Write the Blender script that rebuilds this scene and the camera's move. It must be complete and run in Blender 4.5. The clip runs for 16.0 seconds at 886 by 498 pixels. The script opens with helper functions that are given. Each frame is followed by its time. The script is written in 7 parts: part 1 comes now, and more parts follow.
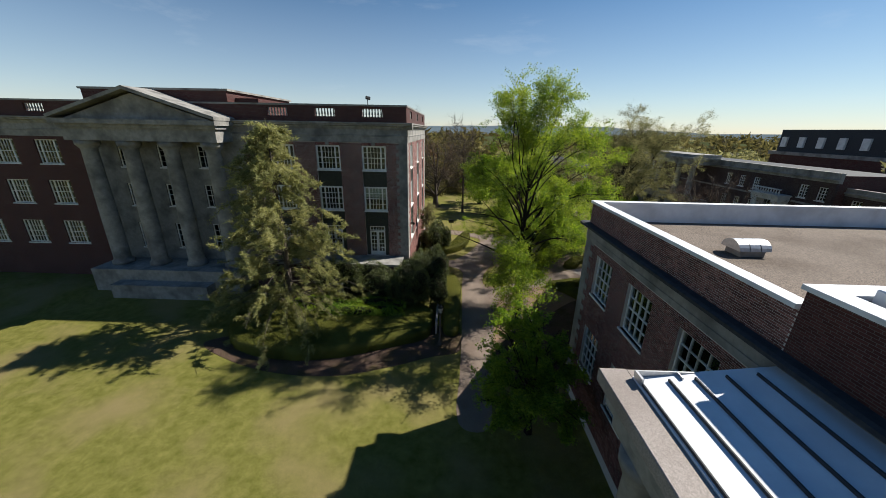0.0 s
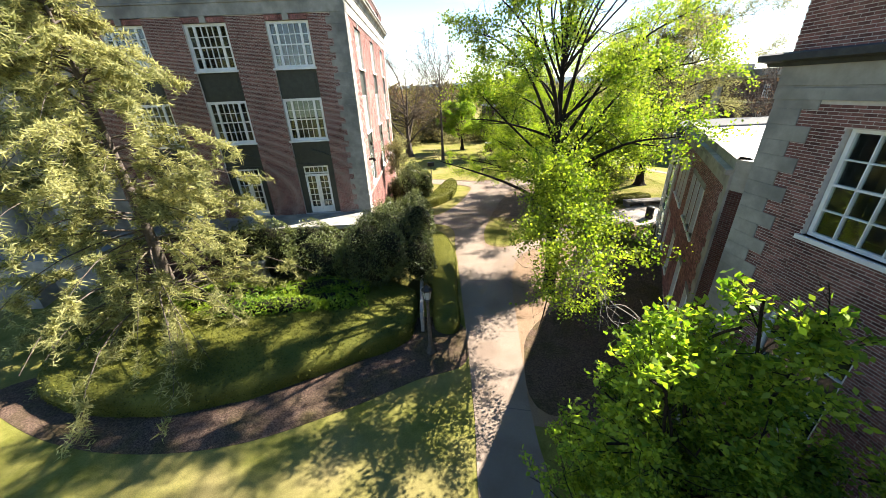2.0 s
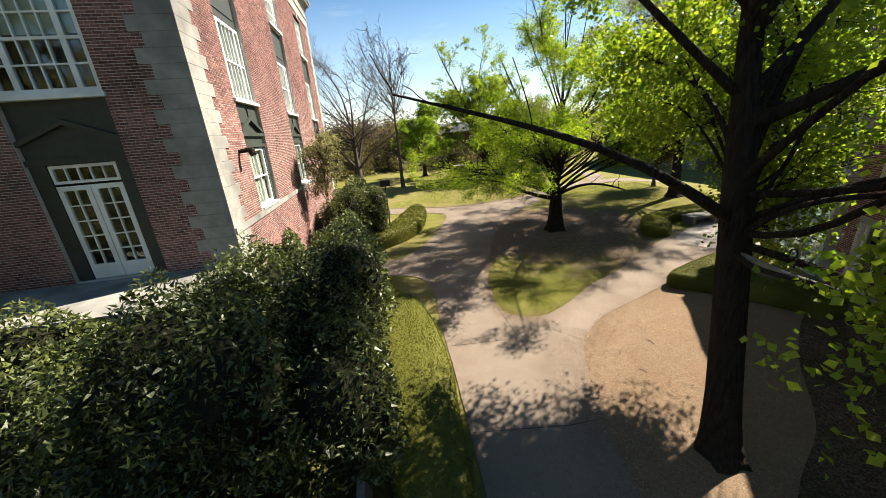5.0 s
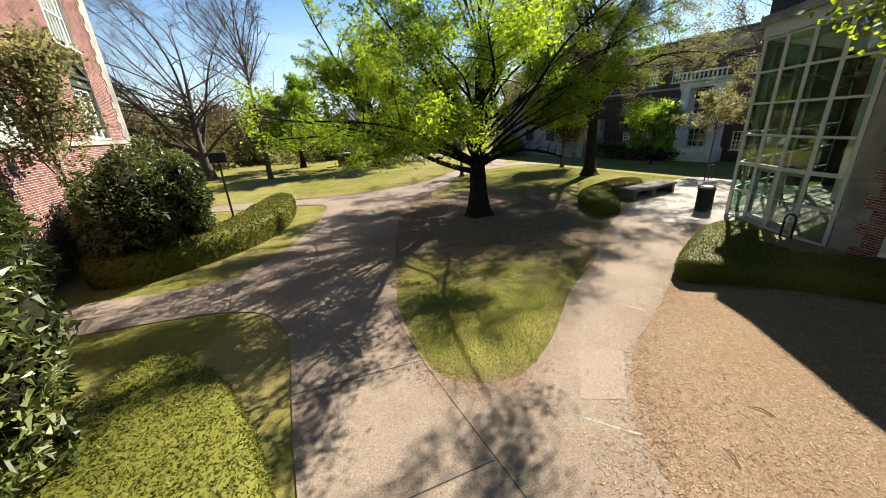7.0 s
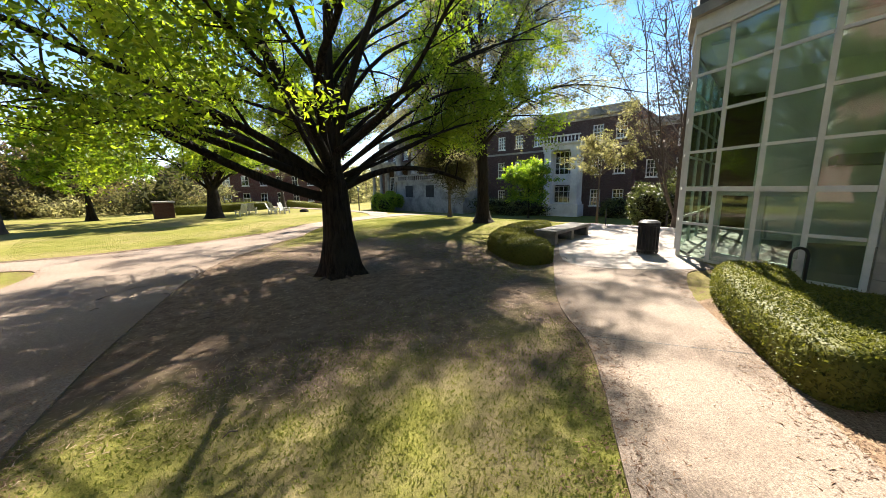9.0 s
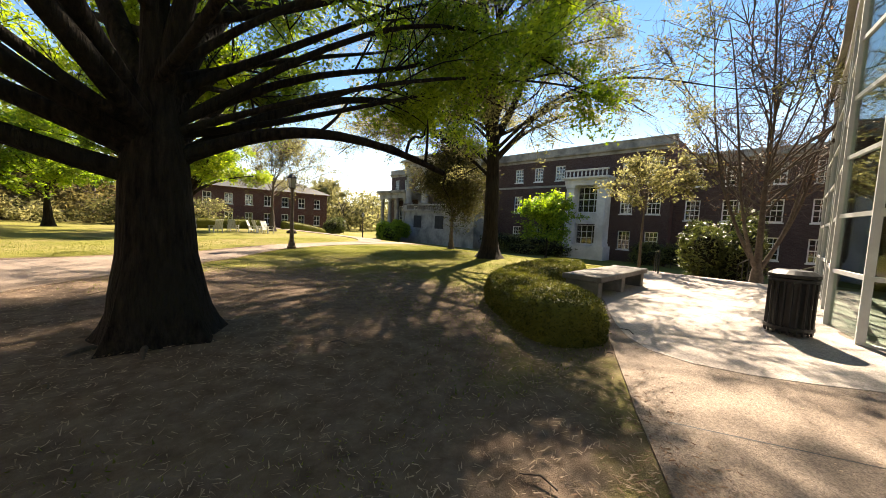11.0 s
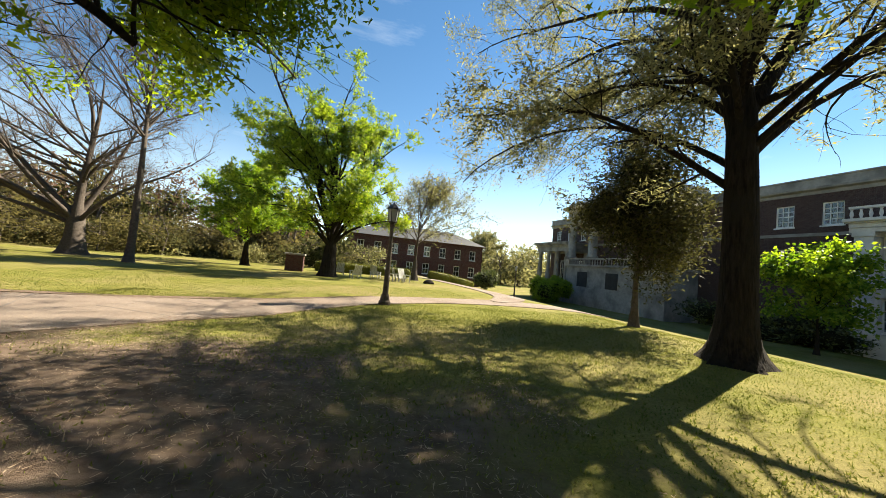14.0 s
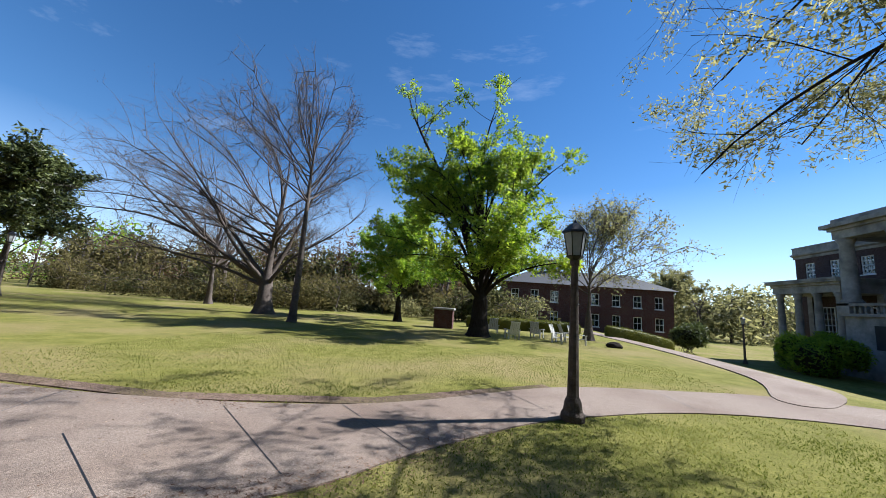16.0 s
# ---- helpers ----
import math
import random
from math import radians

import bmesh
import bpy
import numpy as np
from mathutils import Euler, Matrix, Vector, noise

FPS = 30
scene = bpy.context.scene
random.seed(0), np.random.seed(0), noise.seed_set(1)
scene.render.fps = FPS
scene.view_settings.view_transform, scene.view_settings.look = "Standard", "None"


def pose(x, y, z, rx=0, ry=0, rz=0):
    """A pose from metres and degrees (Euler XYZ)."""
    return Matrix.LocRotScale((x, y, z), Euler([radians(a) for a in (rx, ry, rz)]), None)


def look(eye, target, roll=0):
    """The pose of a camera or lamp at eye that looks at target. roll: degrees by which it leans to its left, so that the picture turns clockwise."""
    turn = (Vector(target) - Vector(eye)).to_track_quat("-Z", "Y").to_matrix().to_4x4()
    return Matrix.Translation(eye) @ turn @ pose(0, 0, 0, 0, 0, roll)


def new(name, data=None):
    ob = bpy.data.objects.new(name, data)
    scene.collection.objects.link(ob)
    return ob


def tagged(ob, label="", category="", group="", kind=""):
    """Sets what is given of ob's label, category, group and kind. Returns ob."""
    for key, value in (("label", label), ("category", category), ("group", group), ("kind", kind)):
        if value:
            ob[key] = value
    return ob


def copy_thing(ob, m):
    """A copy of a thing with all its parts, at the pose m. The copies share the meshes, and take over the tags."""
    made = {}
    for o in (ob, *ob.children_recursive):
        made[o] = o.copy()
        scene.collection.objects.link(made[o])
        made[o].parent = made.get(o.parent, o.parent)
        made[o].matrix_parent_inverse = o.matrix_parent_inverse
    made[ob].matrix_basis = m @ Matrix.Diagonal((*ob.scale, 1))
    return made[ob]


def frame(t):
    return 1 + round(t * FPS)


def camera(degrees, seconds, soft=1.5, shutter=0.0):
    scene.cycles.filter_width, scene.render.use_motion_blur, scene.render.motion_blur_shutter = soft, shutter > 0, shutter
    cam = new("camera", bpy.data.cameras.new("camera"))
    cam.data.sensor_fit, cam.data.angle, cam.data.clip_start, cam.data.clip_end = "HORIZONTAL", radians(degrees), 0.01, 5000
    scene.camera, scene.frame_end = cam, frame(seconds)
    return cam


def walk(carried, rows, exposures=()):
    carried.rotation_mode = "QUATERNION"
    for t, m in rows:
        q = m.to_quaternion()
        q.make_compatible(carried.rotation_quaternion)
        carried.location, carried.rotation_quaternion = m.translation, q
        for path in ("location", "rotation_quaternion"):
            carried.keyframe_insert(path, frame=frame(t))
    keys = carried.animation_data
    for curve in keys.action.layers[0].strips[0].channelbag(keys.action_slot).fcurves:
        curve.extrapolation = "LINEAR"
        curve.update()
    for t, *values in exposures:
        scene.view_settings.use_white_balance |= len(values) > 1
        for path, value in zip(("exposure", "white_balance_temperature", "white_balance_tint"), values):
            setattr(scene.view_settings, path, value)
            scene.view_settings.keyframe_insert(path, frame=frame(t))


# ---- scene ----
cam = camera(104.8, 16.0, 0.8)
PATH = [
    (0, (0.584, -0.107, 15.533), (0.545, 1.781, 14.873), 1.1),
    (0.5, (-0.022, 2.922, 14.303), (-0.033, 4.773, 13.546), -1.3),
    (1, (-0.534, 5.699, 12.778), (-0.469, 7.525, 11.965), -2.4),
    (1.5, (-0.163, 8.428, 11.437), (-0.089, 10.242, 10.597), -2.8),
    (2, (0.328, 10.793, 10.25), (0.391, 12.605, 9.405), -2.5),
    (2.5, (0.533, 12.703, 9.063), (0.593, 14.538, 8.269), -1.2),
    (3, (0.748, 14.707, 8.349), (0.759, 16.578, 7.643), -0.8),
    (3.2, (0.722, 15.554, 8.139), (0.732, 17.434, 7.457), -1.0),
    (5.3, (0.696, 23.812, 5.946), (1.061, 25.667, 5.294), -4.5),
    (5.5, (0.801, 24.462, 5.715), (1.221, 26.301, 5.051), -4.3),
    (6, (1.19, 25.994, 5.124), (1.739, 27.79, 4.437), -3.7),
    (6.5, (1.76, 27.447, 4.521), (2.426, 29.201, 3.828), -3.4),
    (7, (2.387, 28.959, 3.908), (3.227, 30.644, 3.231), -3.3),
    (7.5, (3.064, 30.404, 3.252), (4.141, 31.979, 2.652), -3.6),
    (8, (4.07, 31.821, 2.758), (5.307, 33.306, 2.245), -3.2),
    (8.5, (5.172, 32.971, 2.423), (6.528, 34.378, 1.994), -2.6),
    (9, (6.173, 33.821, 2.183), (7.607, 35.169, 1.829), -1.2),
    (9.2, (6.582, 34.118, 2.101), (8.037, 35.45, 1.772), -0.7),
    (11.3, (10.93, 36.836, 1.504), (12.296, 38.292, 1.386), 3.3),
    (11.5, (11.295, 37.14, 1.476), (12.629, 38.626, 1.373), 3.4),
    (12, (12.119, 37.911, 1.434), (13.365, 39.474, 1.371), 3.7),
    (12.5, (12.863, 38.651, 1.364), (13.996, 40.299, 1.35), 3.8),
    (13, (13.551, 39.28, 1.395), (14.541, 41.018, 1.424), 4.2),
    (13.5, (14.339, 40.114, 1.432), (15.126, 41.951, 1.501), 4.8),
    (14, (14.904, 41.252, 1.496), (15.489, 43.162, 1.602), 5.4),
    (14.5, (15.308, 42.673, 1.576), (15.66, 44.637, 1.717), 6.0),
    (15, (15.564, 44.011, 1.714), (15.647, 46.001, 1.892), 6.4),
    (15.5, (15.548, 45.509, 1.711), (15.389, 47.487, 1.96), 5.6),
    (16, (15.159, 46.639, 1.874), (14.853, 48.591, 2.184), 4.3),
]
EXPOSURES = [(0, 0.74, 6400, 10), (0.7, 1.15, 6600, 12), (1.5, 2.17, 6900, 10), (2.0, 2.47, 6900, 10), (2.5, 2.47, 6900, 10), (3.0, 1.94, 7150, 10), (5.5, 1.77, 7150, 8), (7.5, 1.85, 6950, 8), (8.0, 2.07, 6950, 8), (8.5, 2.4, 6850, 8), (9.0, 2.42, 6950, 10), (11.5, 2.32, 8250, 14), (13.0, 2.07, 8250, 10), (14.5, 1.93, 6800, 6), (16.0, 1.48, 5700, 12)]
walk(cam, [(t, look(eye, target, roll)) for t, eye, target, roll in PATH], EXPOSURES)

# ---- light ----
SUN_AZ, SUN_EL = 24.0, 42.0          # degrees from the x axis, and above the horizon
world = bpy.data.worlds.new("World")
scene.world = world
world.use_nodes = True
wt = world.node_tree
wt.nodes.clear()
sky = wt.nodes.new("ShaderNodeTexSky")
sky.sky_type, sky.sun_disc = "NISHITA", False
sky.sun_elevation, sky.sun_rotation = radians(SUN_EL), radians(90 - SUN_AZ)
sky.altitude, sky.air_density, sky.dust_density, sky.ozone_density = 150.0, 1.0, 0.0, 1.4
# thin high cloud, brighter towards the horizon
tc = wt.nodes.new("ShaderNodeTexCoord")
mp = wt.nodes.new("ShaderNodeMapping")
mp.inputs["Scale"].default_value = (1.2, 2.6, 6.0)
nz = wt.nodes.new("ShaderNodeTexNoise")
nz.inputs["Scale"].default_value, nz.inputs["Detail"].default_value, nz.inputs["Roughness"].default_value = 1.7, 7.0, 0.62
rp = wt.nodes.new("ShaderNodeValToRGB")
rp.color_ramp.elements[0].position, rp.color_ramp.elements[1].position = 0.61, 0.95
rp.color_ramp.elements[0].color, rp.color_ramp.elements[1].color = (0, 0, 0, 1), (0.35, 0.35, 0.35, 1)
mx = wt.nodes.new("ShaderNodeMixRGB")
mx.inputs[2].default_value = (9.5, 10.0, 10.5, 1)
bg = wt.nodes.new("ShaderNodeBackground")
bg.inputs["Strength"].default_value = 0.05
wo = wt.nodes.new("ShaderNodeOutputWorld")
wt.links.new(tc.outputs["Generated"], mp.inputs["Vector"])
wt.links.new(mp.outputs["Vector"], nz.inputs["Vector"])
wt.links.new(nz.outputs["Fac"], rp.inputs["Fac"])
wt.links.new(rp.outputs["Color"], mx.inputs[0])
wt.links.new(sky.outputs["Color"], mx.inputs[1])
deep = wt.nodes.new("ShaderNodeHueSaturation")
deep.inputs["Saturation"].default_value = 1.25
wt.links.new(mx.outputs["Color"], deep.inputs["Color"])
# pale haze low over the horizon
sz = wt.nodes.new("ShaderNodeSeparateXYZ")
hz = wt.nodes.new("ShaderNodeMapRange")
hz.inputs["From Min"].default_value, hz.inputs["From Max"].default_value = 0.0, 0.32
hz.inputs["To Min"].default_value, hz.inputs["To Max"].default_value = 0.35, 0.0
pale = wt.nodes.new("ShaderNodeMixRGB")
pale.inputs[2].default_value = (9.0, 10.4, 12.4, 1)
wt.links.new(tc.outputs["Generated"], sz.inputs[0])
wt.links.new(sz.outputs["Z"], hz.inputs["Value"])
wt.links.new(hz.outputs["Result"], pale.inputs[0])
wt.links.new(deep.outputs["Color"], pale.inputs[1])
wt.links.new(pale.outputs["Color"], bg.inputs["Color"])
wt.links.new(bg.outputs["Background"], wo.inputs["Surface"])
sun_data = bpy.data.lights.new("sun", "SUN")
sun_data.energy, sun_data.angle, sun_data.color = 5.0, radians(0.53), (1.0, 0.95, 0.86)
sun = new("sun", sun_data)
ca, sa, ce, se = math.cos(radians(SUN_AZ)), math.sin(radians(SUN_AZ)), math.cos(radians(SUN_EL)), math.sin(radians(SUN_EL))
sun.matrix_world = look((60 * ca * ce, 60 * sa * ce, 60 * se), (0, 0, 0))

# ---- materials ----
def material(name, c1, c2, scale=6.0, rough=0.85, bump=0.15, fine=60.0, metal=0.0, c3=None, big=0.6, spec=0.3, island=0.0, objrand=0.0, bump_dist=0.01, stretch=1.0, chips=None):
    """Two-scale noise between c1 and c2, stains of c3 at a large scale, fine relief."""
    m = bpy.data.materials.new(name)
    m.use_nodes = True
    t = m.node_tree
    n, l = t.nodes, t.links
    b = n["Principled BSDF"]
    b.inputs["Roughness"].default_value, b.inputs["Metallic"].default_value = rough, metal
    b.inputs["Specular IOR Level"].default_value = spec
    tc = n.new("ShaderNodeTexCoord")
    pos = n.new("ShaderNodeNewGeometry")
    grain = pos.outputs["Position"]
    if stretch != 1.0:
        vm = n.new("ShaderNodeVectorMath")
        vm.operation = "MULTIPLY"
        vm.inputs[1].default_value = (1.0, 1.0, stretch)
        l.new(grain, vm.inputs[0])
        grain = vm.outputs[0]
    a = n.new("ShaderNodeTexNoise")
    a.inputs["Scale"].default_value, a.inputs["Detail"].default_value, a.inputs["Roughness"].default_value = scale, 6.0, 0.65
    l.new(grain, a.inputs["Vector"])
    ra = n.new("ShaderNodeValToRGB")
    ra.color_ramp.elements[0].position, ra.color_ramp.elements[1].position = 0.32, 0.7
    ra.color_ramp.elements[0].color, ra.color_ramp.elements[1].color = (*c1, 1), (*c2, 1)
    l.new(a.outputs["Fac"], ra.inputs["Fac"])
    col = ra.outputs["Color"]
    if c3 is not None:
        g = n.new("ShaderNodeTexNoise")
        g.inputs["Scale"].default_value, g.inputs["Detail"].default_value = big, 5.0
        l.new(pos.outputs["Position"], g.inputs["Vector"])
        rg = n.new("ShaderNodeValToRGB")
        rg.color_ramp.elements[0].position, rg.color_ramp.elements[1].position = 0.45, 0.68
        l.new(g.outputs["Fac"], rg.inputs["Fac"])
        mix = n.new("ShaderNodeMixRGB")
        mix.inputs[2].default_value = (*c3, 1)
        l.new(rg.outputs["Color"], mix.inputs[0])
        l.new(col, mix.inputs[1])
        col = mix.outputs["Color"]
    for amount, source in ((island, "Random Per Island"), (objrand, "Random")):
        if amount:
            hs = n.new("ShaderNodeHueSaturation")
            mr = n.new("ShaderNodeMapRange")
            mr.inputs["To Min"].default_value, mr.inputs["To Max"].default_value = 1 - amount, 1 + amount
            src = pos if source == "Random Per Island" else n.new("ShaderNodeObjectInfo")
            l.new(src.outputs[source], mr.inputs["Value"])
            l.new(mr.outputs["Result"], hs.inputs["Value"])
            l.new(col, hs.inputs["Color"])
            col = hs.outputs["Color"]
    if chips:
        # single pebbles, leaves or blades, each of its own tone
        vo = n.new("ShaderNodeTexVoronoi")
        vo.inputs["Scale"].default_value = chips[0]
        l.new(pos.outputs["Position"], vo.inputs["Vector"])
        sx = n.new("ShaderNodeSeparateColor")
        l.new(vo.outputs["Color"], sx.inputs[0])
        cm = n.new("ShaderNodeMapRange")
        cm.inputs["To Min"].default_value, cm.inputs["To Max"].default_value = 1 - chips[1], 1 + chips[1]
        l.new(sx.outputs[0], cm.inputs["Value"])
        ch = n.new("ShaderNodeHueSaturation")
        l.new(cm.outputs["Result"], ch.inputs["Value"])
        l.new(col, ch.inputs["Color"])
        col = ch.outputs["Color"]
    l.new(col, b.inputs["Base Color"])
    if bump:
        f = n.new("ShaderNodeTexNoise")
        f.inputs["Scale"].default_value, f.inputs["Detail"].default_value = fine, 4.0
        l.new(grain, f.inputs["Vector"])
        bp = n.new("ShaderNodeBump")
        bp.inputs["Strength"].default_value, bp.inputs["Distance"].default_value = bump, bump_dist
        l.new(f.outputs["Fac"], bp.inputs["Height"])
        l.new(bp.outputs["Normal"], b.inputs["Normal"])
    return m


def leaf_material(name, c1, c2, trans=0.5, rough=0.5, gloss=0.25):
    """Thin leaves: diffuse, light shining through, a little gloss; every leaf its own tone."""
    m = bpy.data.materials.new(name)
    m.use_nodes = True
    t = m.node_tree
    n, l = t.nodes, t.links
    b = n["Principled BSDF"]
    out = n["Material Output"]
    geo = n.new("ShaderNodeNewGeometry")
    big = n.new("ShaderNodeTexNoise")
    big.inputs["Scale"].default_value = 0.5
    l.new(geo.outputs["Position"], big.inputs["Vector"])
    add = n.new("ShaderNodeMath")
    add.operation = "ADD"
    half = n.new("ShaderNodeMath")
    half.operation = "MULTIPLY_ADD"
    half.inputs[1].default_value, half.inputs[2].default_value = 0.55, -0.27
    l.new(geo.outputs["Random Per Island"], half.inputs[0])
    l.new(half.outputs[0], add.inputs[0])
    l.new(big.outputs["Fac"], add.inputs[1])
    r = n.new("ShaderNodeValToRGB")
    r.color_ramp.elements[0].position, r.color_ramp.elements[1].position = 0.25, 0.75
    r.color_ramp.elements[0].color, r.color_ramp.elements[1].color = (*c1, 1), (*c2, 1)
    l.new(add.outputs[0], r.inputs["Fac"])
    l.new(r.outputs["Color"], b.inputs["Base Color"])
    b.inputs["Roughness"].default_value, b.inputs["Specular IOR Level"].default_value = rough, gloss
    tr = n.new("ShaderNodeBsdfTranslucent")
    hs = n.new("ShaderNodeHueSaturation")
    hs.inputs["Saturation"].default_value, hs.inputs["Value"].default_value = 1.1, 1.6
    l.new(r.outputs["Color"], hs.inputs["Color"])
    l.new(hs.outputs["Color"], tr.inputs["Color"])
    mix = n.new("ShaderNodeMixShader")
    mix.inputs[0].default_value = trans
    l.new(b.outputs["BSDF"], mix.inputs[1])
    l.new(tr.outputs["BSDF"], mix.inputs[2])
    l.new(mix.outputs["Shader"], out.inputs["Surface"])
    return m


def brick_material(name, c1, c2, mortar, axis, proud=0.0):
    """A brick wall seen from far: courses and joints by a brick texture on a wall along x or y."""
    m = bpy.data.materials.new(name)
    m.use_nodes = True
    t = m.node_tree
    n, l = t.nodes, t.links
    b = n["Principled BSDF"]
    b.inputs["Roughness"].default_value, b.inputs["Specular IOR Level"].default_value = 0.9, 0.2
    geo = n.new("ShaderNodeNewGeometry")
    sep, com = n.new("ShaderNodeSeparateXYZ"), n.new("ShaderNodeCombineXYZ")
    l.new(geo.outputs["Position"], sep.inputs[0])
    l.new(sep.outputs["X" if axis == "x" else "Y"], com.inputs["X"])
    l.new(sep.outputs["Z"], com.inputs["Y"])
    k = n.new("ShaderNodeTexBrick")
    k.inputs["Scale"].default_value = 1.0
    k.inputs["Brick Width"].default_value, k.inputs["Row Height"].default_value, k.inputs["Mortar Size"].default_value = 0.213, 0.0677, 0.006
    k.inputs["Color1"].default_value, k.inputs["Color2"].default_value, k.inputs["Mortar"].default_value = (*c1, 1), (*c2, 1), (*mortar, 1)
    l.new(com.outputs[0], k.inputs["Vector"])
    nz = n.new("ShaderNodeTexNoise")
    nz.inputs["Scale"].default_value, nz.inputs["Detail"].default_value = 0.7, 6.0
    l.new(geo.outputs["Position"], nz.inputs["Vector"])
    hs = n.new("ShaderNodeHueSaturation")
    mr = n.new("ShaderNodeMapRange")
    mr.inputs["To Min"].default_value, mr.inputs["To Max"].default_value = 0.7, 1.25
    l.new(nz.outputs["Fac"], mr.inputs["Value"])
    l.new(mr.outputs["Result"], hs.inputs["Value"])
    l.new(k.outputs["Color"], hs.inputs["Color"])
    l.new(hs.outputs["Color"], b.inputs["Base Color"])
    bp = n.new("ShaderNodeBump")
    bp.inputs["Strength"].default_value, bp.inputs["Distance"].default_value = 0.4, 0.01
    bp.invert = True
    l.new(k.outputs["Fac"], bp.inputs["Height"])
    l.new(bp.outputs["Normal"], b.inputs["Normal"])
    return m


def glass_material(name, tint=(0.8, 0.86, 0.84), rough=0.02, base=0.06):
    """Window glass: clear, with reflection growing towards grazing angles; the panes cast no shadow."""
    m = bpy.data.materials.new(name)
    m.use_nodes = True
    n, l = m.node_tree.nodes, m.node_tree.links
    out = n["Material Output"]
    tr, gl, lw, mix = n.new("ShaderNodeBsdfTransparent"), n.new("ShaderNodeBsdfGlossy"), n.new("ShaderNodeLayerWeight"), n.new("ShaderNodeMixShader")
    pw, sc = n.new("ShaderNodeMath"), n.new("ShaderNodeMath")
    pw.operation, sc.operation = "POWER", "MULTIPLY_ADD"
    pw.inputs[1].default_value = 4.0
    sc.inputs[1].default_value, sc.inputs[2].default_value = 0.7, base
    tr.inputs["Color"].default_value = (*tint, 1)
    gl.inputs["Roughness"].default_value = rough
    l.new(lw.outputs["Facing"], pw.inputs[0])
    l.new(pw.outputs[0], sc.inputs[0])
    l.new(sc.outputs[0], mix.inputs[0])
    l.new(tr.outputs[0], mix.inputs[1])
    l.new(gl.outputs[0], mix.inputs[2])
    l.new(mix.outputs[0], out.inputs["Surface"])
    return m


M_GRASS = material("lawn", (0.098, 0.102, 0.020), (0.182, 0.168, 0.048), 1.6, 0.95, 0.6, 110, c3=(0.196, 0.16, 0.07), big=0.22, spec=0.05, bump_dist=0.03, chips=(45, 0.18))
def worn_ground(m, centre, radii, soil):
    """Adds to the lawn a worn patch of bare soil round a tree, ragged and thinning outwards."""
    n, l = m.node_tree.nodes, m.node_tree.links
    b = n["Principled BSDF"]
    old = b.inputs["Base Color"].links[0].from_socket
    geo = n.new("ShaderNodeNewGeometry")
    mp = n.new("ShaderNodeVectorMath")
    mp.operation = "SUBTRACT"
    mp.inputs[1].default_value = (*centre, 0)
    dv = n.new("ShaderNodeVectorMath")
    dv.operation = "MULTIPLY"
    dv.inputs[1].default_value = (1 / radii[0], 1 / radii[1], 0)
    ln = n.new("ShaderNodeVectorMath")
    ln.operation = "LENGTH"
    nz = n.new("ShaderNodeTexNoise")
    nz.inputs["Scale"].default_value, nz.inputs["Detail"].default_value, nz.inputs["Roughness"].default_value = 0.55, 7.0, 0.62
    ma = n.new("ShaderNodeMath")
    ma.operation = "MULTIPLY_ADD"
    ma.inputs[1].default_value = 1.5
    rp = n.new("ShaderNodeValToRGB")
    rp.color_ramp.elements[0].position, rp.color_ramp.elements[1].position = 0.80, 0.98
    rp.color_ramp.elements[0].color, rp.color_ramp.elements[1].color = (1, 1, 1, 1), (0, 0, 0, 1)
    hf = n.new("ShaderNodeMath")
    hf.operation = "MULTIPLY"
    hf.inputs[1].default_value = 0.5
    l.new(geo.outputs["Position"], mp.inputs[0])
    l.new(mp.outputs[0], dv.inputs[0])
    l.new(dv.outputs[0], ln.inputs[0])
    l.new(geo.outputs["Position"], nz.inputs["Vector"])
    l.new(nz.outputs["Fac"], ma.inputs[0])
    l.new(ln.outputs["Value"], ma.inputs[2])
    l.new(ma.outputs[0], hf.inputs[0])
    l.new(hf.outputs[0], rp.inputs["Fac"])
    gn = n.new("ShaderNodeTexNoise")
    gn.inputs["Scale"].default_value, gn.inputs["Detail"].default_value, gn.inputs["Roughness"].default_value = 4.0, 8.0, 0.7
    l.new(geo.outputs["Position"], gn.inputs["Vector"])
    cr = n.new("ShaderNodeValToRGB")
    cr.color_ramp.elements[0].position, cr.color_ramp.elements[1].position = 0.34, 0.66
    cr.color_ramp.elements[0].color, cr.color_ramp.elements[1].color = (*soil[0], 1), (*soil[1], 1)
    l.new(gn.outputs["Fac"], cr.inputs["Fac"])
    mx = n.new("ShaderNodeMixRGB")
    l.new(rp.outputs["Color"], mx.inputs[0])
    l.new(old, mx.inputs[1])
    l.new(cr.outputs["Color"], mx.inputs[2])
    l.new(mx.outputs["Color"], b.inputs["Base Color"])


worn_ground(M_GRASS, (10.6, 42.2), (6.0, 6.2), ((0.0936, 0.0648, 0.0475), (0.184, 0.137, 0.104)))
M_BLADE = leaf_material("grass_blade", (0.080, 0.100, 0.020), (0.185, 0.182, 0.052), 0.35, 0.7, 0.1)
M_DIRT = material("bare_soil", (0.0979, 0.0662, 0.049), (0.179, 0.13, 0.101), 5.0, 0.95, 0.8, 55, c3=(0.0691, 0.0576, 0.0288), big=0.5, spec=0.05, bump_dist=0.03, chips=(45, 0.4))
M_STRAW = material("pine_straw", (0.144, 0.0936, 0.0598), (0.248, 0.18, 0.126), 45.0, 0.95, 0.5, 190, c3=(0.187, 0.122, 0.0792), big=0.7, spec=0.05, bump_dist=0.02, chips=(60, 0.3))
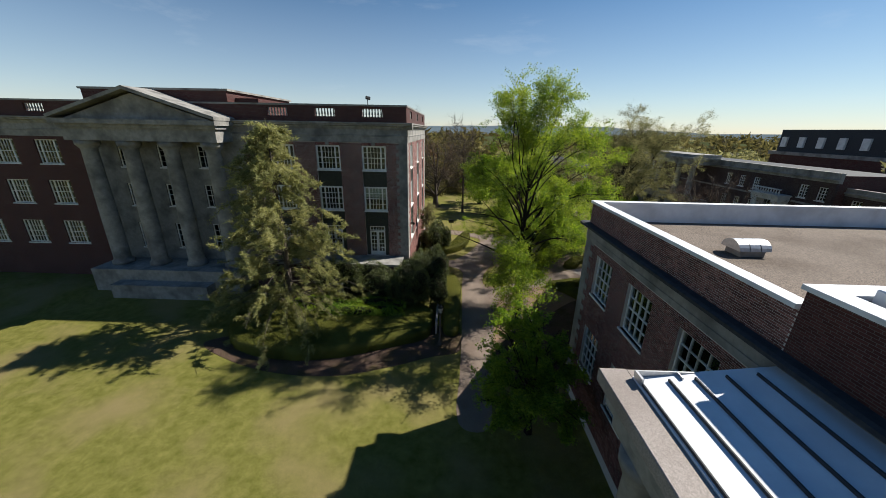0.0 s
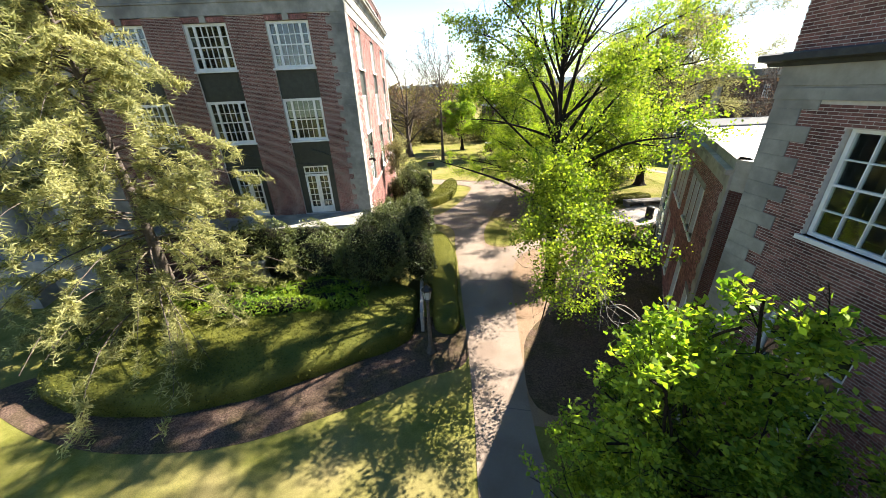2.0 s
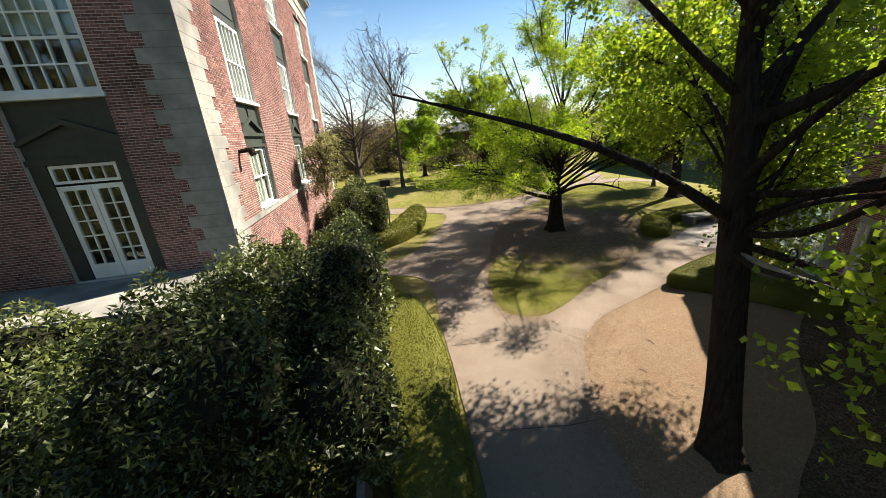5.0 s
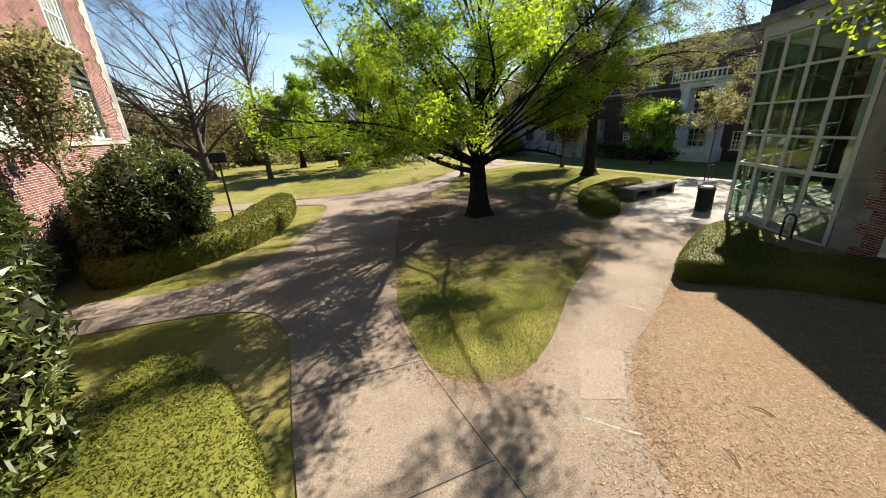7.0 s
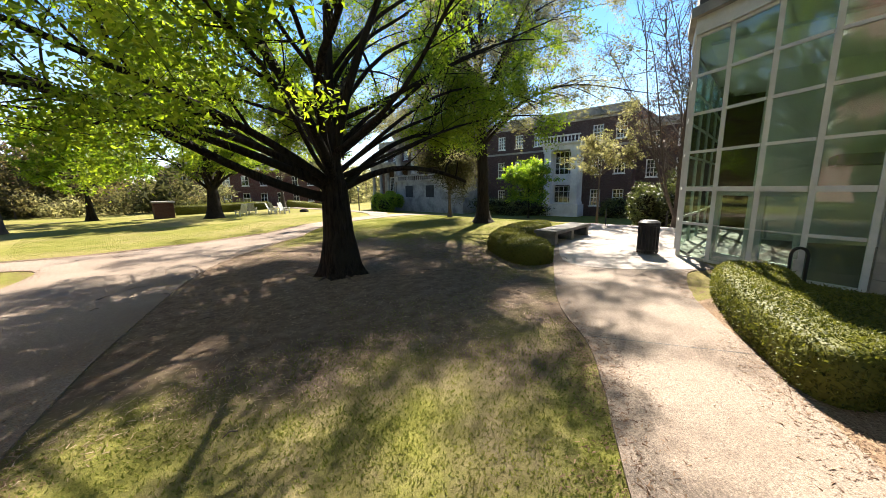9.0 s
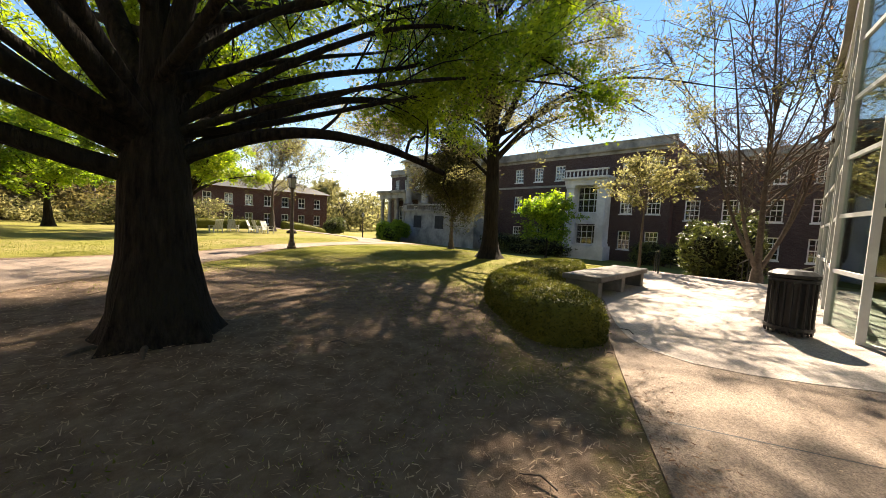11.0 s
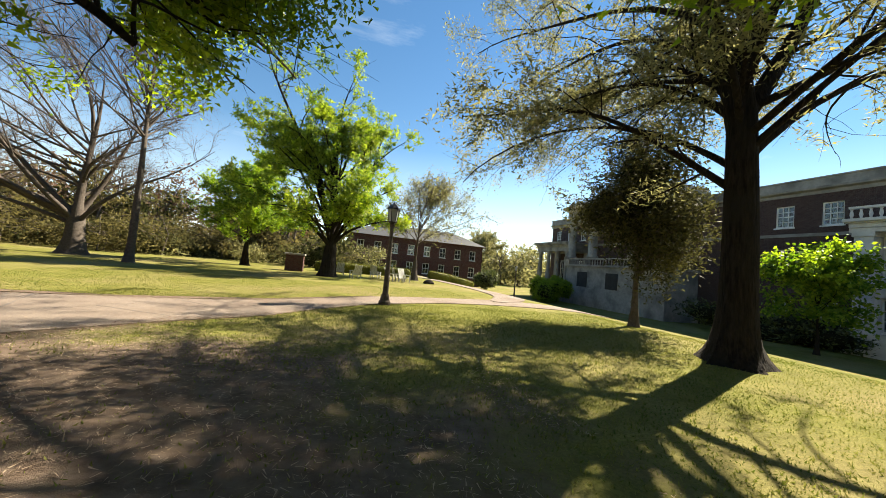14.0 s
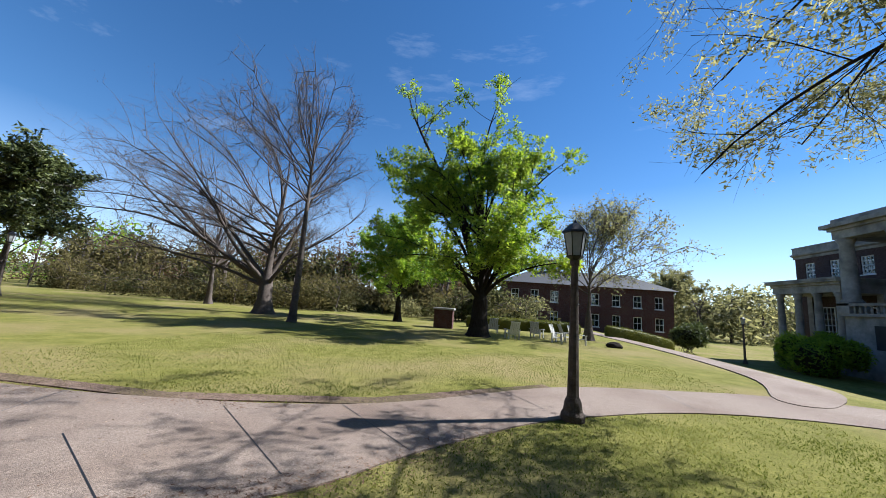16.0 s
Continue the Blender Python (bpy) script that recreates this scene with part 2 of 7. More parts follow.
M_WALK = material("aggregate_concrete", (0.142, 0.108, 0.086), (0.246, 0.198, 0.162), 42.0, 0.9, 0.7, 120, c3=(0.15, 0.112, 0.088), big=0.5, spec=0.15, chips=(100, 0.3))
M_PLAZA = material("pale_concrete", (0.255, 0.223, 0.201), (0.35, 0.312, 0.285), 16.0, 0.9, 0.35, 120, c3=(0.23, 0.197, 0.177), big=0.4, spec=0.2, chips=(60, 0.2))
M_STONE = material("limestone", (0.215, 0.206, 0.188), (0.31, 0.298, 0.272), 3.0, 0.85, 0.2, 50, c3=(0.125, 0.12, 0.113), big=0.7)
M_BRICK = material("brick", (0.145, 0.060, 0.053), (0.275, 0.132, 0.113), 5.0, 0.9, 0.3, 70, c3=(0.125, 0.050, 0.045), big=0.8, island=0.42, objrand=0.3)
M_MORTAR = material("mortar", (0.42, 0.38, 0.35), (0.54, 0.49, 0.45), 8.0, 0.95, 0.2, 90)
# brick for far walls, with their shade put into the darker colours
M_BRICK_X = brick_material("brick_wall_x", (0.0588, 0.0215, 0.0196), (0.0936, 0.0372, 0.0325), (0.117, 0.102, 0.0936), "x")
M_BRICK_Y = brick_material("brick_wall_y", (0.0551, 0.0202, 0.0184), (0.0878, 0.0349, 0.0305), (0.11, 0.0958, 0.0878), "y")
M_BRICK_E = brick_material("shaded_brick_y", (0.046, 0.026, 0.024), (0.072, 0.043, 0.040), (0.10, 0.092, 0.086), "y")
M_WHITE = material("white_paint", (0.63, 0.63, 0.612), (0.72, 0.72, 0.702), 5.0, 0.5, 0.05, 40, c3=(0.558, 0.558, 0.54), big=1.5)
M_GREENPAINT = material("dark_green_paint", (0.0269, 0.0304, 0.0245), (0.0416, 0.0451, 0.0367), 5.0, 0.55, 0.1, 40)
M_BLACK = material("black_paint", (0.00816, 0.00816, 0.00884), (0.0204, 0.0204, 0.0204), 9.0, 0.45, 0.1, 60)
M_ROOFGRAVEL = material("roof_gravel", (0.127, 0.1, 0.0806), (0.186, 0.152, 0.122), 18.0, 0.95, 0.5, 70, c3=(0.108, 0.0835, 0.0636), big=0.35, chips=(35, 0.4))
M_ROOFWHITE = material("white_roof_membrane", (0.594, 0.612, 0.648), (0.684, 0.702, 0.72), 2.0, 0.6, 0.1, 20, c3=(0.495, 0.504, 0.522), big=0.8)
M_METALROOF = material("pale_metal_roof", (0.66, 0.68, 0.71), (0.76, 0.78, 0.80), 1.2, 0.5, 0.05, 20, c3=(0.60, 0.62, 0.66), big=0.5)
M_STEEL = material("galvanised_steel", (0.378, 0.387, 0.396), (0.522, 0.522, 0.522), 8.0, 0.4, 0.1, 30, metal=0.7)
M_ALU = material("grey_aluminium", (0.44, 0.45, 0.44), (0.53, 0.54, 0.53), 5.0, 0.45, 0.03, 30)
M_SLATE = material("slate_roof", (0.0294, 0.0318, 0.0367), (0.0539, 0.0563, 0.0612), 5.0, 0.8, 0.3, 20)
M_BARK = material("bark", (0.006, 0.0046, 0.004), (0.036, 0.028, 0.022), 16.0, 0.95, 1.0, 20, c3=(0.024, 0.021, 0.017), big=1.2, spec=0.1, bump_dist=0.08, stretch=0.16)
M_BARKGREY = material("grey_bark", (0.0588, 0.0465, 0.0382), (0.117, 0.0979, 0.0835), 9.0, 0.95, 0.7, 30, spec=0.1, bump_dist=0.03)
M_GLASS = glass_material("window_glass")
M_GREENGLASS = glass_material("green_tinted_glass", (0.72, 0.84, 0.78), 0.03, 0.10)
# dark colour that stands in for the shade inside rooms and openings
M_ROOMSHADE = material("room_shade", (0.0238, 0.0238, 0.0224), (0.0476, 0.0462, 0.0422), 1.2, 0.9, 0.0)
M_BLIND = material("window_blind", (0.45, 0.441, 0.396), (0.558, 0.54, 0.495), 2.0, 0.8, 0.1, 40)
M_LEAF_LIME = leaf_material("young_leaf", (0.08, 0.138, 0.015), (0.245, 0.31, 0.042), 0.6)
M_LEAF_TALL = leaf_material("fresh_green_leaf", (0.078, 0.135, 0.016), (0.25, 0.305, 0.045), 0.55)
M_LEAF_MID = leaf_material("green_leaf", (0.07, 0.14, 0.018), (0.25, 0.33, 0.045), 0.55)
M_LEAF_OLIVE = leaf_material("oak_leaf", (0.078, 0.079, 0.034), (0.245, 0.228, 0.105), 0.5, 0.6, 0.1)
M_LEAF_DARK = leaf_material("evergreen_leaf", (0.015, 0.023, 0.006), (0.115, 0.135, 0.040), 0.2, 0.45, 0.35)
M_LEAF_DIM = leaf_material("far_evergreen_leaf", (0.030, 0.034, 0.013), (0.10, 0.098, 0.04), 0.3, 0.8, 0.04)
# near-black fill that stands in for the shade inside shrubs
M_SHRUBSHADE = material("shrub_inner_shade", (0.010, 0.011, 0.006), (0.022, 0.021, 0.013), 9.0, 0.95, 0.6, 30, spec=0.05, bump_dist=0.04)
M_LEAF_CONIFER = leaf_material("conifer_leaf", (0.125, 0.135, 0.05), (0.37, 0.355, 0.155), 0.5, 0.6, 0.15)
M_LEAF_WOODS = leaf_material("far_woods_leaf", (0.054, 0.049, 0.0202), (0.144, 0.122, 0.0504), 0.4, 0.8, 0.03)
M_DEADWOOD = material("bleached_twigs", (0.187, 0.158, 0.137), (0.302, 0.266, 0.23), 9.0, 0.9, 0.4, 30, spec=0.1)
M_LEAF_HOLLY = leaf_material("dark_olive_leaf", (0.020, 0.023, 0.010), (0.085, 0.080, 0.032), 0.3, 0.7, 0.08)
M_LEAF_BUD = leaf_material("red_bud", (0.0785, 0.0416, 0.0245), (0.147, 0.0878, 0.049), 0.3)
M_HEDGE = leaf_material("hedge_leaf", (0.038, 0.047, 0.010), (0.14, 0.14, 0.028), 0.25, 0.55, 0.12)
M_LITTER = leaf_material("dry_leaf", (0.122, 0.0828, 0.054), (0.36, 0.277, 0.202), 0.2, 0.8, 0.1)
M_STRAWBITS = leaf_material("reddish_straw", (0.075, 0.042, 0.028), (0.22, 0.145, 0.098), 0.15, 0.8, 0.1)
M_LAMPGLASS = material("frosted_lamp_glass", (0.272, 0.286, 0.286), (0.354, 0.367, 0.367), 5.0, 0.3, 0.0)
M_PALESTONE = material("pale_entrance_stone", (0.50, 0.50, 0.49), (0.64, 0.64, 0.62), 3.0, 0.8, 0.15, 50, c3=(0.42, 0.42, 0.41), big=0.6)
M_PATCH = material("newer_concrete", (0.165, 0.127, 0.102), (0.235, 0.19, 0.157), 30.0, 0.9, 0.3, 120, spec=0.15, chips=(100, 0.25))
# mulch colour, darkened further for the shaded strip by the wing
M_MULCHSHADE = material("mulch_and_shade", (0.050, 0.031, 0.023), (0.13, 0.09, 0.07), 14.0, 0.95, 0.8, 60, c3=(0.065, 0.05, 0.026), big=0.9, spec=0.05, bump_dist=0.03, chips=(30, 0.5))
M_BENCH = material("weathered_bench_concrete", (0.108, 0.101, 0.0936), (0.194, 0.18, 0.169), 8.0, 0.9, 0.4, 60, c3=(0.0864, 0.0828, 0.0756), big=1.4, spec=0.15)

# ---- tools ----
from mathutils import geometry


def ground_z(x, y):
    """The lie of the land: lower to the south, falling away to the east."""
    def ss(v):
        v = min(max(v, 0.0), 1.0)
        return v * v * (3 - 2 * v)
    return -0.6 * ss((31.0 - y) / 6.0) - 1.7 * ss((x - 25.0) / 13.0)


def thing(name, label, category, group="", at=(0, 0, 0), kind=""):
    ob = new(name)
    ob.location = at
    return tagged(ob, label, category, group, kind)


def mesh_ob(name, verts, faces, mat, smooth=False):
    me = bpy.data.meshes.new(name)
    me.from_pydata(verts, [], faces)
    me.materials.append(mat)
    if smooth:
        me.polygons.foreach_set("use_smooth", [True] * len(me.polygons))
    me.update()
    return new(name, me)


def part(name, bm, mat, parent=None, label="", smooth=False):
    """Links a bmesh as one mesh object under a thing or a part."""
    me = bpy.data.meshes.new(name)
    bm.normal_update()
    bm.to_mesh(me)
    bm.free()
    me.materials.append(mat)
    if smooth:
        me.polygons.foreach_set("use_smooth", [True] * len(me.polygons))
    ob = new(name, me)
    if parent:
        ob.parent = parent
        ob.matrix_parent_inverse = Matrix.Translation(parent.matrix_world.translation if parent.parent else parent.location).inverted() if parent.type == "EMPTY" else Matrix.Identity(4)
    if label:
        ob["label"] = label
    return ob


def box(bm, x0, x1, y0, y1, z0, z1, bevel=0.0):
    r = bmesh.ops.create_cube(bm, size=1.0)
    vs = r["verts"]
    for v in vs:
        v.co = Vector((x0 + (v.co.x + 0.5) * (x1 - x0), y0 + (v.co.y + 0.5) * (y1 - y0), z0 + (v.co.z + 0.5) * (z1 - z0)))
    if bevel:
        es = list({e for v in vs for e in v.link_edges})
        bmesh.ops.bevel(bm, geom=es, offset=bevel, segments=1, affect="EDGES", profile=0.5)
    return bm


def boxes(*rows):
    bm = bmesh.new()
    for r in rows:
        box(bm, *r)
    return bm


def tube(bm, pts, radii, sides=8, cap=True):
    """A tapered tube along points."""
    rings = []
    for i, p in enumerate(pts):
        p = Vector(p)
        a = Vector(pts[max(i - 1, 0)])
        b = Vector(pts[min(i + 1, len(pts) - 1)])
        d = (b - a).normalized()
        u = d.cross(Vector((0.31, 0.17, 0.93)))
        if u.length < 1e-3:
            u = d.cross(Vector((1, 0, 0)))
        u.normalize()
        w = d.cross(u)
        rings.append([bm.verts.new(p + float(radii[i]) * (math.cos(2 * math.pi * k / sides) * u + math.sin(2 * math.pi * k / sides) * w)) for k in range(sides)])
    for a, b in zip(rings, rings[1:]):
        for k in range(sides):
            bm.faces.new((a[k], a[(k + 1) % sides], b[(k + 1) % sides], b[k]))
    if cap:
        bm.faces.new(rings[0][::-1])
        bm.faces.new(rings[-1])
    return bm


def lathe(profile, sides=12, at=(0, 0, 0)):
    """A turned body from (radius, height) pairs."""
    bm = bmesh.new()
    rings = [[bm.verts.new((at[0] + r * math.cos(2 * math.pi * k / sides), at[1] + r * math.sin(2 * math.pi * k / sides), at[2] + z)) for k in range(sides)] for r, z in profile]
    for a, b in zip(rings, rings[1:]):
        for k in range(sides):
            bm.faces.new((a[k], a[(k + 1) % sides], b[(k + 1) % sides], b[k]))
    bm.faces.new(rings[0][::-1])
    bm.faces.new(rings[-1])
    return bm


def prism(pts, z0, z1):
    """An upright prism over a plan outline."""
    bm = bmesh.new()
    lo = [bm.verts.new((x, y, z0)) for x, y in pts]
    hi = [bm.verts.new((x, y, z1)) for x, y in pts]
    n = len(pts)
    for i in range(n):
        bm.faces.new((lo[i], lo[(i + 1) % n], hi[(i + 1) % n], hi[i]))
    bm.faces.new(lo[::-1])
    bm.faces.new(hi)
    bmesh.ops.recalc_face_normals(bm, faces=bm.faces)
    return bm


def smooth_outline(pts, steps=6):
    """A closed, rounded outline through plan points."""
    out = []
    n = len(pts)
    for i in range(n):
        p0, p1, p2, p3 = (Vector(pts[(i + k) % n]) for k in (-1, 0, 1, 2))
        for s in range(steps):
            t = s / steps
            out.append(0.5 * ((2 * p1) + (p2 - p0) * t + (2 * p0 - 5 * p1 + 4 * p2 - p3) * t * t + (3 * p1 - p0 - 3 * p2 + p3) * t ** 3))
    return [(v.x, v.y) for v in out]


def sheet(name, outline, lift, mat, label, category, cell=1.0, edge=0.12):
    """A thin slab of paving, soil or grass that follows the ground."""
    bm = bmesh.new()
    n = len(outline)
    xs, ys = [p[0] for p in outline], [p[1] for p in outline]
    pts = [Vector(p) for p in outline]
    gx, gy = np.arange(min(xs) + cell / 2, max(xs), cell), np.arange(min(ys) + cell / 2, max(ys), cell)
    inner = [Vector((float(x), float(y))) for x in gx for y in gy if inside(x, y, outline)]
    co, _, fa, _, _, _ = geometry.delaunay_2d_cdt(pts + inner, [(i, (i + 1) % n) for i in range(n)], [], 1, 1e-4)
    vs = [bm.verts.new((v.x, v.y, 0)) for v in co]
    for f in fa:
        c = sum((co[i] for i in f), Vector((0, 0))) / len(f)
        if inside(c.x, c.y, outline):
            bm.faces.new([vs[i] for i in f])
    bmesh.ops.delete(bm, geom=[v for v in bm.verts if not v.link_faces], context="VERTS")
    for f in bm.faces:
        f.normal_update()
    bmesh.ops.reverse_faces(bm, faces=[f for f in bm.faces if f.normal.z < 0])
    ex = bmesh.ops.extrude_edge_only(bm, edges=[e for e in bm.edges if e.is_boundary])
    low = {v for v in ex["geom"] if isinstance(v, bmesh.types.BMVert)}
    for v in bm.verts:
        v.co.z = ground_z(v.co.x, v.co.y) + (lift if v not in low else -edge)
    return tagged(part(name, bm, mat), label, category, "", "structure")


def inside(x, y, poly):
    c = False
    j = len(poly) - 1
    for i in range(len(poly)):
        xi, yi = poly[i]
        xj, yj = poly[j]
        if (yi > y) != (yj > y) and x < (xj - xi) * (y - yi) / (yj - yi) + xi:
            c = not c
        j = i
    return c


def cards(name, pos, size, mat, parent=None, rng=None, flat=0.0, long=1.5, label="", upright=0.0, sides=4):
    """Many small leaves or blades, at random turns: 3 corners for blades, 4 for small leaves, 6 for rounder ones. pos: n x 3, size: n."""
    n = len(pos)
    d = rng.normal(size=(n, 3))
    d[:, 2] = d[:, 2] * (1 - flat) + upright
    d /= np.linalg.norm(d, axis=1)[:, None] + 1e-9
    e = rng.normal(size=(n, 3))
    e[:, 2] *= 1 - flat
    if flat > 0.8:
        e = e * 0.25 + np.array([0.0, 0.0, 1.0])
    s = np.cross(d, e)
    s /= np.linalg.norm(s, axis=1)[:, None] + 1e-9
    nn = np.cross(d, s)
    L = size[:, None] * long
    W = size[:, None] * 0.5
    fold = nn * size[:, None] * 0.12
    v = np.empty((n, sides, 3), np.float32)
    v[:, 0] = pos
    if sides == 3:
        v[:, 0] = pos - s * W * 0.7
        v[:, 1] = pos + s * W * 0.7
        v[:, 2] = pos + d * L
    elif sides == 4:
        v[:, 1] = pos + d * L * 0.45 + s * W + fold
        v[:, 2] = pos + d * L
        v[:, 3] = pos + d * L * 0.45 - s * W + fold
    else:
        v[:, 1] = pos + d * L * 0.22 + s * W * 0.85 + fold
        v[:, 2] = pos + d * L * 0.62 + s * W * 0.9 + fold
        v[:, 3] = pos + d * L
        v[:, 4] = pos + d * L * 0.62 - s * W * 0.9 + fold
        v[:, 5] = pos + d * L * 0.22 - s * W * 0.85 + fold
    me = bpy.data.meshes.new(name)
    me.vertices.add(sides * n)
    me.vertices.foreach_set("co", v.reshape(-1))
    me.loops.add(sides * n)
    me.loops.foreach_set("vertex_index", np.arange(sides * n, dtype=np.int32))
    me.polygons.add(n)
    me.polygons.foreach_set("loop_start", np.arange(0, sides * n, sides, dtype=np.int32))
    me.polygons.foreach_set("loop_total", np.full(n, sides, np.int32))
    me.update(calc_edges=True)
    me.materials.append(mat)
    ob = new(name, me)
    if parent:
        ob.parent = parent
        ob.matrix_parent_inverse = Matrix.Translation(parent.location).inverted()
    if label:
        ob["label"] = label
    return ob

# ---- ground ----
def make_ground():
    def axis(lo, hi, a, b):
        near = list(np.arange(lo, hi + 0.01, 1.0))
        out, step, v = [], 2.0, lo
        while v > a:
            v -= step
            step *= 1.45
            out.append(max(v, a))
        out = out[::-1] + near
        step, v = 2.0, hi
        while v < b:
            v += step
            step *= 1.45
            out.append(min(v, b))
        return out
    xs, ys = axis(-40, 60, -2500, 2500), axis(-10, 100, -2500, 2500)
    verts = [(x, y, ground_z(x, y) + (0.005 * noise.noise(Vector((x * 0.3, y * 0.3, 0))) if abs(x) < 70 and abs(y) < 110 else 0) - 0.008) for y in ys for x in xs]
    w = len(xs)
    faces = [(j * w + i, j * w + i + 1, (j + 1) * w + i + 1, (j + 1) * w + i) for j in range(len(ys) - 1) for i in range(w - 1)]
    ob = mesh_ob("ground", verts, faces, M_GRASS, True)
    return tagged(ob, "mown spring lawn, yellow-green with thin patches", "lawn", "", "structure")


make_ground()
# the broad worn ground under the spreading tree, between the walks
SOIL = smooth_outline([(4.6, 38.5), (8.5, 36.8), (12.0, 36.6), (16.0, 38.6), (17.0, 41.0), (15.0, 46.5), (11.0, 48.8), (7.0, 47.5), (4.8, 43.5)])
STRAW = smooth_outline([(3.2, 19.0), (9.0, 19.4), (12.5, 24.0), (14.6, 29.5), (16.4, 32.4), (13.6, 34.6), (11.2, 33.9), (8.4, 33.0), (6.0, 31.8), (4.4, 29.4), (3.8, 26.0), (3.4, 22.0)])
sheet("straw_bed", STRAW, 0.006, M_STRAW, "bed of reddish pine straw beside the walk", "mulch")
WALK_S = [(1.35, 15.4), (3.2, 15.2), (3.6, 19.5), (4.3, 24.0), (5.0, 28.3), (5.9, 30.6), (7.4, 31.9), (9.2, 32.6), (12.0, 33.75), (14.0, 34.6), (16.2, 35.0), (17.2, 34.6), (19.2, 35.6), (20.0, 33.5), (28.5, 33.5), (28.5, 41.2), (23.0, 40.9), (20.6, 41.0), (18.6, 39.6), (15.6, 38.2), (12.2, 36.5), (10.6, 35.3), (8.4, 34.2), (6.6, 33.0), (5.4, 32.5), (4.5, 32.9), (4.25, 33.8), (4.6, 36.0), (5.4, 38.2), (6.4, 41.0), (8.6, 45.5), (11.6, 48.6), (13.4, 50.0), (14.5, 51.4), (16.6, 53.4), (20.0, 55.0), (24.0, 55.2), (32.0, 53.6), (32.0, 55.8), (24.0, 57.6), (20.0, 57.0), (16.7, 55.8), (13.2, 52.9), (9.8, 51.8), (6.0, 51.6), (2.0, 53.2), (-4.0, 55.0), (-12.0, 56.4), (-12.0, 54.2), (-4.0, 52.9), (2.2, 50.9), (5.0, 49.4), (4.4, 46.2), (3.0, 42.9), (1.0, 40.2), (-1.6, 40.3), (-3.4, 40.6), (-3.4, 38.9), (0.9, 37.8), (2.1, 36.2), (2.0, 33.0), (1.9, 29.0), (1.75, 24.0), (1.55, 20.0)]
wk = random.Random(12)
WALK_C = smooth_outline(WALK_S, 2)
WALK_S = [(x + wk.uniform(-0.012, 0.012), y + wk.uniform(-0.012, 0.012)) for x, y in smooth_outline(WALK_S, 7)]
sheet("walk", WALK_S, 0.014, M_WALK, "worn tan exposed-aggregate concrete walk with sawn joints", "path")
MULCH = smooth_outline([(-18.5, 22.4), (-15.6, 20.4), (-11.4, 19.1), (-7.1, 19.0), (-3.5, 20.1), (-0.6, 21.4), (1.5, 22.2), (1.6, 24.8), (-1.0, 25.6), (-8.0, 23.4), (-14.0, 24.0)])
sheet("mulch_and_shade_bed", MULCH, 0.004, M_MULCHSHADE, "narrow band of brown leafy mulch round the planting", "mulch")
PLAZA = smooth_outline([(15.4, 37.6), (16.3, 35.3), (17.4, 34.9), (19.2, 35.75), (20.1, 33.7), (28.4, 33.6), (28.4, 41.1), (23.0, 40.8), (20.6, 40.85), (18.6, 39.45)], 5)
sheet("plaza", PLAZA, 0.020, M_PLAZA, "pale pinkish concrete plaza before the glass entrance", "paving")
# dark sheet added for the shade lying on the ground along the wing
SHADE_BED = smooth_outline([(4.2, 19.3), (9.6, 19.6), (12.2, 24.6), (14.6, 28.9), (13.6, 30.3), (11.2, 28.9), (9.4, 27.2), (7.6, 26.2), (5.4, 24.6), (4.2, 22.6)])
sheet("mulch_and_shade_bed", SHADE_BED, 0.016, M_MULCHSHADE, "dark mulch-coloured sheet standing in for shade along the foot of the wing", "mulch")
NORTHWALK = smooth_outline([(24.0, 57.2), (26.5, 61.0), (27.0, 70.0), (26.0, 84.0), (24.4, 84.0), (25.2, 70.0), (24.6, 61.5), (22.6, 57.2)])
sheet("north_walk", NORTHWALK, 0.03, M_WALK, "narrow concrete walk leading away between lawns", "path")


# ---- buildings ----
def frame_of(o, u):
    """Local axes of a wall: u along it, d outwards (to the right of u), z up."""
    u = Vector((*u, 0)).normalized()
    d = Vector((u.y, -u.x, 0))
    m = Matrix.Identity(4)
    m.col[0][:3], m.col[1][:3], m.col[2][:3], m.col[3][:3] = u, d, (0, 0, 1), (*o, 0)
    return m


def wpart(name, bm, m, mat, parent=None, label="", smooth=False):
    bm.transform(m)
    if m.determinant() < 0:
        bmesh.ops.reverse_faces(bm, faces=bm.faces)
    return part(name, bm, mat, parent, label, smooth)


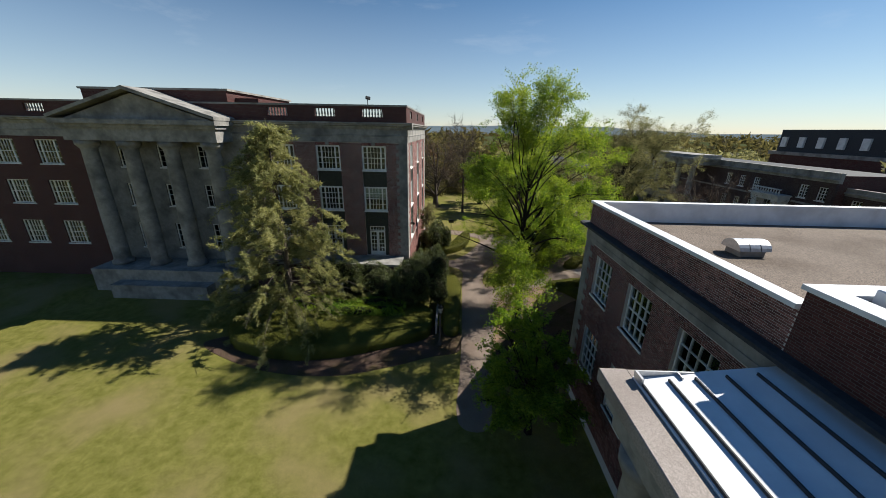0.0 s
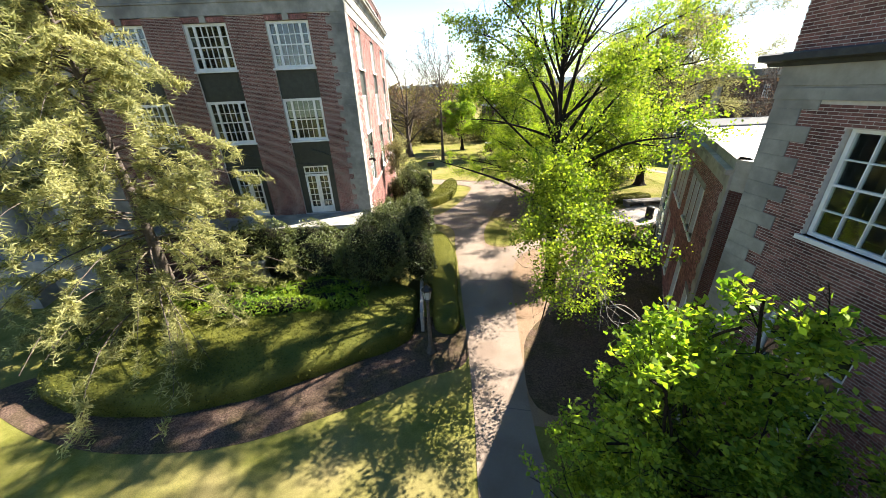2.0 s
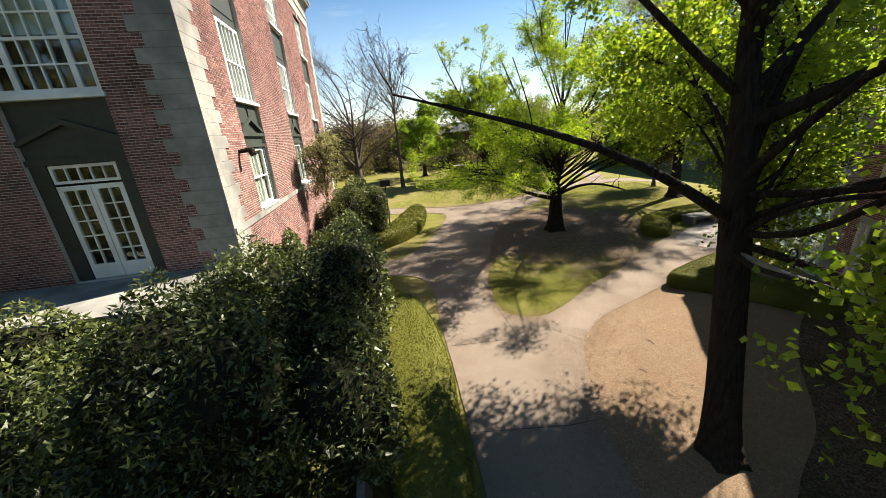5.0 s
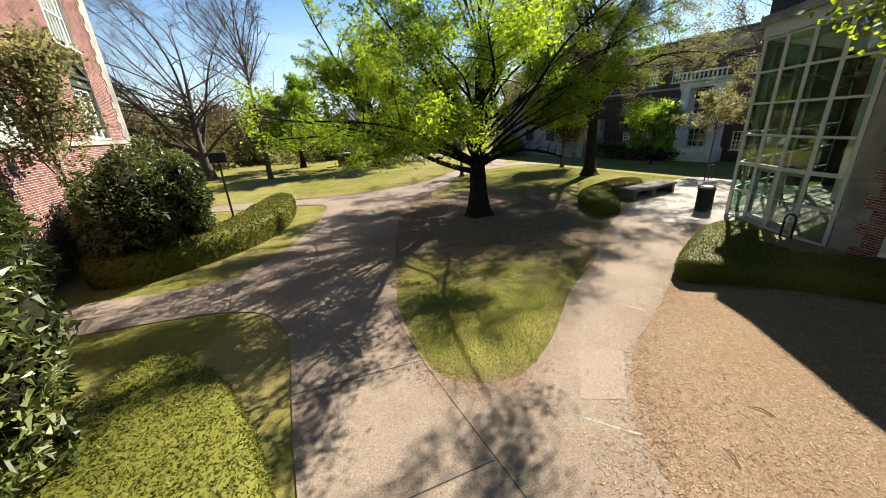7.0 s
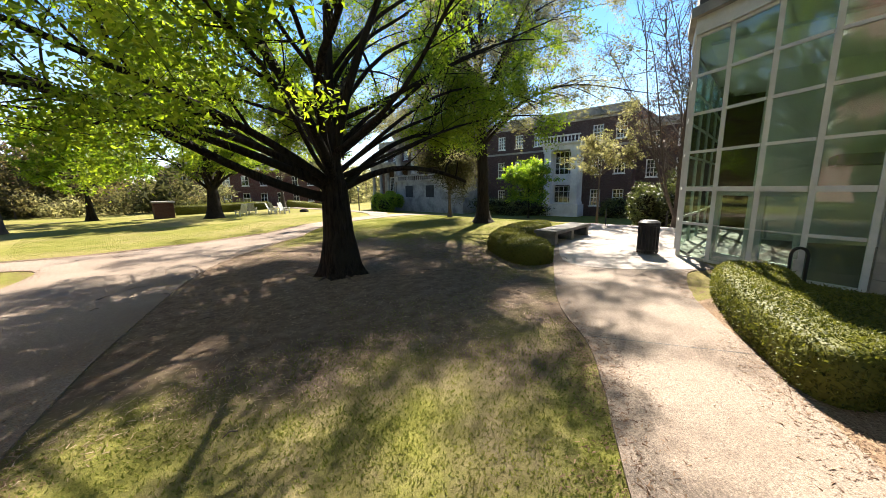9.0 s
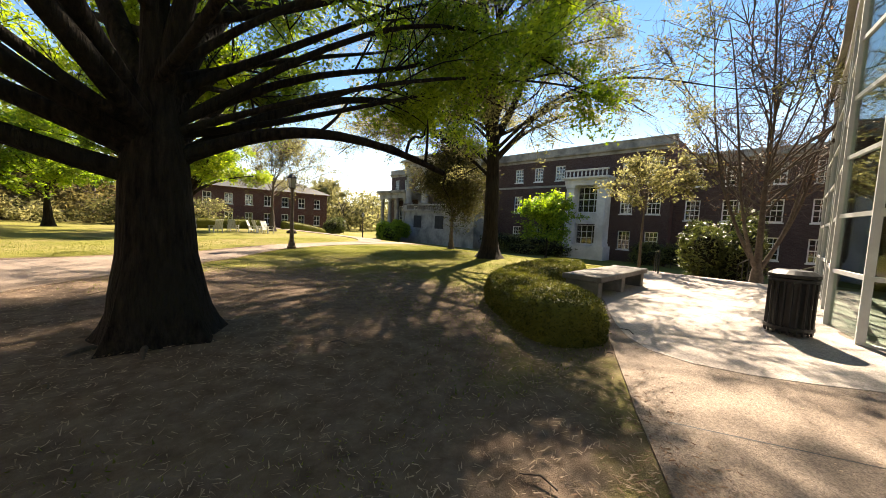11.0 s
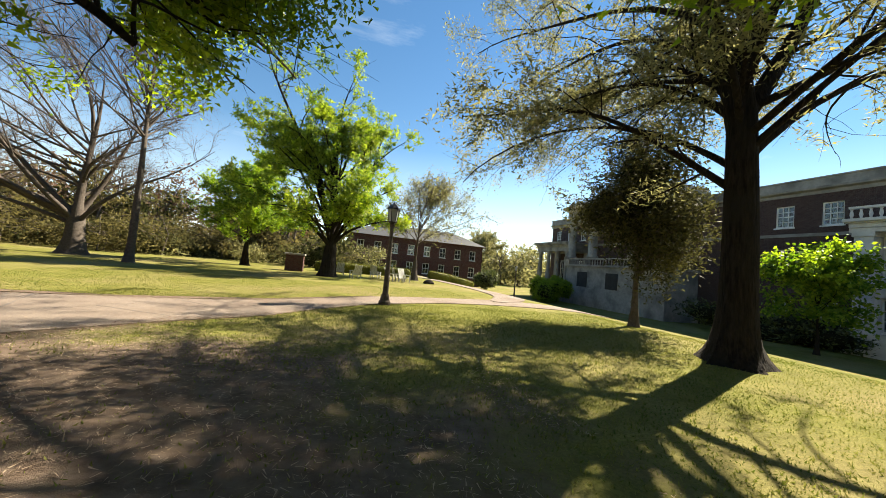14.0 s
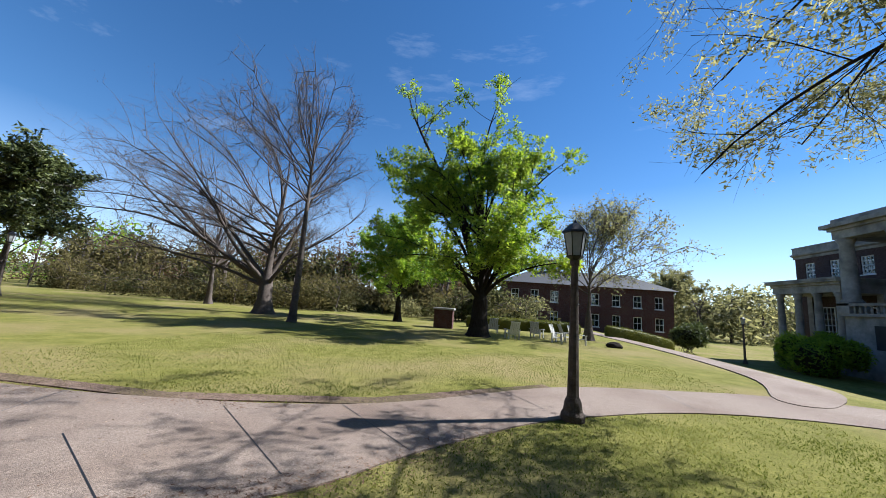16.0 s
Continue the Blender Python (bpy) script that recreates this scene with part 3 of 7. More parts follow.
def wall_bm(u0, u1, z0, z1, holes, thick=0.35, d=0.0):
    """A wall slab or lattice with openings through it, one connected body, front at d."""
    bm = bmesh.new()
    snap = lambda v: round(v, 4)
    us = sorted({snap(u) for u in (u0, u1, *[h[0] for h in holes], *[h[1] for h in holes]) if u0 - 1e-6 <= u <= u1 + 1e-6})
    zs = sorted({snap(z) for z in (z0, z1, *[h[2] for h in holes], *[h[3] for h in holes]) if z0 - 1e-6 <= z <= z1 + 1e-6})
    solid = {}
    for i in range(len(us) - 1):
        for j in range(len(zs) - 1):
            u, z = (us[i] + us[i + 1]) / 2, (zs[j] + zs[j + 1]) / 2
            solid[i, j] = not any(h[0] < u < h[1] and h[2] < z < h[3] for h in holes)
    V = {}
    def vert(i, j, k):
        if (i, j, k) not in V:
            V[i, j, k] = bm.verts.new((us[i], d if k else d - thick, zs[j]))
        return V[i, j, k]
    for (i, j), ok in solid.items():
        if not ok:
            continue
        bm.faces.new([vert(i, j, 1), vert(i, j + 1, 1), vert(i + 1, j + 1, 1), vert(i + 1, j, 1)])
        bm.faces.new([vert(i, j, 0), vert(i + 1, j, 0), vert(i + 1, j + 1, 0), vert(i, j + 1, 0)])
        for di, dj, a, b in ((-1, 0, (i, j), (i, j + 1)), (1, 0, (i + 1, j + 1), (i + 1, j)), (0, -1, (i + 1, j), (i, j)), (0, 1, (i, j + 1), (i + 1, j + 1))):
            if not solid.get((i + di, j + dj), False):
                bm.faces.new([vert(*a, 1), vert(*a, 0), vert(*b, 0), vert(*b, 1)])
    return bm


def moulding(profile, u0, u1):
    """A straight run of a stepped profile of (d, z) points, closed at its ends."""
    bm = bmesh.new()
    a = [bm.verts.new((u0, d, z)) for d, z in profile]
    b = [bm.verts.new((u1, d, z)) for d, z in profile]
    n = len(profile)
    for i in range(n):
        bm.faces.new((a[i], a[(i + 1) % n], b[(i + 1) % n], b[i]))
    bm.faces.new(a[::-1])
    bm.faces.new(b)
    bmesh.ops.recalc_face_normals(bm, faces=bm.faces)
    return bm


def bricks(name, m, u0, u1, z0, z1, holes, parent, pick=None, d=0.0, mat=None, course=0.0677, length=0.213):
    """Single bricks laid in running bond, 7 mm proud of the joints; those in pick are objects of their own."""
    rng = random.Random(7)
    mat = mat or M_BRICK
    V, Fc = [], []
    singles = []
    row, z = 0, z0
    while z + course * 0.6 < z1:
        zt = min(z + course - 0.013, z1)
        zm = (z + zt) / 2
        free, a = [], u0
        for h in sorted(h for h in holes if h[2] < zm < h[3]):
            if h[0] > a:
                free.append((a, min(h[0], u1)))
            a = max(a, h[1])
        if a < u1:
            free.append((a, u1))
        for f0, f1 in free:
            k = math.floor((f0 - (row % 2) * length / 2) / length)
            b = k * length + (row % 2) * length / 2
            while b < f1:
                s, e = max(b, f0), min(b + length - 0.013, f1)
                if e - s > 0.03:
                    if pick and e - s > length - 0.015 and pick[0] < s < pick[1] and pick[2] < z < pick[3] and len(singles) < 300:
                        singles.append((s, z))
                    else:
                        o = 0.007 + rng.uniform(-0.002, 0.002)
                        i = len(V)
                        V += [(s, d, z), (e, d, z), (e, d, zt), (s, d, zt), (s, d + o, z), (e, d + o, z), (e, d + o, zt), (s, d + o, zt)]
                        Fc += [(i + 4, i + 7, i + 6, i + 5), (i, i + 4, i + 5, i + 1), (i + 1, i + 5, i + 6, i + 2), (i + 2, i + 6, i + 7, i + 3), (i + 3, i + 7, i + 4, i)]
                b += length
        z += course
        row += 1
    me = bpy.data.meshes.new(name)
    flip = m.determinant() < 0
    me.from_pydata([tuple(m @ Vector(v)) for v in V], [], [f[::-1] for f in Fc] if flip else Fc)
    me.materials.append(mat)
    me.update()
    ob = tagged(new(name, me), kind="stuff")
    ob.parent = parent
    ob.matrix_parent_inverse = Matrix.Translation(parent.location).inverted()
    if singles:
        bm = box(bmesh.new(), 0, length - 0.013, 0, 0.009, 0, course - 0.013, 0.002)
        one = bpy.data.meshes.new("brick")
        bm.to_mesh(one)
        bm.free()
        one.materials.append(mat)
        for s, z in singles:
            o = new("brick", one)
            o.parent = parent
            o.matrix_parent_inverse = Matrix.Translation(parent.location).inverted()
            o.matrix_basis = m @ Matrix.Translation((s, d + rng.uniform(-0.002, 0.002), z))
    return ob


def sash(parent, m, u0, u1, z0, z1, cols, rows, depth=0.12, frame=0.09, bar=0.028, mat=None, sides=0.0, sill=True, blind=0.0, room=True, dbase=0.0):
    """A white wooden window set back in its opening: frame with bars, pane, sill, a room behind coloured dark as indoor
    shade.
    """
    mat = mat or M_WHITE
    d1 = dbase - depth
    d0 = d1 - 0.09
    if sides:
        lights = [(u0 + frame, u0 + frame + sides, 1), (u0 + frame + sides + 0.13, u1 - frame - sides - 0.13, cols), (u1 - frame - sides, u1 - frame, 1)]
    else:
        lights = [(u0 + frame, u1 - frame, cols)]
    panes = []
    for a, b, c in lights:
        cw_ = (b - a + bar) / c
        rh = (z1 - z0 - 2 * frame + bar) / rows
        for i in range(c):
            for j in range(rows):
                lo, hi = z0 + frame + j * rh, z0 + frame + (j + 1) * rh - bar
                if 2 * j == rows:
                    lo += bar * 0.8
                panes.append((a + i * cw_, a + (i + 1) * cw_ - bar, lo, hi))
    bm = wall_bm(u0, u1, z0, z1, panes, 0.09, d1)
    w = wpart("window", bm, m, mat, parent)
    g = wpart("pane", boxes((u0 + frame * 0.5, u1 - frame * 0.5, d0 + 0.030, d0 + 0.036, z0 + frame * 0.5, z1 - frame * 0.5)), m, M_GLASS, w)
    g.visible_shadow = False
    if sill:
        wpart("sill", boxes((u0 - 0.08, u1 + 0.08, d0, dbase + 0.07, z0 - 0.10, z0)), m, mat, w)
    if blind:
        wpart("blind", boxes((u0 + frame, u1 - frame, d0 - 0.06, d0 - 0.05, z1 - (z1 - z0) * blind, z1 - 0.02)), m, M_BLIND, w)
    if room:
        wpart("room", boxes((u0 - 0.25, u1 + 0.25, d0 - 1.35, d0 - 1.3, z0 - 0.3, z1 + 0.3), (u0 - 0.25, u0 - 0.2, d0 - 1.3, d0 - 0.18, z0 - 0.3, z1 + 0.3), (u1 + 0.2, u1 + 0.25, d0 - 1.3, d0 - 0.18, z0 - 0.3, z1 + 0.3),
                            (u0 - 0.2, u1 + 0.2, d0 - 1.3, d0 - 0.18, z0 - 0.3, z0 - 0.25), (u0 - 0.2, u1 + 0.2, d0 - 1.3, d0 - 0.18, z1 + 0.25, z1 + 0.3)), m, M_ROOMSHADE, w)
    return w


def french_door(parent, m, u0, u1, z0, z1, dbase=0.0):
    """Double glazed doors, two by five panes a leaf, under a row of small panes."""
    d1, d0 = dbase - 0.14, dbase - 0.22
    zt = z1 - 0.52
    for a, b in ((u0, (u0 + u1) / 2 - 0.01), ((u0 + u1) / 2 + 0.01, u1)):
        pw, ph = (b - a - 0.24 + 0.03) / 2, (zt - 0.12 - z0 - 0.4 + 0.03) / 5
        bm = wall_bm(a, b, z0, zt, [(a + 0.12 + i * pw, a + 0.12 + (i + 1) * pw - 0.03, z0 + 0.4 + j * ph, z0 + 0.4 + (j + 1) * ph - 0.03) for i in range(2) for j in range(5)], 0.08, d1)
        leaf = wpart("door_leaf", bm, m, M_WHITE, parent)
        g = wpart("pane", boxes((a + 0.1, b - 0.1, d0 + 0.03, d0 + 0.036, z0 + 0.3, zt - 0.08)), m, M_GLASS, leaf)
        g.visible_shadow = False
    tw = (u1 - u0 - 0.14 + 0.03) / 5
    bm = wall_bm(u0, u1, zt + 0.06, z1, [(u0 + 0.07 + i * tw, u0 + 0.07 + (i + 1) * tw - 0.03, zt + 0.13, z1 - 0.08) for i in range(5)], 0.08, d1)
    tr = wpart("transom", bm, m, M_WHITE, parent)
    g = wpart("pane", boxes((u0 + 0.05, u1 - 0.05, d0 + 0.03, d0 + 0.036, zt + 0.1, z1 - 0.05)), m, M_GLASS, tr)
    g.visible_shadow = False
    # room lining, its dimness put into the colour
    wpart("room", boxes((u0 - 0.25, u1 + 0.25, d0 - 1.25, d0 - 1.2, z0, z1 + 0.2), (u0 - 0.25, u0 - 0.2, d0 - 1.2, d0 - 0.18, z0, z1 + 0.2), (u1 + 0.2, u1 + 0.25, d0 - 1.2, d0 - 0.18, z0, z1 + 0.2)), m, M_ROOMSHADE, tr)


def quoins(parent, m, u_corner, sign, z0, z1, step=0.3385, long=1.05, short=0.78, d=0.03):
    """Dressed corner stones, long and short by turns."""
    k, z = 0, z0
    while z < z1 - 0.05:
        w = long if k % 2 == 0 else short
        a, b = (u_corner - w, u_corner + d) if sign > 0 else (u_corner - d, u_corner + w)
        wpart("quoin", box(bmesh.new(), a, b, -0.3, d, z + 0.0015, min(z + step, z1) - 0.0015, 0.004), m, M_STONE, parent)
        z += step
        k += 1


def baluster_row(parent, m, u0, u1, z0, z1, n, d0=-0.35, d1=0.0):
    prof = [(0.075, 0.0), (0.075, 0.06), (0.045, 0.09), (0.085, 0.24), (0.045, 0.48), (0.06, 0.55), (0.075, 0.60), (0.075, 0.66)]
    s = (z1 - z0) / 0.66
    for k in range(n):
        u = u0 + (u1 - u0) * (k + 0.5) / n
        wpart("baluster", lathe([(r, z * s) for r, z in prof], 8, (u, (d0 + d1) / 2, z0)), m, M_STONE, parent)


# -- the long brick hall with the portico --
hall = thing("hall", "long three-storey red brick hall with limestone portico, cornice and balustraded parapet", "building", at=(-27.0, 44.0, -0.6))
AF = frame_of((0, 33.0), (1, 0))            # south front: u is x
AE = frame_of((-3.65, 0), (0, 1))           # east end: u is y
XC, YN = -3.65, 54.0
ZB, ZC = 14.28, 16.0
WX = (-6.8, -11.15, -15.5)
EY = (36.6, 43.3, 50.0)
front_holes = [(x - 1.15, x + 1.15, 3.1, 14.0) for x in WX]
east_holes = [(y - 1.1, y + 1.1, 4.15, 14.0) for y in EY]
wpart("wall", wall_bm(-19.0, XC - 0.002, 2.9, ZB, front_holes), AF, M_MORTAR, hall, "red brick wall")
wpart("wall", wall_bm(33.36, YN, 0.0, ZB, east_holes), AE, M_MORTAR, hall, "red brick wall in sun")
bricks("brickwork", AF, -19.0, XC - 0.78, 2.95, ZB, front_holes, hall)
bricks("brickwork", AE, 33.80, YN - 0.8, 0.0, ZB, east_holes, hall, pick=(34.0, 35.4, 4.2, 8.0))
quoins(hall, AF, XC, 1, 2.9, ZB)
quoins(hall, AE, 33.33, -1, 2.9, ZB, long=0.75, short=0.48, d=0.028)
quoins(hall, AE, YN, 1, 2.9, ZB)
for x in WX:
    # dark metal bay behind: spandrel panels, a small pediment over the door
    wpart("spandrel", boxes((x - 1.15, x + 1.15, -0.34, -0.14, 10.15, 11.6), (x - 0.95, x + 0.95, -0.14, -0.11, 10.4, 11.35)), AF, M_GREENPAINT, hall, "dark painted spandrel panel")
    bm = boxes((x - 1.15, x + 1.15, -0.34, -0.14, 6.2, 7.68), (x - 1.15, x - 0.78, -0.34, -0.12, 3.1, 6.2), (x + 0.78, x + 1.15, -0.34, -0.12, 3.1, 6.2), (x - 1.15, x + 1.15, -0.14, -0.06, 6.2, 6.34))
    for s in (-1, 1):
        v = [bm.verts.new(p) for p in ((x + s * 1.15, -0.14, 6.66), (x, -0.14, 7.12), (x, -0.14, 7.24), (x + s * 1.15, -0.14, 6.78), (x + s * 1.15, -0.03, 6.66), (x, -0.03, 7.12), (x, -0.03, 7.24), (x + s * 1.15, -0.03, 6.78))]
        for q in ((0, 1, 5, 4), (1, 2, 6, 5), (2, 3, 7, 6), (3, 0, 4, 7), (4, 5, 6, 7)):
            bm.faces.new([v[i] for i in q])
    bmesh.ops.recalc_face_normals(bm, faces=bm.faces)
    wpart("door_surround", bm, AF, M_GREENPAINT, hall, "dark painted door surround with small pediment")
    sash(hall, AF, x - 1.13, x + 1.13, 11.72, 13.98, 4, 4, sides=0.28, blind=0.0, frame=0.14, bar=0.036)
    sash(hall, AF, x - 1.13, x + 1.13, 7.78, 10.13, 4, 4, sides=0.28, blind=0.45 if x == -6.8 else 0.0, frame=0.14, bar=0.036)
    french_door(hall, AF, x - 0.76, x + 0.76, 3.12, 6.18)
    wpart("keystone", boxes((x - 0.16, x + 0.16, -0.02, 0.05, 13.98, ZB)), AF, M_STONE, hall)
    bricks("flat_arch", AF, x - 1.15, x + 1.15, 14.0, ZB, [], hall, course=0.26, length=0.072)
    wpart("lintel", boxes((x - 1.15, x + 1.15, -0.35, 0.0, 14.0, ZB)), AF, M_MORTAR, hall)
for y in EY:
    wpart("spandrel", boxes((y - 1.1, y + 1.1, -0.34, -0.14, 10.15, 11.6), (y - 0.9, y + 0.9, -0.14, -0.11, 10.4, 11.35)), AE, M_GREENPAINT, hall, "dark painted spandrel panel")
    bm = boxes((y - 1.1, y + 1.1, -0.34, -0.12, 6.25, 7.68), (y - 1.1, y + 1.1, -0.12, -0.02, 6.62, 6.74), (y - 1.1, y + 1.1, -0.12, -0.03, 6.25, 6.36), (y - 0.85, y - 0.1, -0.12, -0.08, 7.05, 7.55), (y + 0.1, y + 0.85, -0.12, -0.08, 7.05, 7.55))
    for s in (-1, 1):
        v = [bm.verts.new(p) for p in ((y + s * 1.0, -0.12, 6.74), (y, -0.12, 7.16), (y, -0.12, 7.28), (y + s * 1.0, -0.12, 6.86), (y + s * 1.0, 0.0, 6.74), (y, 0.0, 7.16), (y, 0.0, 7.28), (y + s * 1.0, 0.0, 6.86))]
        for q in ((0, 1, 5, 4), (1, 2, 6, 5), (2, 3, 7, 6), (3, 0, 4, 7), (4, 5, 6, 7)):
            bm.faces.new([v[i] for i in q])
    bmesh.ops.recalc_face_normals(bm, faces=bm.faces)
    wpart("window_head", bm, AE, M_GREENPAINT, hall, "dark painted panel with small pediment")
    sash(hall, AE, y - 1.08, y + 1.08, 11.72, 13.98, 4, 4, sides=0.28, blind=0.9)
    sash(hall, AE, y - 1.08, y + 1.08, 7.78, 10.13, 4, 2, sides=0.28, blind=0.95)
    sash(hall, AE, y - 0.85, y + 0.85, 4.2, 6.22, 2, 2, blind=0.97)
    for s0 in (y - 1.1, y + 0.86):
        wpart("jamb", boxes((s0, s0 + 0.24, -0.34, -0.10, 4.15, 6.24)), AE, M_GREENPAINT, hall)
    wpart("keystone", boxes((y - 0.16, y + 0.16, -0.02, 0.05, 13.98, ZB)), AE, M_STONE, hall)
    wpart("lintel", boxes((y - 1.1, y + 1.1, -0.35, 0.006, 14.0, ZB)), AE, M_BRICK, hall)
wpart("water_table", boxes((33.0, YN, 0.0, 0.07, 3.95, 4.13)), AE, M_STONE, hall)
# frieze, cornice, parapet
for m, a, b in ((AF, -50.4, XC + 0.05), (AE, 32.96, YN)):
    wpart("frieze", moulding([(-0.5, ZB), (0.05, ZB), (0.05, 14.82), (0.10, 14.85), (0.10, 14.93), (0.05, 14.96), (0.05, 15.45), (-0.5, 15.45)], a, b), m, M_STONE, hall, "weathered limestone frieze")
    wpart("cornice", moulding([(-0.5, 15.45), (0.10, 15.45), (0.20, 15.62), (0.22, 15.70), (0.40, 15.76), (0.42, 15.88), (0.50, 15.92), (0.50, 16.05), (-0.5, 16.05)], a, b + (0.5 if m is AF else 0)), m, M_STONE, hall, "stone cornice")
pf = [(x - 0.95, x + 0.95, 16.5, 17.2) for x in WX] + [(x - 0.95, x + 0.95, 16.5, 17.2) for x in (-38.3, -42.6, -46.9)]
pe = [(y - 0.9, y + 0.9, 16.5, 17.2) for y in EY]
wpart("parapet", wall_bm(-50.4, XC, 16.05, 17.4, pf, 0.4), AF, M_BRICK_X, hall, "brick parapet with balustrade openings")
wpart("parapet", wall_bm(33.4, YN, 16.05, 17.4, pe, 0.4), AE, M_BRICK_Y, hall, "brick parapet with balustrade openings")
for x0, x1, _, _ in pf:
    baluster_row(hall, AF, x0, x1, 16.5, 17.2, 7)
for y0, y1, _, _ in pe:
    baluster_row(hall, AE, y0, y1, 16.5, 17.2, 7)
wpart("coping", boxes((-50.4, XC + 0.05, -0.45, 0.05, 17.4, 17.55)), AF, M_STONE, hall)
wpart("coping", boxes((33.45, YN, -0.45, 0.05, 17.4, 17.55)), AE, M_STONE, hall)
part("roof", boxes((-50.0, XC - 0.5, 33.5, YN, 15.6, 15.9)), M_ROOFGRAVEL, hall)
# terrace before the tall doors
part("terrace", boxes((-18.5, -4.3, 30.6, 32.97, -0.8, 2.85)), M_BRICK_X, hall, "brick terrace wall")
part("terrace_cap", boxes((-18.6, -4.15, 30.45, 32.97, 2.85, 3.08)), M_STONE, hall, "stone terrace edge")
part("back_wall", boxes((-50.0, -4.05, YN - 0.4, YN, -0.8, ZB), (-50.4, -50.0, 33.0, YN, -0.8, ZB)), M_BRICK_X, hall)
part("base_wall", boxes((-19.0, XC + 0.06, 32.98, 33.3, -0.8, 2.9), (XC - 0.3, XC + 0.06, 33.3, YN, -0.8, 0.0)), M_STONE, hall)
# west wing, far off
whole = [(x - 1.15, x + 1.15, z0, z1) for x in (-38.3, -42.6, -46.9) for z0, z1 in ((3.6, 6.0), (7.78, 10.13), (11.72, 13.98))]
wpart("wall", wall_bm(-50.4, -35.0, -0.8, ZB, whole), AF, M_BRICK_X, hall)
for x0, x1, z0, z1 in whole:
    sash(hall, AF, x0 + 0.02, x1 - 0.02, z0, z1, 4, 4, sides=0.3)
# central block: stone front behind giant columns, attic, pediment
cw = [(x - 0.75, x + 0.75, z0, z1) for x in (-30.7, -26.85, -23.0) for z0, z1 in ((3.4, 6.0), (7.78, 10.0), (11.6, 13.7))]
wpart("wall", wall_bm(-35.0, -19.0, -0.8, ZB, cw), AF, M_STONE, hall, "grey limestone wall behind the columns")
for x0, x1, z0, z1 in cw:
    sash(hall, AF, x0, x1, z0, z1, 3, 4)
for x in (-32.6, -28.75, -24.95, -21.1):
    part("column", lathe([(0.9, 0), (0.9, 0.3), (0.74, 0.45), (0.70, 0.6), (0.70, 4.0), (0.60, 11.0), (0.62, 11.05), (0.62, 11.15), (0.85, 11.45), (0.9, 11.5), (0.9, 11.9)], 20, (x, 31.5, 2.2)), M_STONE, hall, "smooth giant limestone column", True)
part("portico_base", boxes((-34.2, -19.5, 29.6, 32.97, -0.8, 2.2), (-31.5, -22.2, 28.4, 29.6, -0.8, 1.1)), M_STONE, hall, "stone portico steps and plinth")
for nm, q in (("architrave", (-33.7, -20.0, 30.6, 32.97, 14.1, 15.2)), ("frieze", (-33.9, -19.8, 30.4, 32.97, 15.2, 15.5)), ("cornice", (-34.1, -19.6, 30.1, 32.97, 15.5, 15.9))):
    part(nm, boxes(q), M_STONE, hall)
bm = bmesh.new()
tri = [(-33.4, 15.9), (-20.3, 15.9), (-26.85, 18.0)]
f0 = [bm.verts.new((x, 30.75, z)) for x, z in tri]
f1 = [bm.verts.new((x, 33.2, z)) for x, z in tri]
bm.faces.new(f0)
bm.faces.new(f1[::-1])
for i in range(3):
    bm.faces.new((f0[i], f1[i], f1[(i + 1) % 3], f0[(i + 1) % 3]))
bmesh.ops.recalc_face_normals(bm, faces=bm.faces)
part("pediment", bm, M_STONE, hall, "limestone pediment")
for s in (-1, 1):
    bm = bmesh.new()
    a, c = Vector((-26.85 + s * 7.3, 0, 15.92)), Vector((-26.85, 0, 18.24))
    q = [bm.verts.new((p.x, y, p.z + dz)) for y in (30.05, 33.2) for p, dz in ((a, 0.0), (c, 0.0), (c, 0.28), (a, 0.28))]
    for i in ((0, 1, 2, 3), (7, 6, 5, 4), (0, 4, 5, 1), (1, 5, 6, 2), (2, 6, 7, 3), (3, 7, 4, 0)):
        bm.faces.new([q[k] for k in i])
    bmesh.ops.recalc_face_normals(bm, faces=bm.faces)
    part("raking_cornice", bm, M_STONE, hall)
part("attic", boxes((-33.6, -20.1, 33.3, 46.0, 16.0, 18.5), (-20.1, -17.9, 34.5, 40.0, 16.0, 18.0)), M_BRICK_X, hall, "brick attic storey")
part("attic_cap", boxes((-33.8, -19.9, 33.2, 46.2, 18.5, 18.68)), M_STONE, hall)

# -- the lower brick hall beside the walk --
annex = thing("annex", "two-storey red brick hall with flat gravel roof and stone cornice", "building", at=(18.0, 8.0, -0.6))
BW = frame_of((8.6, 0), (0, -1))            # west front: u is -y
bh = [(-y - 0.95, -y + 0.95, 7.0, 9.25) for y in (16.5, 13.0, 9.4, 5.8)] + [(-y - 0.95, -y + 0.95, 2.4, 5.0) for y in (16.5, 13.0, 9.4)]
wpart("wall", wall_bm(-19.1, -0.0, -0.8, 9.75, bh), BW, M_MORTAR, annex, "red brick wall in shade")
bricks("brickwork", BW, -18.48, -7.2, 0.0, 9.72, bh, annex)
for u0, u1, z0, z1 in bh:
    sash(annex, BW, u0 + 0.02, u1 - 0.02, z0, z1, 4, 4, frame=0.08, bar=0.024)
quoins(annex, BW, -19.1, -1, -0.6, 9.75, 0.3385, 1.0, 0.66)
wpart("frieze", moulding([(-0.4, 9.75), (0.06, 9.75), (0.06, 9.98), (0.03, 9.99), (0.03, 10.02), (0.06, 10.03), (0.06, 10.42), (-0.4, 10.42)], -19.15, 0), BW, M_STONE, annex, "pale stone frieze")
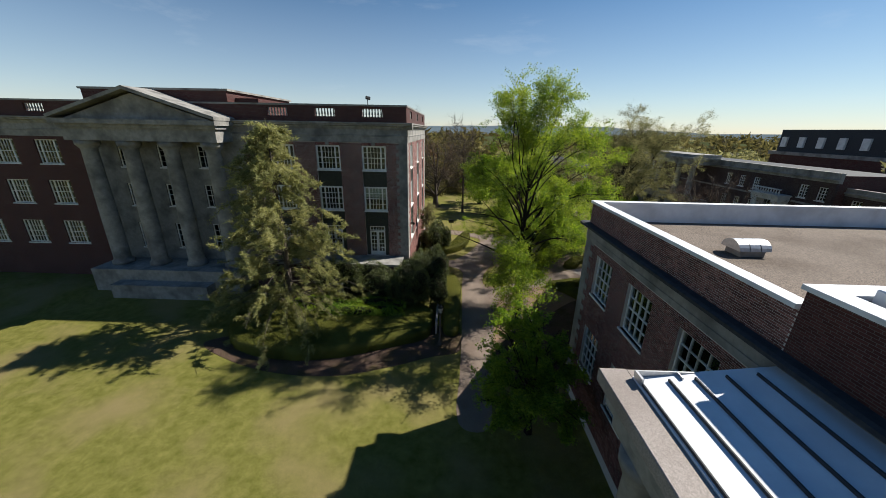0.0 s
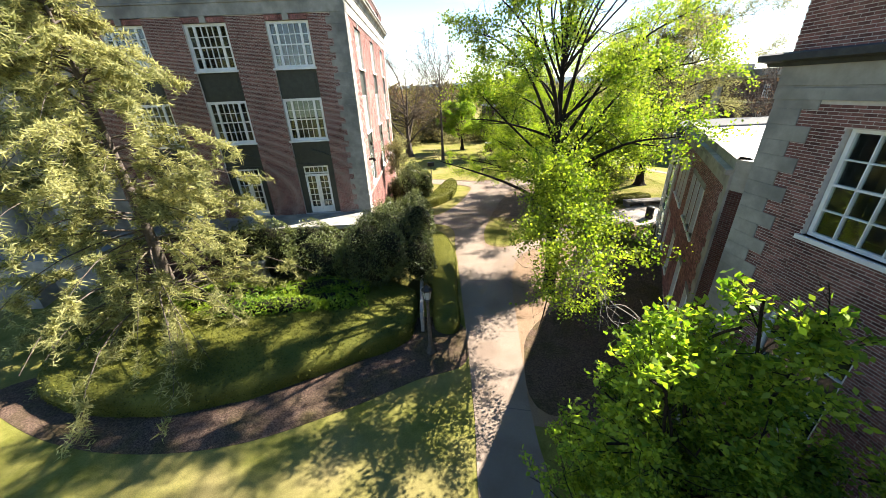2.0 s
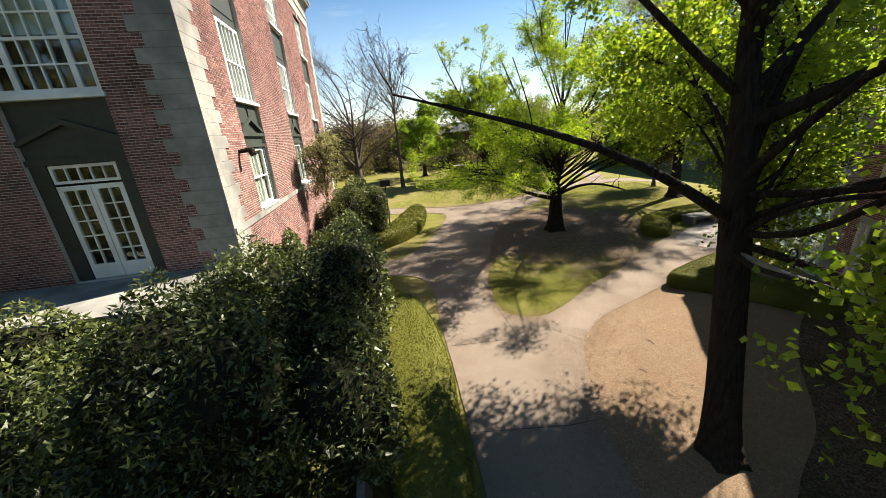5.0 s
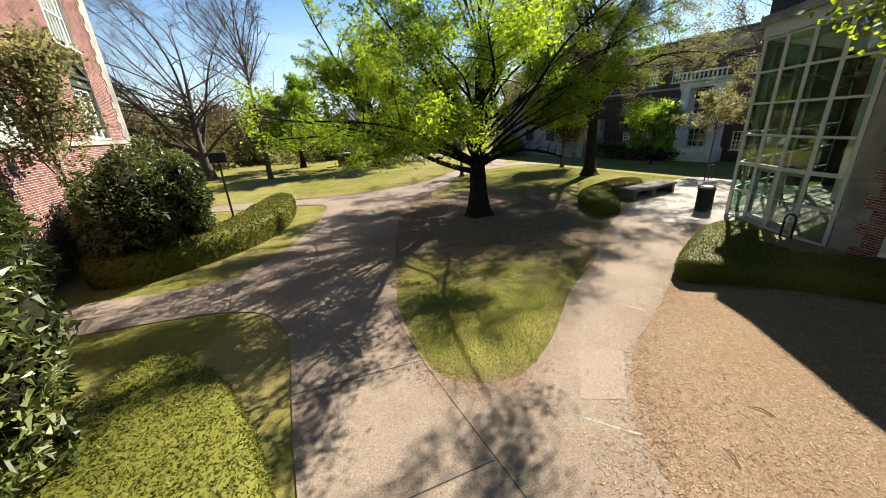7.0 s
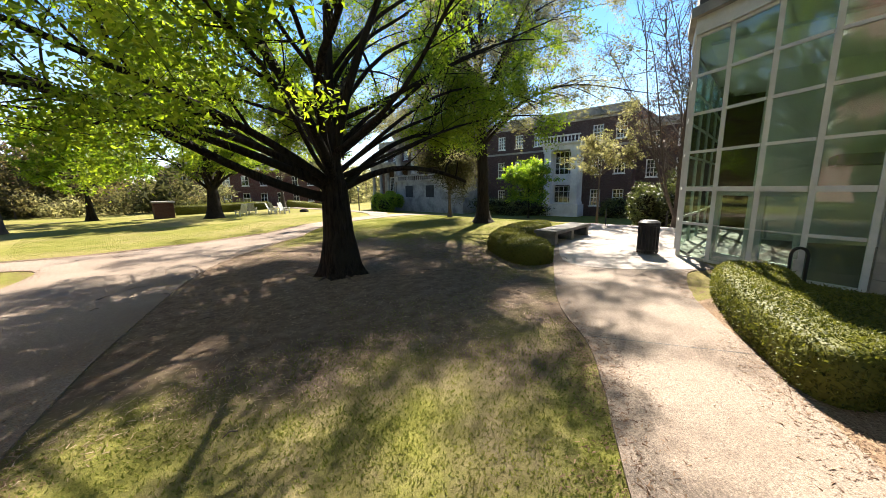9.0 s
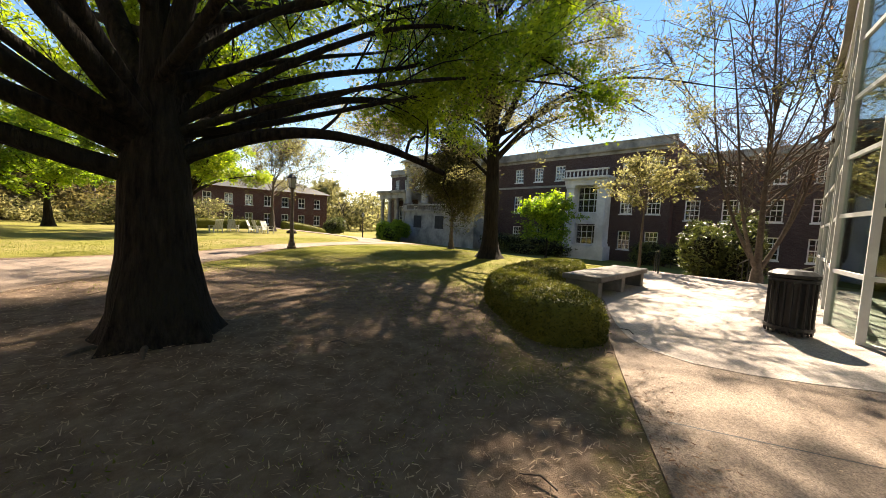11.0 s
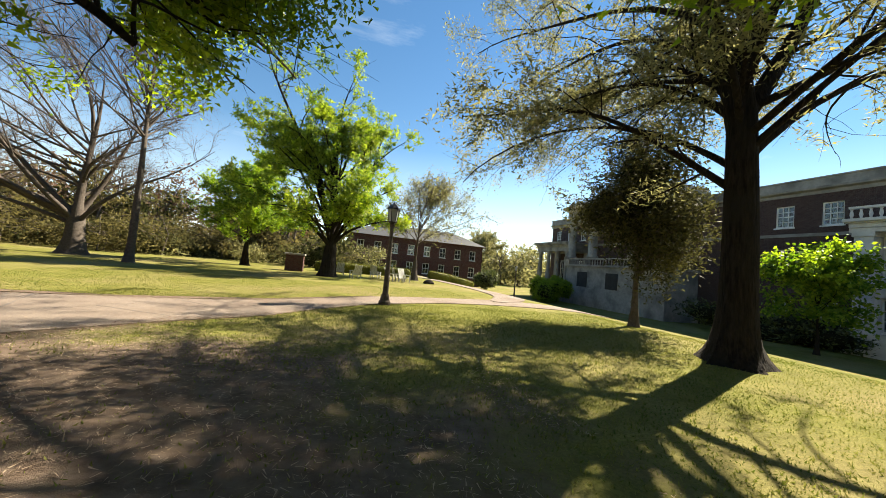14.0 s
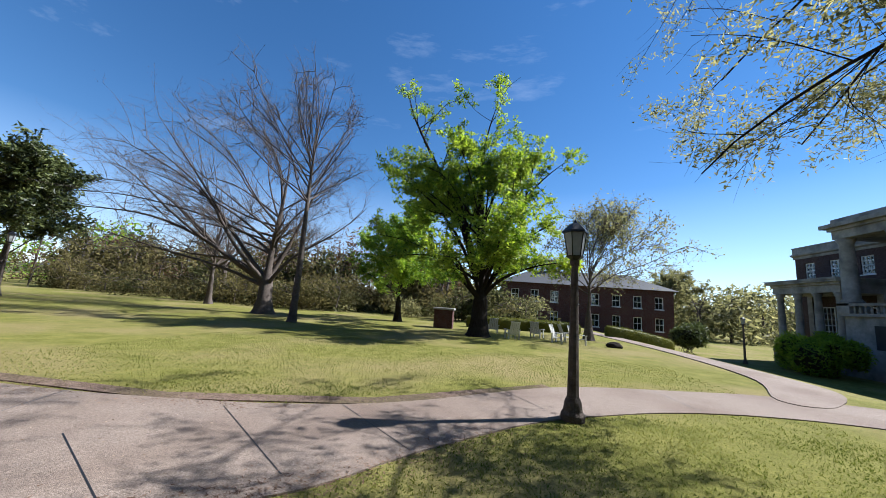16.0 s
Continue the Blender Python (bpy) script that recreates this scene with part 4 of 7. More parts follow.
# the cornice takes the dark slate colour, unlike the frieze below it
wpart("cornice", moulding([(-0.4, 10.42), (0.10, 10.42), (0.16, 10.50), (0.40, 10.54), (0.42, 10.66), (0.30, 10.70), (-0.4, 10.70)], -19.5, 0), BW, M_SLATE, annex, "dark slate-coloured stone cornice")
wpart("parapet", boxes((-19.1, -7.0, -0.3, 0.0, 10.68, 11.8)), BW, M_MORTAR, annex)
bricks("brickwork", BW, -19.1, -7.0, 10.70, 11.8, [], annex)
wpart("coping", boxes((-19.2, -7.05, -0.36, 0.08, 11.8, 11.93)), BW, M_ROOFWHITE, annex, "white parapet coping")
part("wall", boxes((8.95, 30.0, 18.75, 19.097, -0.8, 9.75)), M_BRICK_X, annex, "north brick wall")
part("frieze", boxes((8.56, 30.0, 18.75, 19.16, 9.752, 10.418)), M_STONE, annex)
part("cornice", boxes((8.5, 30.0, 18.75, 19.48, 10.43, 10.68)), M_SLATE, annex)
part("parapet", boxes((8.9, 30.0, 18.8, 19.1, 10.68, 11.8), (29.6, 30.0, 0.0, 18.8, 10.0, 11.8)), M_ROOFWHITE, annex, "white painted inner parapet")
part("coping", boxes((8.96, 30.0, 18.74, 19.18, 11.8, 11.93)), M_ROOFWHITE, annex)
part("roof", boxes((8.9, 29.6, 7.0, 18.75, 10.5, 10.85)), M_ROOFGRAVEL, annex, "tan gravel roof")
# higher block with standing brick wall to the south, and the portico roof before it
part("wall", boxes((8.6, 30.0, 6.6, 7.0, 10.0, 12.3), (8.6, 8.95, -12.0, 6.6, 9.9, 12.3)), M_BRICK_Y, annex, "brick parapet of the higher block")
part("coping", boxes((8.52, 30.0, 6.52, 7.08, 12.3, 12.42), (8.52, 9.05, -12.0, 6.52, 12.3, 12.42)), M_ROOFWHITE, annex, "pale parapet coping")
part("roof", boxes((8.95, 29.6, -12.0, 6.6, 10.9, 11.2)), M_ROOFGRAVEL, annex)
part("stair_hood", box(bmesh.new(), 9.4, 10.6, 5.6, 6.5, 11.2, 12.6, 0.03), M_ROOFWHITE, annex, "white roof hood")
part("wall", boxes((8.2, 8.55, -12.0, 0.0, -0.8, 9.9), (8.2, 29.8, -12.2, -12.0, -0.8, 11.3), (29.6, 29.9, -12.0, 18.75, -0.8, 10.0)), M_BRICK_Y, annex)
slope = bmesh.new()
sv = [slope.verts.new(q) for q in ((5.2, -12, 9.86), (8.6, -12, 10.30), (8.6, 6.95, 10.30), (5.2, 6.95, 9.86), (5.2, -12, 9.5), (8.6, -12, 9.5), (8.6, 6.95, 9.5), (5.2, 6.95, 9.5))]
for q in ((0, 1, 2, 3), (7, 6, 5, 4), (0, 4, 5, 1), (1, 5, 6, 2), (2, 6, 7, 3), (3, 7, 4, 0)):
    slope.faces.new([sv[i] for i in q])
bmesh.ops.recalc_face_normals(slope, faces=slope.faces)
part("portico_roof", slope, M_METALROOF, annex, "pale standing-seam metal roof of the portico")
for x in (5.25, 5.9, 6.5, 7.2, 7.9):
    z = 9.86 + (x - 5.2) * 0.13
    part("roof_seam", boxes((x - 0.018, x + 0.018, -12.0, 6.7, z + 0.002, z + 0.075)), M_SLATE, annex, "dark raised roof seam")
part("roof_flashing", boxes((5.2, 8.2, 6.9, 6.94, 9.9, 10.06), (5.2, 5.26, 6.6, 6.9, 9.87, 10.06), (6.2, 6.24, 6.7, 6.9, 10.0, 10.06)), M_STEEL, annex, "bent metal flashing at the roof end")
part("gutter", box(box(bmesh.new(), 4.5, 5.2, -12.0, 7.3, 9.45, 9.82, 0.02), 5.2, 8.2, 6.96, 7.3, 9.45, 9.80, 0.02), M_PLAZA, annex, "pale stone portico edge")
part("entablature", boxes((4.75, 8.2, -12.0, 7.1, 8.9, 9.45), (4.95, 8.2, -12.0, 6.95, 8.3, 8.9)), M_STONE, annex, "stone portico entablature")
for y in (6.0, 2.0, -2.0, -6.0, -10.0):
    part("column", lathe([(0.62, 0), (0.62, 0.25), (0.5, 0.4), (0.48, 3.0), (0.42, 8.2), (0.6, 8.6), (0.62, 8.9)], 16, (5.4, y, -0.6)), M_STONE, annex, "stone portico column", True)

# -- low wing with the curved glass entrance --
wing = thing("wing", "low tan-brick wing with a curved glass entrance hall", "building", at=(20.0, 27.0, -0.3))
P0, P1 = (9.9, 21.05), (16.42, 32.12)
WL = frame_of(P1, (P0[0] - P1[0], P0[1] - P1[1]))
LW = math.hypot(P1[0] - P0[0], P1[1] - P0[1])
wh = [(u, u + 0.85, 3.95, 6.15) for u in (1.5, 2.75, 4.0, 6.3, 7.55, 8.8)] + [(u, u + 0.9, 0.3, 2.5) for u in (1.3, 4.9, 8.4, 11.3)]
wpart("wall", wall_bm(0.0, LW, -0.8, 7.0, wh), WL, M_MORTAR, wing, "red-brown brick wall in shade")
bricks("brickwork", WL, 0.5, LW, -0.4, 7.0, [(u0 - 0.13, u1 + 0.13, z0 - 0.11, z1 + 0.21) for u0, u1, z0, z1 in wh], wing)
for u0, u1, z0, z1 in wh:
    sash(wing, WL, u0, u1, z0, z1, 1, 2, frame=0.07)
    wpart("lintel", boxes((u0 - 0.12, u1 + 0.12, -0.02, 0.03, z1, z1 + 0.2)), WL, M_STONE, wing)
wpart("frieze", moulding([(-0.4, 7.0), (0.05, 7.0), (0.05, 7.45), (0.2, 7.47), (0.2, 7.62), (0.0, 7.64), (0.0, 7.95), (-0.4, 7.95)], -0.2, LW + 0.1), WL, M_STONE, wing, "stone band and coping")
quoins(wing, WL, 0.0, -1, -0.4, 7.0, 0.34, 0.75, 0.5)
part("roof", prism([(10.3, 21.4), (16.7, 32.0), (24.0, 32.0), (24.0, 35.6), (28.0, 35.6), (28.0, 19.2), (10.7, 19.2)], 7.3, 7.5), M_ROOFWHITE, wing, "pale roof membrane")
part("wall", prism([(10.3, 19.15), (9.92, 21.0), (10.3, 21.3), (10.7, 19.15)], -0.8, 7.0), M_BRICK_Y, wing)
part("coping", prism([(10.24, 19.17), (9.86, 21.0), (10.3, 21.36), (10.76, 19.17)], 7.0, 7.95), M_STONE, wing)
quoins(wing, WL, LW, 1, -0.4, 7.0, 0.34, 0.62, 0.42)
# curved glass hall: a shallow bow of upright panels
BOW = [Vector(p) for p in ((18.40, 35.58), (17.98, 34.83), (17.34, 33.97), (16.80, 33.11), (16.46, 32.24))]
ZG = (0.02, 1.02, 2.0, 3.02, 4.05, 5.05, 6.05)
NB = 4
cols_ = BOW
for k, p in enumerate(cols_):
    part("mullion", boxes((p.x - 0.05, p.x + 0.05, p.y - 0.05, p.y + 0.05, 0.0, 6.1)), M_ALU, wing, "grey aluminium mullion")
for k in range(NB):
    a, b = cols_[k], cols_[k + 1]
    m = frame_of((b.x, b.y), (a - b))
    L = (a - b).length
    for j, z in enumerate(ZG):
        if j == 1 and k in (1, 2):
            continue
        wpart("rail", boxes((0.05, L - 0.05, -0.05, 0.05 if j == 2 else 0.04, z - (0.06 if j == 2 else 0.035), z + (0.06 if j == 2 else 0.035))), m, M_ALU, wing)
    for z0, z1 in zip(ZG, ZG[1:]):
        g = wpart("pane", boxes((0.03, L - 0.03, -0.012, 0.0, z0 + 0.02, z1 - 0.02)), m, M_GREENGLASS, wing)
        g.visible_shadow = False
    if k in (1, 2):
        bm = boxes((0.06, 0.19, 0.0, 0.06, 0.05, 1.95), (L - 0.19, L - 0.06, 0.0, 0.06, 0.05, 1.95), (0.19, L - 0.19, 0.0, 0.06, 1.83, 1.95), (0.19, L - 0.19, 0.0, 0.06, 0.05, 0.30))
        wpart("push_bar", boxes((0.19, L - 0.19, 0.07, 0.10, 0.96, 1.01)), m, M_STEEL, wing)
        pull = L - 0.24 if k == 2 else 0.21
        wpart("pull_handle", boxes((pull, pull + 0.03, 0.06, 0.12, 0.85, 1.25)), m, M_STEEL, wing)
        wpart("door_leaf", bm, m, M_ALU, wing, "aluminium framed glass door")
ring = BOW
# glass turns round the north side; unseen east stretch added to admit sun
NORTH = [Vector((18.40, 35.58)), Vector((19.8, 35.85)), Vector((21.8, 35.8)), Vector((23.4, 35.75)), Vector((25.7, 35.75)), Vector((28.0, 35.75))]
for a, b in zip(NORTH, NORTH[1:]):
    m = frame_of((a.x, a.y), (a - b))
    L = (b - a).length
    part("mullion", boxes((b.x - 0.05, b.x + 0.05, b.y - 0.05, b.y + 0.05, 0.0, 6.1)), M_ALU, wing)
    for z0, z1 in zip(ZG, ZG[1:]):
        g = wpart("pane", boxes((-L + 0.04, -0.04, -0.012, 0.0, z0 + 0.02, z1 - 0.02)), m, M_GREENGLASS, wing)
        g.visible_shadow = False
        wpart("rail", boxes((-L + 0.06, -0.06, -0.04, 0.03, z1 - 0.035, z1 + 0.035)), m, M_ALU, wing)
roofline = [(v.x, v.y) for v in ring[::-1]] + [(v.x, v.y) for v in NORTH[1:]]
for nm, z0, z1, o, mt in (("fascia", 6.1, 6.5, 0.10, M_ALU), ("cornice", 6.5, 6.75, 0.25, M_STONE), ("parapet", 6.75, 7.6, 0.08, M_SLATE)):
    cx, cy = 21.0, 33.2
    out = [(x + (x - cx) * o / 3.0, y + (y - cy) * o / 3.0) for x, y in roofline]
    part(nm, prism(out + [(27.9, 32.0), (17.0, 32.0)], z0, z1), mt, wing)
part("hall_floor", prism(roofline + [(28.0, 30.0), (17.2, 30.0)], -0.3, 0.012), M_PLAZA, wing)
part("inner_wall", boxes((23.6, 23.8, 30.8, 34.2, 0.0, 6.1), (18.4, 27.5, 30.6, 30.8, 0, 6.1)), M_WHITE, wing, "pale inner wall")
part("hall_ceiling", boxes((19.2, 27.4, 30.9, 35.4, 6.0, 6.08)), M_WHITE, wing)
part("inner_stair", prism([(21.5, 31.0), (26.5, 31.0), (26.5, 32.4), (21.5, 32.4)], 2.6, 2.9), M_STONE, wing, "inner landing")
part("outer_wall", boxes((27.8, 28.1, 19.2, 35.7, -1.8, 7.4)), M_BRICK_Y, wing)

# -- the long hall to the east, in shade --
east_hall = thing("east_hall", "long shaded brick hall with white stone entrance bay and pavilions", "building", at=(56.0, 66.0, -1.7))
CW = frame_of((50.0, 0), (0, -1))
CS = frame_of((51.5, 0), (0, -1))
def hall_windows(ys, levels):
    return [(-float(y) - 0.62, -float(y) + 0.62, z0, z1) for y in ys for z0, z1 in levels]
ch = hall_windows([46.6, 49.2] + list(np.arange(57.0, 65.5, 2.9)), ((-0.4, 1.6), (3.4, 5.6), (7.4, 9.2))) + hall_windows((84.2, 87.3, 90.2), ((7.5, 9.3),))
cs = hall_windows(np.arange(32.0, 44.5, 2.9), ((-0.4, 1.6), (2.9, 4.9), (6.2, 8.0)))
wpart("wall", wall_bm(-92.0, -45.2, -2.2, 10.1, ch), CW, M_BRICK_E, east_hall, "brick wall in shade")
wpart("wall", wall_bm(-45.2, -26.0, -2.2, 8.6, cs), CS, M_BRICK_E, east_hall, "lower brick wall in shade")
for u0, u1, z0, z1 in ch:
    sash(east_hall, CW, u0, u1, z0, z1, 3, 4, frame=0.10, bar=0.045)
for u0, u1, z0, z1 in cs:
    sash(east_hall, CS, u0, u1, z0, z1, 3, 4, frame=0.10, bar=0.045)
wpart("cornice", moulding([(-0.4, 9.9), (0.06, 9.9), (0.08, 10.15), (0.35, 10.25), (0.38, 10.42), (0.1, 10.46), (0.1, 11.1), (0.16, 11.12), (0.16, 11.24), (-0.4, 11.24)], -92.2, -45.0), CW, M_STONE, east_hall, "stone cornice and parapet")
wpart("cornice", moulding([(-0.4, 8.4), (0.06, 8.4), (0.08, 8.6), (0.3, 8.7), (0.3, 8.86), (0.1, 8.9), (0.1, 9.4), (-0.4, 9.4)], -45.2, -25.8), CS, M_STONE, east_hall, "stone cornice and parapet")
wpart("string_course", boxes((-92.0, -55.6, 0.0, 0.06, 6.6, 6.85), (-50.4, -45.2, 0.0, 0.06, 6.6, 6.85)), CW, M_STONE, east_hall)
part("roof", boxes((50.4, 64.0, 45.4, 92.0, 10.3, 10.6), (51.9, 64.0, 26.0, 45.2, 8.5, 8.8)), M_SLATE, east_hall)
for q in ((63.6, 64.0, 26.0, 92.0, -2.2, 10.3), (50.36, 63.6, 45.22, 45.5, -2.2, 10.9), (51.9, 63.6, 26.0, 26.4, -2.2, 8.5), (50.36, 63.6, 91.6, 92.0, -2.2, 10.3)):
    part("wall", boxes(q), M_BRICK_X, east_hall)
part("entrance_base", boxes((48.0, 49.98, 50.5, 55.5, -2.0, -0.2)), M_PALESTONE, east_hall, "pale stone entrance base")
for y in (50.8, 54.3):
    part("pilaster", boxes((48.4, 49.98, y, y + 0.9, -0.2, 6.5), (48.3, 49.98, y - 0.08, y + 0.98, -0.2, 0.1), (48.3, 49.98, y - 0.08, y + 0.98, 6.2, 6.5)), M_PALESTONE, east_hall, "pale stone pilaster")
part("entablature", boxes((48.3, 49.98, 50.6, 55.4, 6.5, 6.8), (48.22, 49.98, 50.6, 55.4, 6.8, 7.1)), M_PALESTONE, east_hall, "pale stone entablature")
part("cornice", boxes((48.05, 49.98, 50.5, 55.5, 7.1, 7.2), (47.9, 49.98, 50.4, 55.6, 7.2, 7.4)), M_PALESTONE, east_hall)
part("panel", boxes((49.2, 49.98, 51.7, 54.3, 2.2, 3.5)), M_PALESTONE, east_hall)
EB = frame_of((49.4, 0), (0, -1))
sash(east_hall, EB, -54.28, -51.72, 3.5, 6.4, 4, 4, bar=0.06)
sash(east_hall, EB, -54.28, -51.72, -0.1, 2.1, 4, 3, bar=0.06)
for y in np.arange(50.8, 55.4, 0.45).tolist():
    part("baluster", lathe([(0.10, 0), (0.06, 0.1), (0.11, 0.3), (0.06, 0.6), (0.10, 0.7)], 8, (48.3, y, 7.4)), M_PALESTONE, east_hall)
part("balustrade_rail", boxes((48.15, 48.45, 50.6, 55.4, 8.1, 8.25)), M_PALESTONE, east_hall)
# open loggia with columns at the north end
part("loggia_base", boxes((45.8, 49.98, 82.2, 90.2, -2.0, -0.3), (45.9, 49.98, 82.3, 90.1, -0.3, 0.0)), M_STONE, east_hall, "pale stone loggia base")
part("loggia_entablature", boxes((46.0, 49.98, 82.4, 90.0, 5.5, 6.2), (45.85, 49.98, 82.3, 90.1, 6.2, 6.45), (45.55, 49.98, 82.2, 90.35, 6.45, 6.62), (45.5, 49.98, 82.2, 90.4, 6.62, 6.85)), M_STONE, east_hall, "pale stone loggia entablature and cornice")
for y in (82.9, 85.1, 87.3, 89.5):
    part("column", lathe([(0.42, 0), (0.42, 0.15), (0.34, 0.3), (0.33, 1.8), (0.28, 5.1), (0.40, 5.35), (0.42, 5.5)], 14, (46.35, y, 0.0)), M_STONE, east_hall, "", True)
for y in (84.0, 88.4):
    sash(east_hall, CW, -y - 0.7, -y + 0.7, 0.6, 4.4, 3, 6, frame=0.10, bar=0.04, dbase=0.2, room=False)
for y in (82.4, 89.4):
    part("loggia_pier", boxes((49.3, 49.98, y, y + 0.6, 0.0, 5.5)), M_STONE, east_hall)
# centre block: high base, balustrade, giant columns
for nm, q in (("plinth", (45.4, 49.98, 66.5, 82.0, -2.0, 0.6)), ("base_storey", (45.6, 49.98, 66.7, 81.8, 0.6, 3.3)), ("string_course", (45.35, 49.98, 66.45, 82.05, 3.3, 3.55))):
    part(nm, boxes(q), M_STONE, east_hall)
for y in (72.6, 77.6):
    # solid dark slab in place of a shaded opening
    part("opening_shade", boxes((45.52, 45.61, y, y + 1.8, 0.7, 2.6)), M_ROOMSHADE, east_hall, "dark slab painted as the shade of a basement opening")
part("centre_rail", boxes((45.3, 45.7, 66.4, 82.1, 4.2, 4.4)), M_STONE, east_hall)
for y in np.arange(66.8, 81.2, 0.45).tolist():
    part("baluster", lathe([(0.10, 0), (0.06, 0.08), (0.10, 0.26), (0.05, 0.5), (0.10, 0.65)], 8, (45.5, y, 3.55)), M_STONE, east_hall)
for y in (66.4, 81.0):
    part("pedestal", boxes((45.3, 46.9, y, y + 1.1, 3.55, 4.5)), M_STONE, east_hall)
for y in (66.95, 71.0, 77.5, 81.55):
    part("column", lathe([(0.72, 0), (0.72, 0.2), (0.56, 0.4), (0.55, 2.4), (0.46, 5.2), (0.62, 5.5), (0.66, 5.7)], 16, (46.1, y, 4.45)), M_STONE, east_hall, "tall pale column", True)
part("centre_entablature", boxes((45.5, 49.98, 66.4, 82.1, 10.15, 10.9), (45.3, 49.98, 66.2, 82.3, 10.9, 11.15), (44.9, 49.98, 65.9, 82.6, 11.15, 11.5), (45.5, 50.4, 66.4, 82.1, 11.5, 12.0)), M_STONE, east_hall, "stone entablature")
# -- dark-roofed block far behind --
block = thing("far_block", "far brick block with dark slate upper storey and white dormers", "building", at=(86.0, 73.0, -1.7))
part("wall", boxes((78.0, 96.0, 58.0, 88.0, -2.5, 11.5)), M_BRICK_Y, block)
part("cornice", boxes((77.6, 96.4, 57.6, 88.4, 11.5, 12.2)), M_STONE, block)
part("mansard", prism([(78.6, 58.6), (95.4, 58.6), (95.4, 87.4), (78.6, 87.4)], 12.2, 17.0), M_SLATE, block, "dark slate upper storey")
for y in np.arange(60.0, 87.0, 4.2).tolist():
    part("dormer", boxes((78.2, 79.2, y, y + 1.3, 13.2, 15.4)), M_WHITE, block, "white dormer")
for x in (82.0, 87.0, 92.0):
    part("dormer", boxes((x, x + 1.3, 58.2, 59.2, 13.2, 15.4)), M_WHITE, block, "white dormer")

# -- the brick house beyond the lawn --
house = thing("house", "two-storey dark brick house with white windows and hipped roof", "house", at=(30.0, 104.0, -1.5))
HF = frame_of((0, 102.0), (1, 0))
hh = [(x - 0.6, x + 0.6, z0, z1) for x in np.arange(18.5, 41.0, 3.0).tolist() for z0, z1 in ((0.0, 1.9), (3.2, 5.0))]
wpart("wall", wall_bm(16.5, 41.5, -2.0, 6.0, hh), HF, M_BRICK_X, house)
for u0, u1, z0, z1 in hh:
    sash(house, HF, u0, u1, z0, z1, 2, 2, frame=0.1, bar=0.05)
part("wall", boxes((41.2, 41.5, 102.3, 112.0, -2.0, 6.0), (16.5, 16.8, 102.3, 112.0, -2.0, 6.0), (16.5, 41.5, 112.0, 112.3, -2.0, 6.0)), M_BRICK_Y, house)
bm = bmesh.new()
q = [bm.verts.new(p) for p in ((15.9, 101.4, 6.0), (42.1, 101.4, 6.0), (42.1, 112.9, 6.0), (15.9, 112.9, 6.0), (21.5, 107.1, 8.6), (36.5, 107.1, 8.6))]
for i in ((0, 1, 5, 4), (1, 2, 5), (2, 3, 4, 5), (3, 0, 4), (3, 2, 1, 0)):
    bm.faces.new([q[k] for k in i])
bmesh.ops.recalc_face_normals(bm, faces=bm.faces)
part("roof", bm, M_SLATE, house, "hipped slate roof")
part("chimney", boxes((24.0, 25.2, 106.5, 107.7, 7.0, 10.5)), M_BRICK_X, house)

# ---- trees ----
def bend(p, q, rng, sag=0.0, wob=0.06, n=6, up=0.0):
    """A gently crooked way from p to q; up > 0 lets it start upwards, sag lets its end droop."""
    p, q = np.array(p, float), np.array(q, float)
    L = np.linalg.norm(q - p)
    t = np.linspace(0, 1, n + 1)[:, None]
    w1, w2 = rng.normal(size=(2, 3)) * wob * L
    a = rng.uniform(0.7, 1.3)
    v = p + (q - p) * t + w1 * np.sin(math.pi * t) * 0.7 + w2 * np.sin(2 * math.pi * t * a) * 0.4 * np.sqrt(np.clip(1 - t, 0, 1))
    v[:, 2:] += up * L * np.sin(math.pi * t) - sag * L * t * t
    return list(v)


